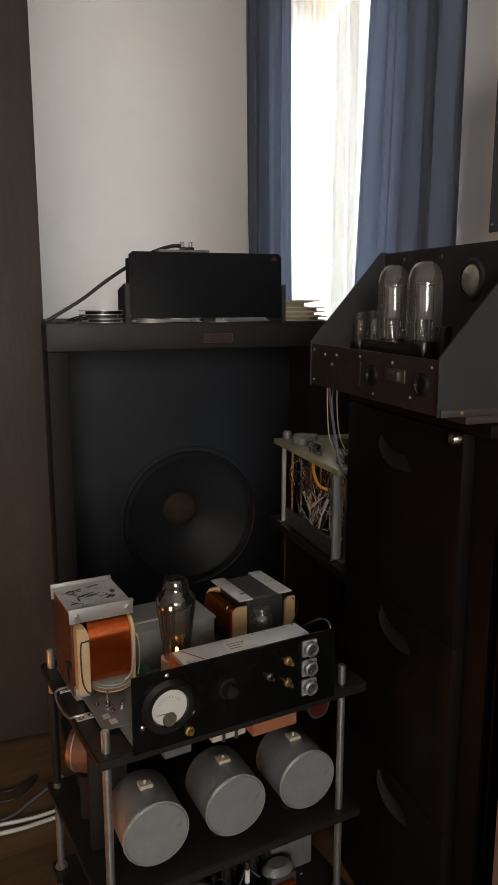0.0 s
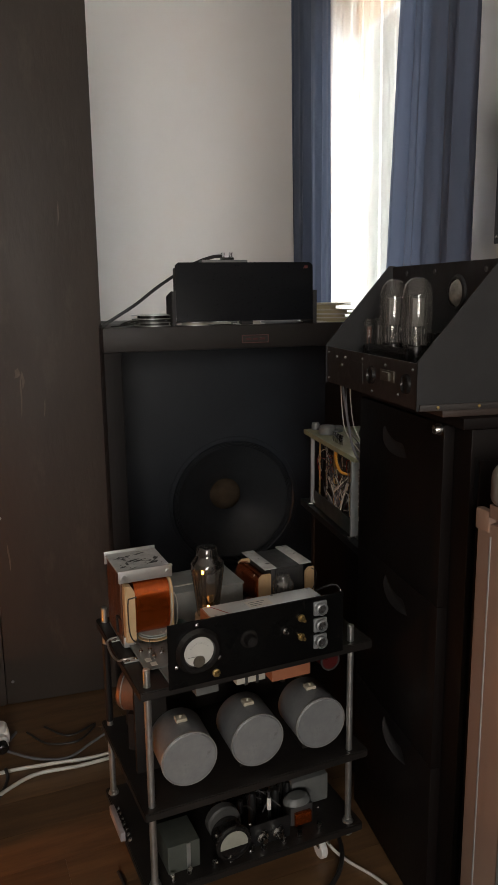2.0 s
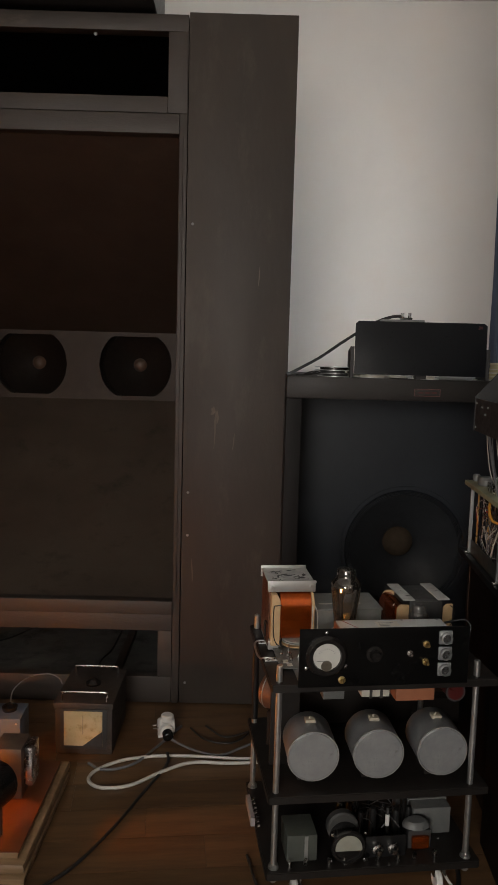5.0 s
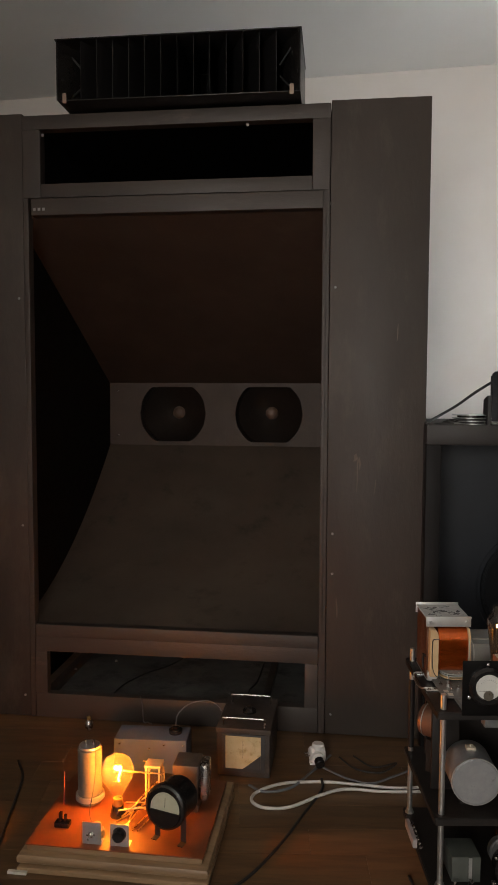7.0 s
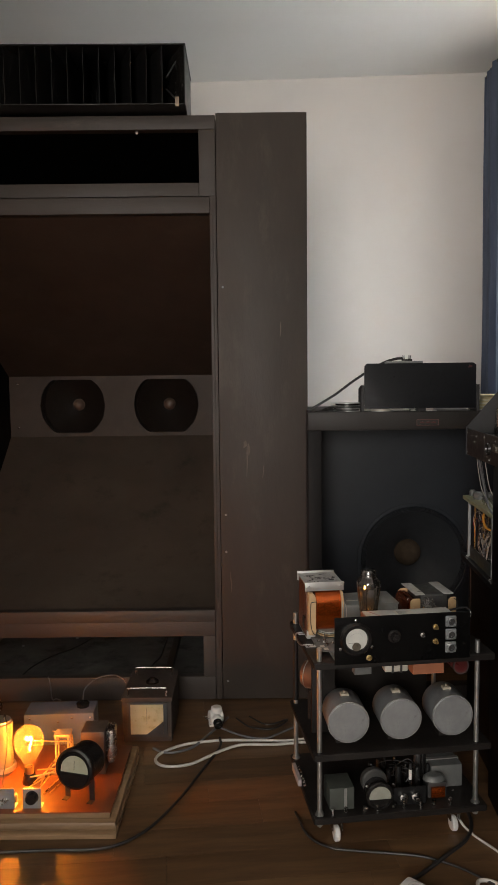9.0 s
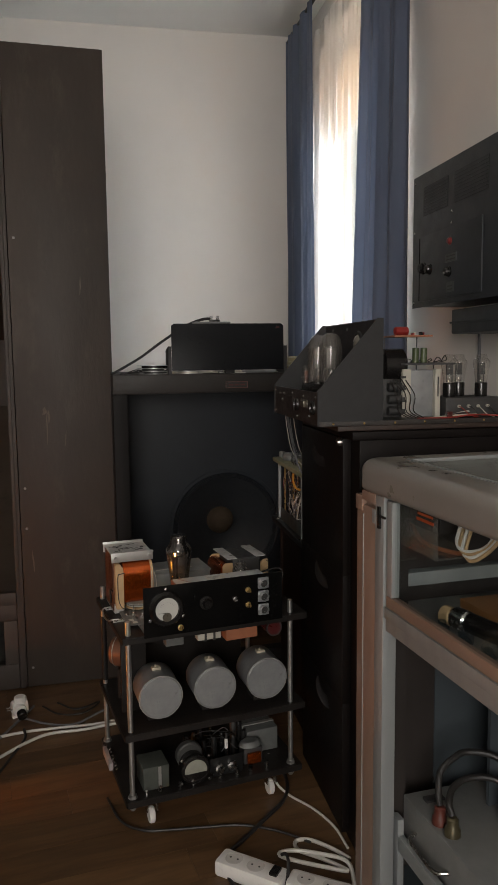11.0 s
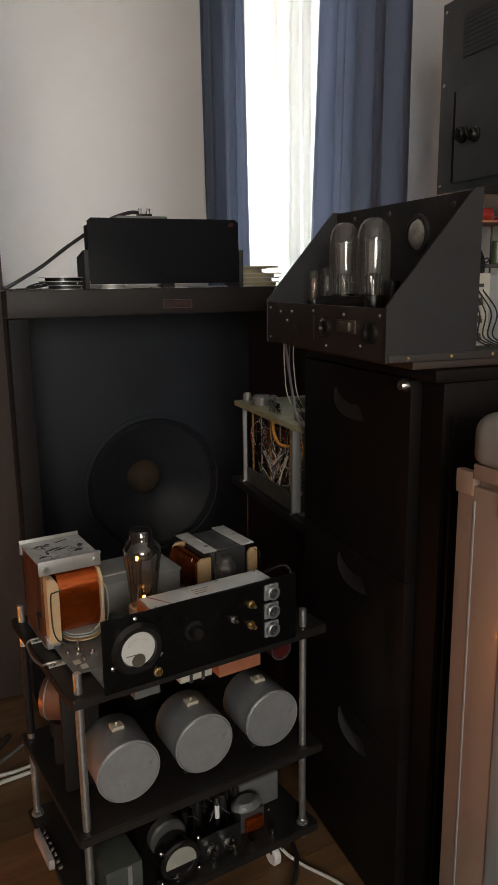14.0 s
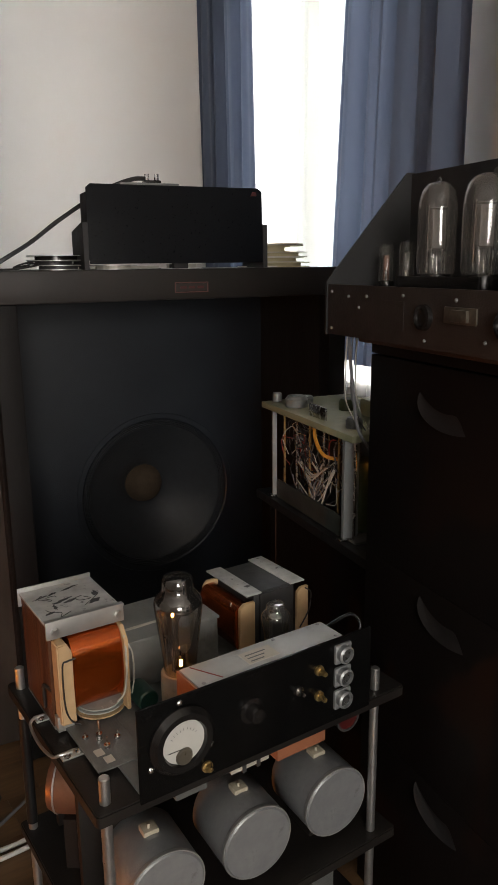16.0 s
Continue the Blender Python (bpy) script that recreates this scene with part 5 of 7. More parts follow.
part("strap", bx(0.018, -0.0015, -0.029, 0.024, 0.0315, -0.0005), DARK_CORE, sk)
part("strap", bx(0.042, -0.0015, -0.029, 0.048, 0.0315, -0.0005), DARK_CORE, sk)
single("grey_terminal", bx(0.119, 0.020, S1 - 0.047, 0.167, 0.050, S1 - 0.0185, 0.002), BOX_GREY, TR, "small grey terminal under the shelf", "terminal")
rr = thing("red_capacitor", TR @ pose(0.428, 0.030, S1 - 0.0440), "dark red round capacitor under the shelf corner", "capacitor")
part("body", lathe([(0, 0.0), (0.019, 0.0), (0.021, -0.002), (0.021, -0.05), (0, -0.05)], FACE, 32), DARK_RED, rr)
part("rim", lathe([(0.019, 0.001), (0.0225, 0.001), (0.0225, -0.004), (0.019, -0.004), (0.019, 0.001)], FACE, 32), DARK_CORE, rr)
cu = thing("spare_can", TR @ pose(0.040, 0.250, S2 + 0.128, 0, 0, -38), "dull coppery metal can lying crosswise at the side of the trolley", "capacitor")
part("body", lathe([(0, -0.012), (0.038, -0.012), (0.040, -0.008), (0.043, 0.0), (0.043, 0.055), (0, 0.055)], Matrix.Rotation(radians(90), 4, "Y"), 48), surface("coppery_metal", (0.17, 0.085, 0.052), (0.23, 0.12, 0.075), 0.4, 0.5, scale=30, fine=250, bump=0.12), cu)
part("rim", lathe([(0.042, -0.001), (0.0440, -0.001), (0.0440, 0.0015), (0.042, 0.0015), (0.042, -0.001)], Matrix.Rotation(radians(90), 4, "Y"), 48), ALU, cu)
part("saddle", bx(0.010, -0.03, -0.1275, 0.05, 0.03, -0.041), SHELF_BLACK, cu)

# bottom shelf: small power unit
pu = thing("power_unit", TR @ pose(0, 0, S3), "crowded open power unit with black meter and small transformers", "power unit")
part("grey_choke", bx(0.052, 0.030, 0.001, 0.122, 0.11, 0.064, 0.003), surface("green_grey_paint", (0.052, 0.058, 0.050), (0.075, 0.082, 0.070), 0.5, 0.1, scale=20, fine=200), pu, "grey-green choke")
part("choke_strap", bx(0.092, 0.027, 0.002, 0.100, 0.029, 0.063), ALU, pu)
mm = part("black_meter", lathe([(0, -0.07), (0.045, -0.07), (0.0455, -0.012), (0.052, -0.012), (0.053, 0.0), (0.049, 0.007), (0.042, 0.008), (0.041, 0.002), (0, 0.002)], Matrix.Translation((0.190, 0.012, 0.042)) @ FACE @ Matrix.Diagonal((0.76, 0.76, 0.6, 1)), 48), BAKELITE, pu, "black bakelite meter")
part("dial", prism([(0.031 * math.cos(radians(a)), 0.031 * math.sin(radians(a))) for a in range(-10, 191, 10)], 0.001, Matrix.Translation((0.190, 0.0092, 0.040))), surface("dim_dial", (0.24, 0.24, 0.20), (0.30, 0.30, 0.25), 0.4, scale=30), mm, "half-round grey dial")
part("grey_drum", lathe([(0, 0.0), (0.033, 0.0), (0.037, -0.004), (0.037, -0.020), (0, -0.020)], Matrix.Translation((0.188, 0.056, 0.058)) @ FACE, 40), surface("dull_drum_grey", (0.05, 0.05, 0.048), (0.075, 0.074, 0.07), 0.5, 0.2, scale=30), pu, "grey metal drum")
screws(pu, [(0.152, 0.0115, 0.010), (0.228, 0.0115, 0.010), (0.152, 0.0115, 0.074), (0.228, 0.0115, 0.074)], 0.004)
for x in (0.262, 0.298):
    part("knob", lathe([(0, 0.022), (0.006, 0.022), (0.0075, 0.012), (0.013, 0.010), (0.014, 0), (0, 0)], Matrix.Translation((x, 0.030, 0.024)) @ FACE, 24), CHROME, pu, "nickel terminal knob")
part("control_plate", bx(0.235, 0.029, 0.001, 0.330, 0.032, 0.052), BLACK_METAL, pu)
st = part("small_transformer", bx(0.343, 0.050, 0.002, 0.398, 0.092, 0.046, 0.002), DARK_CORE, pu)
part("winding", bx(0.350, 0.040, 0.006, 0.391, 0.0495, 0.036, 0.003), COPPER, st, "copper winding")
part("transformer_cap", lathe([(0, 0.015), (0.022, 0.014), (0.030, 0.008), (0.033, 0), (0, 0)], Matrix.Translation((0.368, 0.071, 0.0465)) @ Matrix.Diagonal((1, 0.7, 1, 1)), 28), BOX_GREY, pu)
part("grey_can", bx(0.372, 0.100, 0.001, 0.466, 0.20, 0.068, 0.003), BOX_GREY, pu, "grey metal can")
part("can_strap", bx(0.370, 0.135, 0.002, 0.468, 0.147, 0.0705), ALU, pu)
rnd = random.Random(4)
for k in range(16):
    x, y = rnd.uniform(0.20, 0.36), rnd.uniform(0.075, 0.20)
    h = rnd.uniform(0.05, 0.115)
    r = rnd.uniform(0.006, 0.011)
    part("small_part", lathe([(0, 0.001), (r, 0.001), (r, h * 0.9), (r * 0.7, h), (0, h)], Matrix.Translation((x, y, 0)), 14), rnd.choice([BAKELITE, BAKELITE, BLACK_MATT, BAKELITE, DARK_CORE, BLACK_METAL, BROWN_METAL]), pu)
part("ceramic_tube", rod((0.292, 0.055, 0.06), (0.292, 0.055, 0.088), 0.0048, 16, b=0.001), WHITE_PLASTIC, pu)
part("ceramic_top", rod((0.292, 0.055, 0.0885), (0.292, 0.055, 0.105), 0.0036, 12), DARK_CORE, pu)
part("ceramic_post", rod((0.292, 0.055, 0.001), (0.292, 0.055, 0.0595), 0.004, 10), CHROME, pu)
for k in range(9):
    x = 0.06 + 0.042 * k + rnd.uniform(-0.01, 0.01)
    part("terminal", rod((x, 0.012 + rnd.uniform(0, 0.01), 0.0005), (x, 0.014, 0.012 + rnd.uniform(0, 0.01)), 0.005, 12), CHROME, pu)
for k in range(12):
    a, b = (rnd.uniform(0.20, 0.34), rnd.uniform(0.06, 0.16), rnd.uniform(0.02, 0.08)), (rnd.uniform(0.20, 0.34), rnd.uniform(0.06, 0.16), rnd.uniform(0.02, 0.08))
    mid = ((a[0] + b[0]) / 2 + rnd.uniform(-.02, .02), (a[1] + b[1]) / 2, max(a[2], b[2]) + rnd.uniform(0.0, 0.012))
    part("wire", sweep([a, mid, b], 0.0014, 5), rnd.choice([GREY_CABLE, RUBBER, RUBBER, RUBBER]), pu)


# ---- tall black cabinet and what stands on it (room directions) ----
CU, CV0, CV1, CZ = 0.495, 1.045, 1.432, 1.058
cab = thing("black_cabinet", ROOM, "tall black lacquered cabinet with three scooped finger pulls", "cabinet")
GLOSS_BLACK = surface("black_lacquered_board", (0.0050, 0.0036, 0.0032), (0.0075, 0.0056, 0.0050), 0.42, scale=3, stretch=(1, 1, 0.3), fine=160, bump=0.05, rough_var=0.08, spec=0.13)
part("body", bx(CU + 0.022, CV0 - 0.055, 0.004, WALL_U - 0.08, CV1, CZ - 0.02, 0.003), GLOSS_BLACK, cab)
part("top_board", bx(CU + 0.004, CV0 - 0.058, CZ - 0.0195, WALL_U - 0.07, CV1 + 0.004, CZ, 0.003), GLOSS_BLACK, cab)


def drawer_front(z0, z1):
    """A plain drawer front; its finger pull is laid on as a crescent."""
    return bx(CU, CV0, z0, CU + 0.021, CV1 - 0.003, z1, 0.0012)


for z0, z1, zc, vc in ((0.70, CZ - 0.021, 0.985, 1.214), (0.372, 0.6992, 0.668, 1.192), (0.03, 0.3712, 0.345, 1.180)):
    fr = part("drawer_front", drawer_front(z0, z1), GLOSS_BLACK, cab)
    # the pull's lit lower edge, shaped as a raised crescent of lighter colour
    scoop = bmesh.new()
    rows = []
    for i in range(33):
        s = i / 32
        a = radians(178 + 108 * s)
        w = 0.036 * s ** 0.75 * math.sqrt(max(1 - s ** 9, 0.0)) + 0.0008
        row = []
        for j in range(11):
            t = j / 10
            rr = 1.0 - t * w / 0.05
            lift = 0.0100 * (1 - t) ** 2 * math.sin(math.pi * min(max(s, 0.01), 0.99)) ** 0.7
            row.append(scoop.verts.new((CU - 0.0005 - lift, vc - 0.084 * rr * math.cos(a) - 0.004, zc + 0.008 + 0.046 * rr * math.sin(a))))
        rows.append(row)
    for a, b in zip(rows, rows[1:]):
        for i in range(10):
            scoop.faces.new((a[i], a[i + 1], b[i + 1], b[i]))
    part("finger_pull", scoop, surface("lit_pull_edge", (0.009, 0.008, 0.008), (0.015, 0.0135, 0.0135), 0.38, scale=20, fine=100) if "lit_pull_edge" not in bpy.data.materials else bpy.data.materials["lit_pull_edge"], fr, "raised grey crescent for the lit lower edge of a finger pull")
part("lock", lathe([(0, 0.012), (0.008, 0.012), (0.011, 0.006), (0.011, 0), (0, 0)], axis_to((CU, CV0 + 0.014, 1.028), (CU - 0.1, CV0 + 0.014, 1.028)), 24), CHROME, cab, "round nickel lock")
# black strip laid on the side for the shade in its groove
part("groove_shade_strip", bx(CU + 0.03, CV0 - 0.0565, 0.02, CU + 0.036, CV0 - 0.0552, 0.99), SHADE_BLACK, cab)
part("side_panel", bx(CU + 0.036, CV0 - 0.062, 0.02, WALL_U - 0.09, CV0 - 0.0565, 0.985, 0.002), GLOSS_BLACK, cab)

low = thing("low_cabinet", ROOM, "low black cabinet beside the tall one", "cabinet")
part("body", bx(0.545, 1.440, 0.004, WALL_U - 0.08, 1.93, 0.640, 0.003), GLOSS_BLACK, low)
part("top_board", bx(0.520, 1.438, 0.6405, WALL_U - 0.07, 1.955, 0.660, 0.003), BLACK_METAL, low)
part("brass_edge", bx(0.5432, 1.896, 0.30, 0.5448, 1.8974, 0.635), surface("dull_brass_edge", (0.10, 0.055, 0.035), (0.15, 0.08, 0.05), 0.4, 0.6, scale=40), low, "thin dull brass edge strip")

# preamplifier with sloping cheeks
AU0, AU1, AV0, AV1, AZ = 0.420, 0.572, 0.998, 1.446, 1.073
pre = thing("valve_preamplifier", ROOM, "matt black valve preamplifier with sloping cheeks and a worn front strip", "amplifier")
part("front_strip", bx(AU0, AV0 + 0.004, AZ, AU0 + 0.004, AV1 - 0.004, AZ + 0.077, 0.001), BROWN_METAL, pre, "worn brown-black front strip")
part("deck", bx(AU0 + 0.0045, AV0 + 0.004, AZ + 0.055, AU1 - 0.003, AV1 - 0.004, AZ + 0.058), BLACK_METAL, pre)
part("floor_plate", bx(AU0 + 0.0045, AV0 + 0.004, AZ, AU1 + 0.30, AV1 - 0.004, AZ + 0.004), BLACK_METAL, pre)
cheek_line = [(AU0 - 0.002, AZ - 0.001), (AU1 + 0.004, AZ - 0.001), (AU1 + 0.004, 1.320), (AU1 - 0.010, 1.320), (AU0 - 0.002, AZ + 0.080)]
part("cheek", prism(cheek_line, 0.004, Matrix.Translation((0, AV0 - 0.0005, 0))), BLACK_MATT, pre, "sloping matt black cheek")
part("cheek", prism(cheek_line, 0.004, Matrix.Translation((0, AV1 - 0.0035, 0))), BLACK_MATT, pre, "sloping matt black cheek")
part("cheek_foot_trim", bx(AU0 + 0.002, AV0 - 0.004, AZ - 0.001, AU1 + 0.30, AV0 - 0.001, AZ + 0.010, 0.001), BROWN_METAL, pre)
part("back_panel", bx(AU1 - 0.002, AV0 + 0.004, AZ + 0.0045, AU1 + 0.002, AV1 - 0.004, 1.318), BLACK_MATT, pre)
part("plinth", bx(CU - 0.028, AV0 + 0.003, CZ + 0.001, WALL_U - 0.12, AV1 - 0.02, AZ - 0.0015, 0.003), wood("plinth_wood", (0.022, 0.012, 0.008), (0.036, 0.020, 0.013), 0.55, "X"), pre, "brown wooden plinth board")
screws(pre, [(AU0, AV0 + y, AZ + z) for y, z in ((0.02, 0.066), (0.075, 0.018), (0.13, 0.064), (0.19, 0.010), (0.24, 0.066), (0.33, 0.062), (0.38, 0.060), (0.43, 0.066), (0.43, 0.010), (0.35, 0.045))], 0.0025, (-1, 0, 0), BOX_GREY)
screws(pre, [(AU0 + 0.035 + 0.075 * k, AV0 - 0.004, AZ + 0.0045) for k in range(6)], 0.0028, (0, -1, 0), BRASS, 0.002, "small brass stud")
part("nameplate", bx(AU0 - 0.0012, 1.235, AZ + 0.018, AU0 - 0.0002, 1.300, AZ + 0.058), BROWN_METAL, pre, "faint brown nameplate")
part("slide_switch", join(bx(AU0 - 0.003, 1.088, AZ + 0.036, AU0 - 0.0002, 1.148, AZ + 0.056, 0.001), bx(AU0 - 0.008, 1.100, AZ + 0.039, AU0 - 0.003, 1.130, AZ + 0.053, 0.001)), surface("tarnished_brass", (0.07, 0.062, 0.050), (0.16, 0.14, 0.11), 0.4, 0.6, scale=60), pre, "tarnished slide switch")
for v in (1.190, 1.040):
    part("round_socket", lathe([(0, 0.003), (0.011, 0.003), (0.012, 0.007), (0.016, 0.006), (0.017, 0), (0, 0)], axis_to((AU0, v, AZ + 0.040), (AU0 - 0.1, v, AZ + 0.040)), 28), BAKELITE, pre, "round black socket")
part("back_meter", lathe([(0, 0.002), (0.0255, 0.002), (0.0265, 0.005), (0.031, 0.004), (0.034, 0.0), (0, 0)], axis_to((AU1 - 0.002, 1.155, 1.262), (AU1 - 0.1, 1.155, 1.262)), 40), BLACK_MATT, pre, "round black instrument")
part("instrument_dial", lathe([(0, 0.0125), (0.009, 0.0118), (0.017, 0.0092), (0.022, 0.0058), (0.0250, 0.0022)], axis_to((AU1 - 0.002, 1.155, 1.262), (AU1 - 0.1, 1.155, 1.262)), 32), surface("dulled_dial", (0.12, 0.12, 0.105), (0.25, 0.245, 0.215), 0.12, scale=55, wear=(0.02, 0.02, 0.018), wear_at=(0.66, 0.72), wear_scale=50, coat=0.6), pre)
part("valve_shroud", bx(0.470, 1.150, AZ + 0.0585, 0.474, 1.330, AZ + 0.090, 0.001), BAKELITE, pre, "low black strip before the valves")
part("electrolytic_can", rod((0.545, 1.19, AZ + 0.058), (0.545, 1.19, AZ + 0.115), 0.014, 24, b=0.002), BAKELITE, pre)
for v in (1.06, 1.245, 1.37):
    part("panel_rivet", lathe([(0, 0.003), (0.004, 0.002), (0.005, 0)], axis_to((AU1 - 0.002, v, 1.302), (AU1 - 0.1, v, 1.302)), 12), DARK_CORE, pre)
VB = ROOM @ pose(0, 0, AZ + 0.0585)
CLEAR_BRIGHT = glass("bright_clear_glass", (0.93, 0.92, 0.90), 0.05, 1.6, 0.045, 0.03)
COPPERY = surface("coppery_plate", (0.16, 0.075, 0.055), (0.24, 0.12, 0.09), 0.3, 0.6, scale=40)
PALE_PLATE = surface("grey_valve_plate", (0.15, 0.145, 0.135), (0.21, 0.205, 0.19), 0.48, 0.5, scale=40)
for u, v, r, h, b, bs, style, lb in ((0.500, 1.278, 0.0270, 0.158, 0.034, 0.021, "globe", "tall clear glass globe valve with black base"), (0.508, 1.190, 0.0285, 0.160, 0.034, 0.022, "globe", "tall clear glass globe valve with black base"),
                                    (0.502, 1.405, 0.0115, 0.078, 0.022, 0.0125, "tube", "small glass valve with copper sheen"), (0.505, 1.355, 0.0115, 0.082, 0.022, 0.0125, "tube", "small glass valve with copper sheen")):
    valve(VB @ pose(u, v, 0), lb, r, h, b, bs, style, None, False, "preamplifier valves", CLEAR_BRIGHT if style == "globe" else None, PALE_PLATE if style == "globe" or v < 1.38 else COPPERY)

# wiring from the preamplifier down to the unit on the low cabinet
single("cable", sweep([(0.450, 1.428, AZ - 0.001), (0.462, 1.438, 1.02), (0.478, 1.452, 0.96), (0.500, 1.470, 0.90), (0.545, 1.476, 0.84), (0.600, 1.478, 0.78), (0.660, 1.478, 0.70), (0.690, 1.478, 0.664)], 0.0030, 8), GREY_CABLE, ROOM, "grey cable hanging from the preamplifier behind the cabinet", "cable", "hanging cables")
for k, (u, r, mat) in enumerate(((0.444, 0.0012, PALE_W), (0.458, 0.0011, GREY_CABLE), (0.470, 0.0012, PALE_W))):
    single("cable", sweep([(u, 1.420 + 0.006 * k, AZ - 0.001), (u + 0.012, 1.444 + 0.006 * k, 1.02), (u + 0.034, 1.478 + 0.004 * k, 0.955), (u + 0.075, 1.510 + 0.008 * k, 0.905), (u + 0.100, 1.530 + 0.010 * k, 0.8815)], r, 6), mat, ROOM, "thin pale wire hanging from the preamplifier", "cable", "hanging cables")

# the open wired unit
un2 = thing("wired_chassis", ROOM @ pose(0.535, 1.515, 0.6605), "open electronic chassis with fibre top board and tangled wiring", "chassis")
WV, WUU, WH = 0.395, 0.20, 0.205
part("base_rail", bx(0.0, 0.060, 0.001, 0.004, WV - 0.038, 0.044, 0.001), surface("grey_green_chassis", (0.030, 0.034, 0.030), (0.045, 0.050, 0.044), 0.5, 0.2, scale=14), un2, "dull grey-green chassis rail")
part("base_plate", bx(0.0045, 0.02, 0.001, WUU, WV - 0.01, 0.005), BOX_GREY, un2)
part("rear_plate", bx(WUU - 0.003, 0.02, 0.0055, WUU, WV - 0.01, WH - 0.003), BOX_GREY, un2)
for u, v, w in ((0.0, 0.048, 0.010), (0.0, WV - 0.032, 0.008), (WUU - 0.02, 0.022, 0.02), (WUU - 0.02, WV - 0.04, 0.02)):
    part("corner_post", bx(u - 0.006, v, 0.0055, u + 0.026 if u < 0.01 and v < 0.1 else u + 0.004, v + w, WH - 0.0005, 0.001), FURN_ALU, un2, "light alloy corner post")
    part("post_foot", bx(u - 0.014, v - 0.004, 0.001, u + 0.012, v + w + 0.004, 0.0053, 0.001), CHROME, un2)
part("top_board", bx(-0.020, 0.0, WH, WUU + 0.01, WV, WH + 0.014, 0.003), PCB, un2, "yellow-green fibre top board")
rnd = random.Random(11)
for u, v, r, h, mt_ in ((0.010, 0.375, 0.011, 0.020, BOX_GREY), (0.02, 0.30, 0.024, 0.024, BOX_GREY), (0.06, 0.33, 0.016, 0.016, BOX_GREY), (0.02, 0.06, 0.016, 0.020, BOX_GREY), (0.10, 0.22, 0.018, 0.024, GREEN_CAP)):
    part("top_component", lathe([(0, 0.0), (r, 0.0), (r * 1.02, h * 0.7), (r * 0.8, h), (0, h)], Matrix.Translation((u, v, WH + 0.0145)), 20), mt_, un2)
part("pale_transformer", bx(0.09, 0.02, WH + 0.0145, 0.16, 0.16, WH + 0.052, 0.010), PCB, un2)
part("top_bracket", bx(0.0, 0.135, WH + 0.0145, 0.004, 0.205, WH + 0.040, 0.001), CHROME, un2)
for k in range(6):
    v = 0.04 + 0.06 * k
    part("spacer_rod", rod((0.012, v, 0.0055), (0.012, v, WH - 0.0005), 0.0028, 10), BRASS if k % 2 else CHROME, un2)
part("green_coil", rod((0.05, 0.085, 0.0055), (0.05, 0.085, 0.15), 0.026, 24, b=0.003), GREEN_CAP, un2, "green wound coil")
for k in range(90):
    mat = rnd.choice([PALE_W, RUBBER, RUBBER, BRASS, RED_W, GREY_CABLE, GREY_CABLE, DARK_CORE])
    v, z, q = rnd.uniform(0.08, 0.33), rnd.uniform(0.05, WH - 0.03), rnd.uniform(0.010, 0.042)
    a0, da, u0 = rnd.uniform(0, 6.28), rnd.uniform(0.7, 1.5) * rnd.choice([-1, 1]), rnd.uniform(0.004, 0.06)
    pts = []
    for s in range(4):
        a = a0 + da * s
        pts.append((max(u0 + rnd.uniform(-0.008, 0.008), 0.006), min(max(v + q * math.cos(a), 0.066), 0.35), min(max(z + q * math.sin(a), 0.010), WH - 0.006)))
    part("wire", sweep(pts, rnd.uniform(0.0008, 0.0015), 5, 5), mat, un2)
for k in range(14):
    c0, c1 = rnd.uniform(0.11, 0.17), rnd.uniform(0.20, 0.30)
    z0, z1, dip = rnd.uniform(0.08, 0.15), rnd.uniform(0.05, 0.12), rnd.uniform(0.015, 0.05)
    part("wire", sweep([(0.014, c0, z0), (rnd.uniform(0.003, 0.010), c0 + 0.02, z0 - dip), (rnd.uniform(0.003, 0.012), (c0 + c1) / 2, min(z0, z1) - dip * 0.6), (0.012, c1, z1)], rnd.uniform(0.0013, 0.0019), 6, 6), rnd.choice([PALE_W, PALE_W, GREY_CABLE]), un2, "pale stranded wire")
part("relay_strip", bx(0.05, 0.09, 0.006, 0.056, 0.34, 0.16, 0.002), DARK_CORE, un2)
part("yellow_lead", sweep([(0.01, 0.20, WH - 0.004), (-0.002, 0.17, WH - 0.03), (0.0, 0.14, WH - 0.055), (0.02, 0.11, WH - 0.06)], 0.0038, 8), ORANGE_W, un2, "thick yellow lead")
part("amber_lamp", rod((0.06, 0.045, 0.13), (0.06, 0.045, 0.16), 0.006, 16), glow("amber_lamp", (1.0, 0.35, 0.05), 0.8), un2, "small glowing amber lamp")

# gear on the tall cabinet behind the preamplifier
GZ = AZ
white = thing("shielded_transformer", ROOM @ pose(0.690, 1.12, GZ + 0.0005), "open bright aluminium box standing on the cabinet", "transformer")
part("box_back", bx(0.0, 0.02, 0.0, 0.080, 0.075, 0.122, 0.002), CAN_GREY, white, "grey metal panel")
part("box_flange", bx(-0.012, 0.008, 0.0, 0.010, 0.0195, 0.125, 0.001), PALE_W, white)
part("box_flange", bx(0.074, 0.004, 0.0, 0.088, 0.0195, 0.125, 0.001), PALE_W, white)
part("box_slot", bx(0.080, 0.0025, 0.055, 0.083, 0.0038, 0.105), INK, white)
for k in range(4):
    part("lug", bx(-0.018, 0.006, 0.012 + 0.030 * k, -0.004, 0.0115, 0.018 + 0.030 * k), DARK_CORE, white)
bm_ = thing("round_meter", ROOM @ pose(0.655, 1.12, GZ + 0.0005), "large black round meter seen from behind", "meter")
part("stand", bx(-0.02, 0.03, 0.0, 0.035, 0.08, 0.10, 0.002), DARK_CORE, bm_)
part("case", rod((-0.02, 0.055, 0.135), (0.04, 0.055, 0.135), 0.042, 32, b=0.004), BAKELITE, bm_)
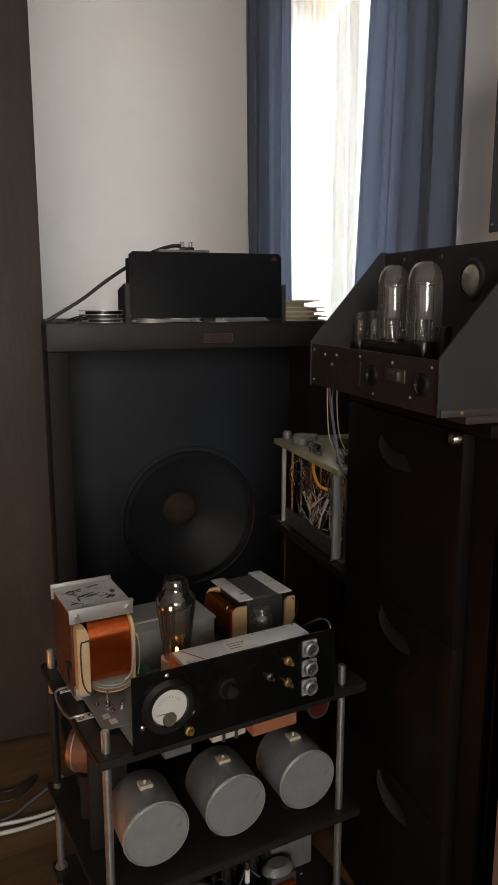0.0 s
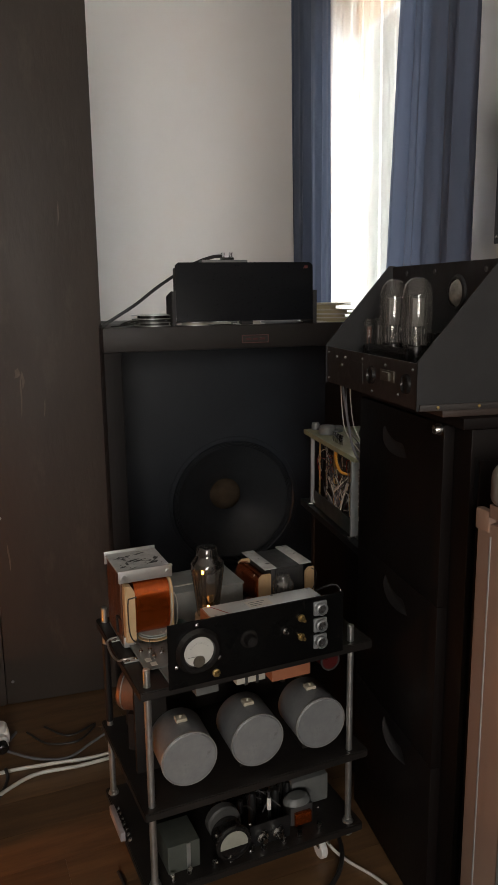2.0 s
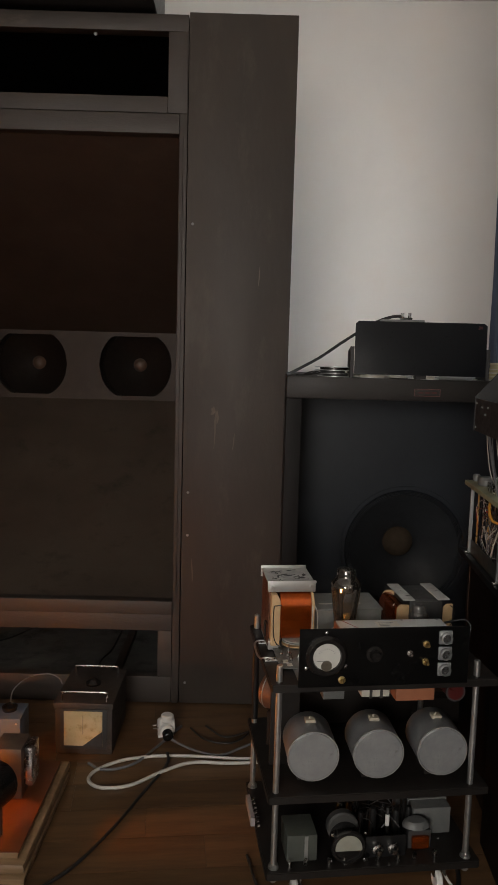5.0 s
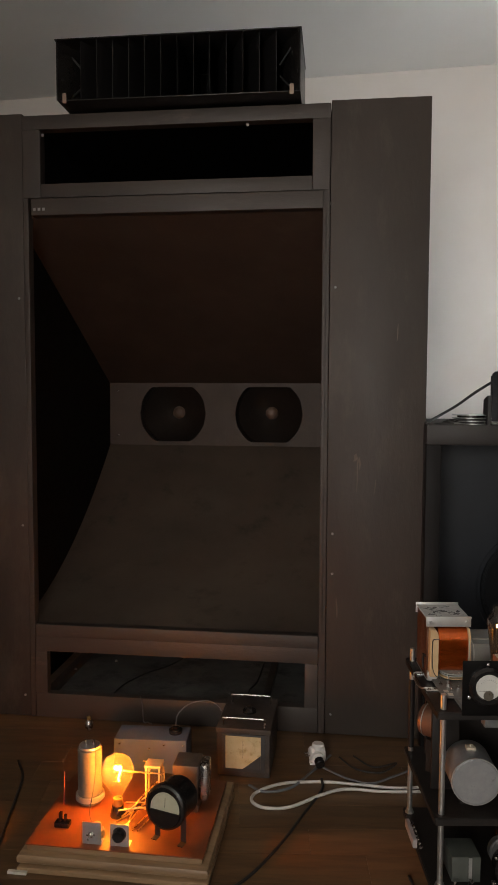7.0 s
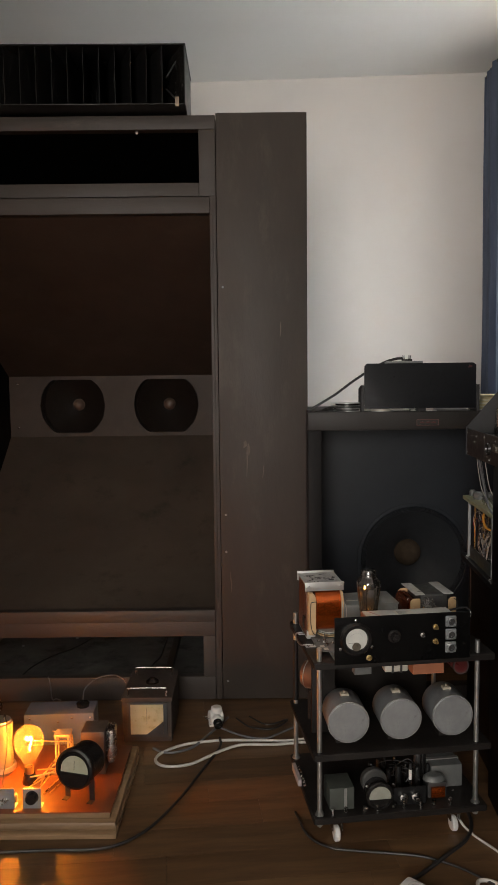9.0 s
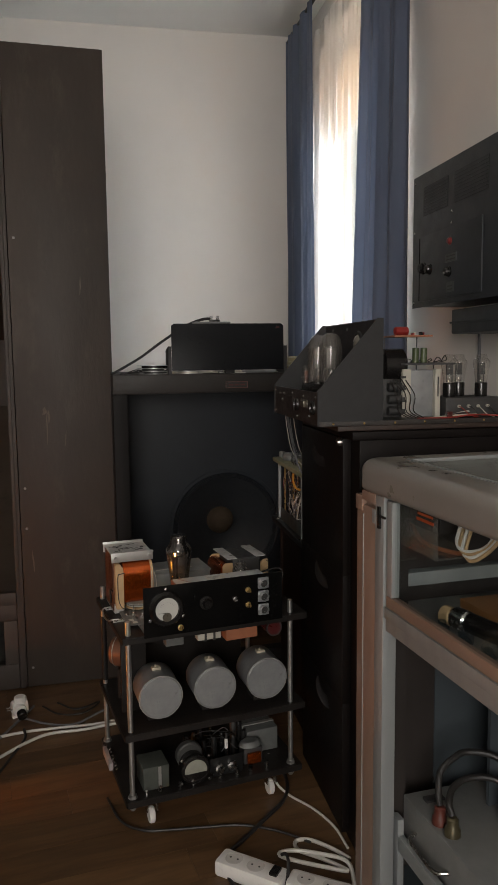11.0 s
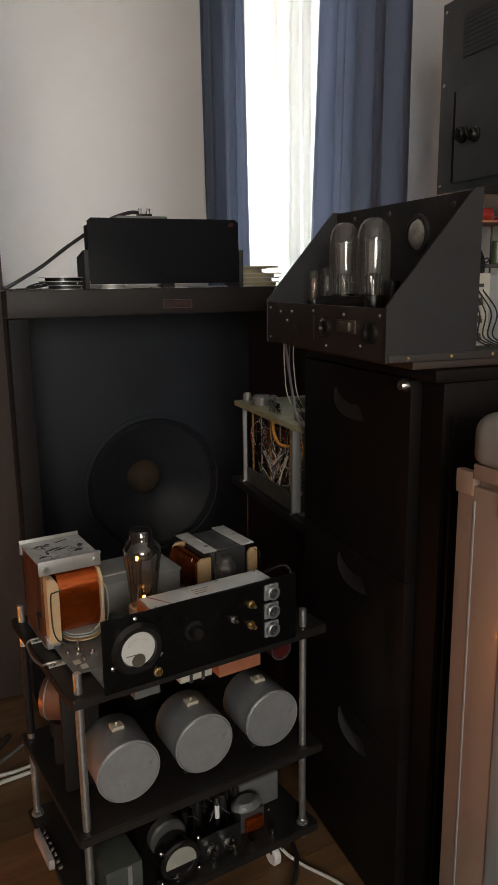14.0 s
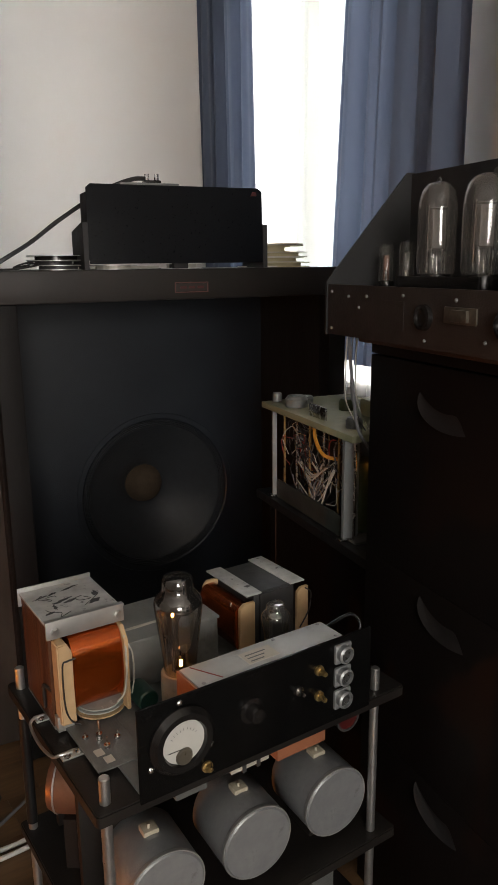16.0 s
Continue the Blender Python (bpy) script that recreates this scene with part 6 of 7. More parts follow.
for k in range(3):
    part("coil", rod((-0.012, 0.018, 0.02 + 0.03 * k), (0.03, 0.018, 0.02 + 0.03 * k), 0.011, 16), rnd.choice([DARK_CORE, BROWN_METAL, BOX_GREY]), bm_)
for k in range(5):
    part("wire", sweep([(-0.01 + 0.01 * k, 0.01, 0.10), (0.0 + 0.012 * k, -0.01, 0.06), (0.01 + 0.01 * k, 0.0, 0.02), (0.03 + 0.01 * k, -0.02, 0.003)], 0.0014, 6), rnd.choice([RUBBER, BROWN_METAL, RUBBER]), bm_)
bd = thing("circuit_board", ROOM @ pose(0.640, 1.09, GZ + 0.0005), "small raised circuit board with a red capacitor", "circuit board")
part("board", bx(0.0, 0.0, 0.205, 0.100, 0.09, 0.2085), TERRACOTTA, bd)
for u, v in ((0.006, 0.084), (0.094, 0.084)):
    part("pillar", rod((u, v, 0.0), (u, v, 0.2048), 0.0018, 8), DARK_CORE, bd)
part("red_capacitor", rod((0.012, 0.03, 0.2195), (0.046, 0.03, 0.2195), 0.0108, 20, b=0.002), RED, bd, "bright red capacitor")
for k in range(6):
    part("small_component", bx(0.055 + 0.007 * k, 0.02 + 0.01 * (k % 3), 0.209, 0.060 + 0.007 * k, 0.032 + 0.01 * (k % 3), 0.215 + 0.002 * (k % 2)), rnd.choice([CREAM, RED, PALE_W, BAKELITE]), bd)
low_bd = thing("component_tray", ROOM @ pose(0.655, 1.11, GZ + 0.0005), "dark component tray with two green capacitors", "circuit board")
part("tray", bx(0.02, 0.0, 0.135, 0.155, 0.12, 0.140), DARK_CORE, low_bd)
for u, v in ((0.024, 0.116), (0.150, 0.116)):
    part("pillar", rod((u, v, 0.0), (u, v, 0.1348), 0.002, 8), DARK_CORE, low_bd)
for u in (0.058, 0.080):
    part("green_capacitor", rod((u, 0.022, 0.1405), (u, 0.022, 0.178), 0.0085, 18, b=0.001), GREEN_CAP, low_bd, "olive green capacitor")
for k in range(6):
    part("wire", sweep([(0.03 + 0.020 * k, 0.03, 0.1415), (0.036 + 0.020 * k, 0.02, 0.150 + 0.004 * (k % 3)), (0.05 + 0.020 * k, 0.03 + 0.01 * (k % 2), 0.147), (0.056 + 0.016 * k, 0.05, 0.1415)], 0.0013, 6), rnd.choice([RUBBER, RUBBER, BROWN_METAL]), low_bd)
vc = thing("valve_chassis", ROOM @ pose(0.785, 1.105, GZ + 0.0005), "low dark chassis carrying shouldered valves", "chassis")
part("case", bx(0.0, 0.0, 0.0, 0.15, 0.11, 0.052, 0.003), DARK_CORE, vc)
for k in range(4):
    part("terminal", rod((0.034 + 0.026 * k, -0.007, 0.030), (0.034 + 0.026 * k, -0.0002, 0.030), 0.004, 10), PALE_W, vc)
    part("wire", sweep([(0.034 + 0.026 * k, -0.007, 0.030), (0.040 + 0.024 * k, -0.022, 0.022 + 0.004 * (k % 2)), (0.052 + 0.024 * k, -0.026, 0.010), (0.075 + 0.022 * k, -0.030, 0.003)], 0.0013, 6), (RED_W, RUBBER, PALE_W, RUBBER)[k], vc)
for u, v in ((0.812, 1.145), (0.852, 1.175), (0.898, 1.14)):
    valve(ROOM @ pose(u, v, GZ + 0.0530), "clear shouldered valve on the dark chassis", 0.022, 0.108, 0.035, 0.016, "st", None, False, "valves on the cabinet")
for k, (mat, lb) in enumerate(((RED_W, "thin red lead on the cabinet top"), (PALE_W, "pale lead on the cabinet top"), (RUBBER, "black lead on the cabinet top"), (PALE_W, "pale lead on the cabinet top"))):
    single("lead", sweep([(0.70 + 0.02 * k, 1.085, GZ + 0.004), (0.78 + 0.02 * k, 1.07 + 0.01 * k, GZ + 0.006 + 0.004 * k), (0.86, 1.08 + 0.012 * k, GZ + 0.01), (0.95, 1.06 + 0.02 * k, GZ + 0.004)], 0.0022, 6), mat, ROOM, lb, "lead", "leads on the cabinet")
single("red_fuse", bx(0.775, 1.075, GZ + 0.0005, 0.790, 1.088, GZ + 0.020, 0.002), DARK_RED, ROOM, "small dark red fuse holder", "fuse")

# control box on the wall
wp = thing("control_panel", ROOM, "dark grey steel control box on the wall with small door", "control panel")
PU, PV0, PV1, PZ0, PZ1 = 0.885, 0.78, 1.562, 1.375, 1.764
LABEL_GREY = surface("worn_label_grey", (0.050, 0.055, 0.055), (0.085, 0.090, 0.088), 0.5, 0.2, scale=60)
STEEL_DARK = surface("dark_grey_steel_paint", (0.024, 0.0275, 0.032), (0.031, 0.0350, 0.040), 0.5, scale=8, fine=300, bump=0.15)
part("case", bx(PU + 0.004, PV0 + 0.01, PZ0 + 0.004, WALL_U - 0.001, PV1 - 0.006, PZ1 - 0.004, 0.004), STEEL_DARK, wp)
part("front_plate", bx(PU, PV0, PZ0, PU + 0.0035, PV1, PZ1, 0.001), STEEL_DARK, wp)
for v0, v1 in ((1.325, 1.485), (1.10, 1.285)):
    part("vent_back", bx(PU - 0.0012, v0, 1.640, PU - 0.0002, v1, 1.722), BLACK_MATT, wp)
    for k in range(9):
        part("vent_slat", bx(PU - 0.0022, v0, 1.6415 + 0.009 * k, PU - 0.0014, v1, 1.6485 + 0.009 * k), STEEL_DARK, wp)
door = part("door", bx(PU - 0.005, 1.12, PZ0 + 0.016, PU - 0.0005, 1.498, 1.580, 0.0015), STEEL_DARK, wp)
# raised black strip for the shade in the gap beside the door
part("gap_shade_strip", bx(PU - 0.0040, 1.4985, PZ0 + 0.020, PU - 0.0002, 1.5065, 1.578), SHADE_BLACK, door)
part("red_button", lathe([(0, 0.009), (0.006, 0.0085), (0.008, 0.006), (0.008, 0.003), (0.011, 0.0025), (0.011, 0), (0, 0)], axis_to((PU - 0.005, 1.298, 1.542), (PU - 0.1, 1.298, 1.542)), 24), surface("dull_red_button", (0.13, 0.016, 0.015), (0.17, 0.022, 0.02), 0.4), door, "red push button")
for v, z, r in ((1.468, 1.487, 0.016), (1.425, 1.480, 0.014), (1.300, 1.460, 0.013)):
    part("knob", lathe([(0, 0.016), (r * 0.7, 0.0155), (r * 0.9, 0.012), (r * 0.95, 0.005), (r * 1.1, 0.003), (r * 1.1, 0), (0, 0)], axis_to((PU - 0.005, v, z), (PU - 0.1, v, z)), 24), BAKELITE, door, "black knob")
for z0, z1, v0, v1 in ((1.486, 1.508, 1.255, 1.325), (1.405, 1.432, 1.270, 1.315)):
    pl_ = part("label_plate", bx(PU - 0.0066, v0, z0, PU - 0.0052, v1, z1), LABEL_GREY, door, "small grey label plate")
    for k in range(2):
        part("writing", bx(PU - 0.0070, v0 + 0.006, z0 + 0.005 + 0.009 * k, PU - 0.0067, v1 - 0.008, z0 + 0.008 + 0.009 * k), INK, pl_)
screws(wp, [(PU, 1.548, 1.745), (PU, 1.548, 1.60), (PU, 1.55, 1.39), (PU, 1.300, 1.622), (PU, 1.300, 1.592)], 0.004, (-1, 0, 0), CHROME)
lb_ = thing("meter_box", ROOM, "dark steel box on the wall under the control panel", "box")
part("case", bx(0.93, 0.80, 1.292, WALL_U - 0.001, 1.385, 1.362, 0.006), STEEL_DARK, lb_)
part("lid_edge", bx(0.926, 0.80, 1.322, 0.9295, 1.387, 1.327), STEEL_DARK, lb_)
single("cable", sweep([(WALL_U - 0.012, 1.44, 1.3745), (WALL_U - 0.010, 1.443, 1.30), (WALL_U - 0.010, 1.44, 1.15), (WALL_U - 0.010, 1.438, 0.70)], 0.005), GREY_CABLE, ROOM, "grey cable on the wall below the control panel", "cable")


# ---- glass-fronted apparatus cabinet ----
FX, FY1, FY0 = 0.600, 0.825, -0.20
TURN_F = pose(0.6, 0.825, 0, 0, 0, -2.3) @ pose(-0.6, -0.825, 0)
vit = thing("glass_cabinet", TURN_F, "grey enamelled apparatus cabinet with glass door and rounded top", "cabinet")
FB = 1.02


def rounded_rim(x0, x1, y0, y1, z0, z1, r, b, wide):
    """A soft-edged frame with rounded corners round an open middle."""
    def outline(ins):
        rr, off = max(r - ins, 0.004), max(r, ins + 0.004)
        line = []
        for cx, cy, a0 in ((x1 - off, y1 - off, 0), (x0 + off, y1 - off, 90), (x0 + off, y0 + off, 180), (x1 - off, y0 + off, 270)):
            line += [(cx + rr * math.cos(radians(a0 + 10 * k)), cy + rr * math.sin(radians(a0 + 10 * k))) for k in range(10)]
        return line
    levels = [(z0, wide), (z0, 0.012)] + [(z0 + 0.012 * (1 - math.cos(radians(a))), 0.012 * (1 - math.sin(radians(a)))) for a in range(15, 91, 15)]
    levels += [(z1 - b * (1 - math.sin(radians(a))), b * (1 - math.cos(radians(a)))) for a in range(0, 91, 10)] + [(z1 + 0.001, wide - 0.006), (z1 - 0.001, wide)]
    bm = bmesh.new()
    rings = [[bm.verts.new((x, y, z)) for x, y in outline(ins)] for z, ins in levels]
    for p, q in zip(rings, rings[1:] + rings[:1]):
        for i in range(len(p)):
            j = (i + 1) % len(p)
            bm.faces.new((p[i], p[j], q[j], q[i]))
    bmesh.ops.recalc_face_normals(bm, faces=list(bm.faces))
    return bm


# rounded top as a rim round a sunken glass plate
TZ0, TZ1 = 0.948, 1.016
TX0, TX1, TY0, TY1 = 0.588, FB + 0.02, FY0 - 0.02, 0.808
part("top_rim", rounded_rim(TX0, TX1, TY0, TY1, TZ0, TZ1, 0.045, 0.028, 0.086), FURN_CAP, vit, "rounded grey enamel top rim")
part("glass_bead", bx(TX0 + 0.080, TY0 + 0.02, TZ1 - 0.006, TX0 + 0.088, TY1 - 0.080, TZ1 + 0.003, 0.002), FURN_ALU, vit)
part("glass_bead", bx(TX0 + 0.0885, TY1 - 0.090, TZ1 - 0.006, TX1 - 0.07, TY1 - 0.082, TZ1 + 0.0025, 0.002), FURN_ALU, vit)
tg = part("top_pane", bx(TX0 + 0.0886, TY0 + 0.02, TZ1 - 0.010, TX1 - 0.0865, TY1 - 0.0905, TZ1 - 0.006), THIN_PANE, vit)
tg.visible_shadow = False
# corner column
part("column", bx(FX + 0.012, FY1 - 0.090, 0.004, FX + 0.075, FY1, 0.925, 0.006), FURN_PAINT, vit, "pinkish brown enamel corner column")
part("column_edge", bx(FX, FY1 - 0.096, 0.004, FX + 0.0118, FY1 - 0.003, 0.915, 0.004), FURN_PAINT, vit)
part("column_bead", bx(FX - 0.0015, FY1 - 0.039, 0.01, FX + 0.0005, FY1 - 0.036, 0.895, 0.0005), FURN_ALU, vit)
part("corner_block", bx(FX - 0.004, FY1 - 0.100, 0.9255, FX + 0.075, FY1 - 0.035, TZ0 - 0.0005, 0.003), FURN_PAINT, vit)
part("corner_block", bx(FX - 0.003, FY1 - 0.0345, 0.9, FX + 0.011, FY1 - 0.001, 0.934, 0.003), FURN_PAINT, vit)
part("post", bx(FX - 0.002, FY1 - 0.136, 0.004, FX + 0.030, FY1 - 0.0965, TZ0 - 0.001, 0.003), FURN_ALU, vit, "aluminium post")
# dark sheet added for the shade on the column's inner side
part("column_shade_sheet", bx(FX + 0.0305, FY1 - 0.0958, 0.004, FX + 0.078, FY1 - 0.0905, 0.92), FURN_DARK, vit, "dark sheet standing in for shade behind the post")
part("latch", join(bx(FX - 0.008, FY1 - 0.126, 0.880, FX - 0.0025, FY1 - 0.118, 0.926, 0.001), bx(FX - 0.006, FY1 - 0.148, 0.904, FX - 0.0028, FY1 - 0.1265, 0.909, 0.0005)), BAKELITE, vit, "small black latch")
part("hinge", bx(FX - 0.004, FY1 - 0.100, 0.885, FX - 0.0022, FY1 - 0.086, 0.915, 0.0005), FURN_ALU, vit)
# glass door
DY1, DY0 = FY1 - 0.146, FY0 + 0.05
door2 = part("door", bx(FX, DY1 - 0.024, 0.745, FX + 0.018, DY1, TZ0 - 0.006, 0.002), FURN_ALU, vit, "aluminium framed glass door")
part("door_rail", bx(FX, DY0, 0.7205, FX + 0.018, DY1, 0.7445, 0.002), FURN_PAINT, door2)
part("door_stile", bx(FX, DY0, 0.745, FX + 0.018, DY0 + 0.02, TZ0 - 0.006, 0.002), FURN_ALU, door2)
pn = part("pane", bx(FX + 0.007, DY0 + 0.0205, 0.745, FX + 0.011, DY1 - 0.0205, TZ0 - 0.006), THIN_PANE, door2)
pn.visible_shadow = False
part("cross_rail", bx(FX + 0.001, FY0, 0.668, FX + 0.045, DY1 + 0.004, 0.7195, 0.003), FURN_ALU, vit, "aluminium cross rail")
part("cross_rail_face", bx(FX - 0.003, FY0, 0.6965, FX + 0.0005, DY1 + 0.003, 0.7195, 0.001), FURN_ALU, vit)
part("side_lining", bx(FX + 0.185, FY1 - 0.0335, 0.043, FB - 0.0125, FY1 - 0.0303, 0.6715), FURN_IN, vit, "blue-grey lining sheet")
part("far_side", bx(FX + 0.0755, FY1 - 0.030, 0.004, FB, FY1 - 0.010, TZ0 - 0.002), FURN_DARK, vit, "dark brown lined side")
part("back", bx(FB - 0.012, FY0, 0.004, FB, FY1 - 0.0305, TZ0 - 0.002), FURN_IN, vit, "blue-grey lined back")
part("near_side", bx(FX + 0.02, FY0, 0.004, FB - 0.0125, FY0 + 0.015, TZ0 - 0.002), FURN_IN, vit)
part("shelf", bx(FX + 0.0455, FY0 + 0.0155, 0.672, FB - 0.0125, FY1 - 0.0305, 0.684), surface("grey_shelf", (0.16, 0.16, 0.155), (0.20, 0.20, 0.19), 0.4, scale=8, fine=200), vit)
part("shelf_back_rail", bx(FX + 0.080, FY1 - 0.062, 0.728, FB - 0.013, FY1 - 0.031, 0.758, 0.002), FURN_ALU, vit)
part("floor_plate", bx(FX + 0.03, FY0 + 0.0155, 0.030, FB - 0.0125, FY1 - 0.0305, 0.042), FURN_IN, vit)
part("inner_divider", bx(FB - 0.20, FY1 - 0.20, 0.0425, FB - 0.0125, FY1 - 0.19, 0.6715), FURN_IN, vit)
# apparatus inside
gau = thing("clear_gauge_box", TURN_F @ pose(0.655, 0.780, 0.0), "clear plastic box with orange label hanging under the top", "instrument")
part("case", join(bx(0.0, 0.0, 0.842, 0.10, 0.004, TZ0 - 0.002), bx(0.0, -0.20, 0.842, 0.004, 0.0, TZ0 - 0.002), bx(0.0, -0.20, 0.838, 0.10, 0.004, 0.8418)), glass("clear_plastic", (0.80, 0.76, 0.70), 0.08, 1.45, 0.10), gau, "clear plastic case")
part("orange_label", join(bx(-0.0012, -0.190, 0.905, -0.0003, -0.125, 0.911), bx(-0.0012, -0.186, 0.917, -0.0003, -0.129, 0.922)), surface("orange_print", (0.62, 0.10, 0.03), (0.70, 0.13, 0.04), 0.5), gau, "orange label strip")
part("brown_core", bx(0.03, -0.16, 0.875, 0.07, -0.04, 0.915, 0.008), BROWN_METAL, gau)
for k in range(5):
    part("stud", rod((0.02, -0.03 - 0.03 * k, 0.9155), (0.02, -0.03 - 0.03 * k, 0.935), 0.005, 10), CHROME, gau)
for k in range(4):
    part("ceramic_loop", sweep([(0.05, -0.205 - 0.012 * k, 0.905), (0.03, -0.225 - 0.010 * k, 0.878 - 0.004 * k), (0.03, -0.255 - 0.008 * k, 0.868 - 0.004 * k), (0.05, -0.285 - 0.006 * k, 0.880), (0.06, -0.305 - 0.006 * k, 0.912), (0.06, -0.305 - 0.006 * k, TZ0 - 0.004)], 0.0038, 8), CREAM if k % 2 else WHITE_PLASTIC, gau, "white beaded lead")
part("brown_lead", sweep([(0.04, -0.03, 0.874), (0.03, -0.10, 0.850), (0.05, -0.18, 0.846), (0.06, -0.24, 0.860), (0.07, -0.30, 0.90)], 0.0045, 8), TERRACOTTA, gau)
rnd = random.Random(21)
tbv = thing("power_tube", TURN_F @ pose(0.712, 0.60, 0.6845), "dark power tube lying on the shelf with cream socket", "valve")
part("body", rod((0.02, -0.02, 0.022), (0.05, -0.17, 0.022), 0.020, 28, b=0.004), BAKELITE, tbv)
part("collar", rod((0.011, 0.018, 0.022), (0.02, -0.02, 0.022), 0.0215, 28, b=0.004), CHROME, tbv)
part("socket", rod((0.004, 0.050, 0.0195), (0.011, 0.018, 0.0195), 0.019, 24, b=0.005), CREAM, tbv, "cream ceramic socket")
for k in range(6):
    single("glass_bottle", lathe([(0, 0), (0.014, 0), (0.015, 0.004), (0.015, 0.022), (0.008, 0.030), (0.008, 0.036), (0, 0.036)], None, 20), glass("bottle_glass", (0.82, 0.88, 0.92), 0.03, 1.6) if "bottle_glass" not in bpy.data.materials else bpy.data.materials["bottle_glass"], TURN_F @ pose(0.668 + 0.03 * (k % 2), 0.575 - 0.038 * k, 0.6845), "small glass insulator on the shelf", "insulator", "insulators on the shelf")
single("wooden_board", bx(0.80, 0.10, 0.6845, 0.95, 0.72, 0.705, 0.002), surface("orange_board", (0.36, 0.16, 0.05), (0.44, 0.20, 0.07), 0.5, scale=10), TURN_F, "orange-brown board lying on the shelf", "board")
# instrument on the low drawer frame
drw = thing("drawer_frame", TURN_F, "pale metal drawer frame with wooden runner in the cabinet", "drawer")
part("side", bx(0.640, 0.690, 0.0425, 0.655, 0.720, 0.235, 0.002), FURN_ALU, drw)
part("runner", bx(0.640, 0.05, 0.165, 0.655, 0.6895, 0.200, 0.002), FURN_ALU, drw)
part("wood_runner", bx(0.6555, 0.05, 0.150, 0.675, 0.6895, 0.1680, 0.002), wood("runner_wood", (0.30, 0.19, 0.09), (0.42, 0.28, 0.14), 0.5, "Y"), drw)
part("drawer_bottom", bx(0.6755, 0.05, 0.150, 0.98, 0.72, 0.168), FURN_ALU, drw)
part("drawer_leg", bx(0.95, 0.05, 0.0425, 0.98, 0.72, 0.1495), FURN_ALU, drw)
part("drawer_leg", bx(0.6755, 0.05, 0.0425, 0.69, 0.10, 0.1495), FURN_ALU, drw)
ins_ = thing("grey_instrument", TURN_F @ pose(0.668, 0.720, 0.1685), "grey metal instrument with red and tarnished brass terminals", "instrument")
part("case", bx(0.0, -0.32, 0.0, 0.24, 0.0, 0.105, 0.004), surface("pale_instrument_grey", (0.15, 0.153, 0.15), (0.20, 0.204, 0.198), 0.5, scale=10, fine=200, bump=0.1, wear=(0.18, 0.18, 0.17), wear_at=(0.62, 0.8)), ins_)
part("front_bail", sweep([(-0.001, -0.06, 0.05), (-0.022, -0.07, 0.048), (-0.024, -0.10, 0.046), (-0.024, -0.17, 0.046), (-0.001, -0.19, 0.05)], 0.004, 8), CHROME, ins_, "bent nickel handle")
part("top_lever", bx(0.03, -0.05, 0.1055, 0.075, -0.03, 0.112, 0.002), DARK_CORE, ins_)
part("top_lever", bx(0.04, -0.09, 0.1055, 0.065, -0.075, 0.110, 0.002), DARK_CORE, ins_)
for (u, v), mat, nm in (((0.022, -0.116), surface("dark_red_terminal", (0.07, 0.018, 0.013), (0.10, 0.026, 0.018), 0.4), "red terminal"), ((0.026, -0.157), surface("dark_brass_plug", (0.07, 0.06, 0.035), (0.11, 0.095, 0.055), 0.35, 0.5), "tarnished terminal")):
    part("terminal", lathe([(0, 0), (0.017, 0), (0.016, 0.014), (0.012, 0.020), (0.012, 0.034), (0.008, 0.038), (0, 0.038)], Matrix.Translation((u, v, 0.1055)), 20), mat, ins_, nm)
single("cable", sweep([(0.689, 0.604, 0.3135), (0.690, 0.612, 0.337), (0.704, 0.628, 0.370), (0.735, 0.632, 0.392), (0.772, 0.633, 0.400), (0.830, 0.600, 0.390), (0.880, 0.530, 0.330), (0.895, 0.460, 0.2815)], 0.0070, 10), RUBBER, TURN_F, "thick black test cable plugged into the instrument", "cable", "test cables")
single("cable", sweep([(0.693, 0.563, 0.3135), (0.694, 0.578, 0.334), (0.716, 0.597, 0.352), (0.756, 0.602, 0.362), (0.810, 0.580, 0.358), (0.855, 0.520, 0.320), (0.870, 0.460, 0.2815)], 0.0070, 10), RUBBER, TURN_F, "thick black test cable with brass plug on the instrument", "cable", "test cables")
single("ceramic_capacitor", rod((0.83, 0.42, 0.274), (0.83, 0.42, 0.345), 0.016, 20, b=0.002), WHITE_PLASTIC, TURN_F, "white ceramic capacitor on the instrument", "capacitor")
single("copper_piece", bx(0.80, 0.50, 0.274, 0.84, 0.56, 0.345, 0.003), CREAM, TURN_F, "orange-tinted block on the instrument", "block")

# ---- on the floor before the horn ----
BR = pose(-0.945, 1.288, 0, 0, 0, -4.8)
BW, BD2 = 0.528, 0.482
brd = thing("oak_stand", BR, "moulded oak base board of the lamp amplifier on the floor", "stand")


def moulded(profile, w, d):
    """A rectangular base whose outline steps in by the profile of (inset, height)."""
    bm = bmesh.new()
    rings = [[bm.verts.new(p) for p in ((i, i, z), (w - i, i, z), (w - i, d - i, z), (i, d - i, z))] for i, z in profile]
    for a, b in zip(rings, rings[1:]):
        for k in range(4):
            bm.faces.new((a[k], a[(k + 1) % 4], b[(k + 1) % 4], b[k]))
    bm.faces.new(rings[0][::-1])
    bm.faces.new(rings[-1])
    bmesh.ops.recalc_face_normals(bm, faces=list(bm.faces))
    return bm


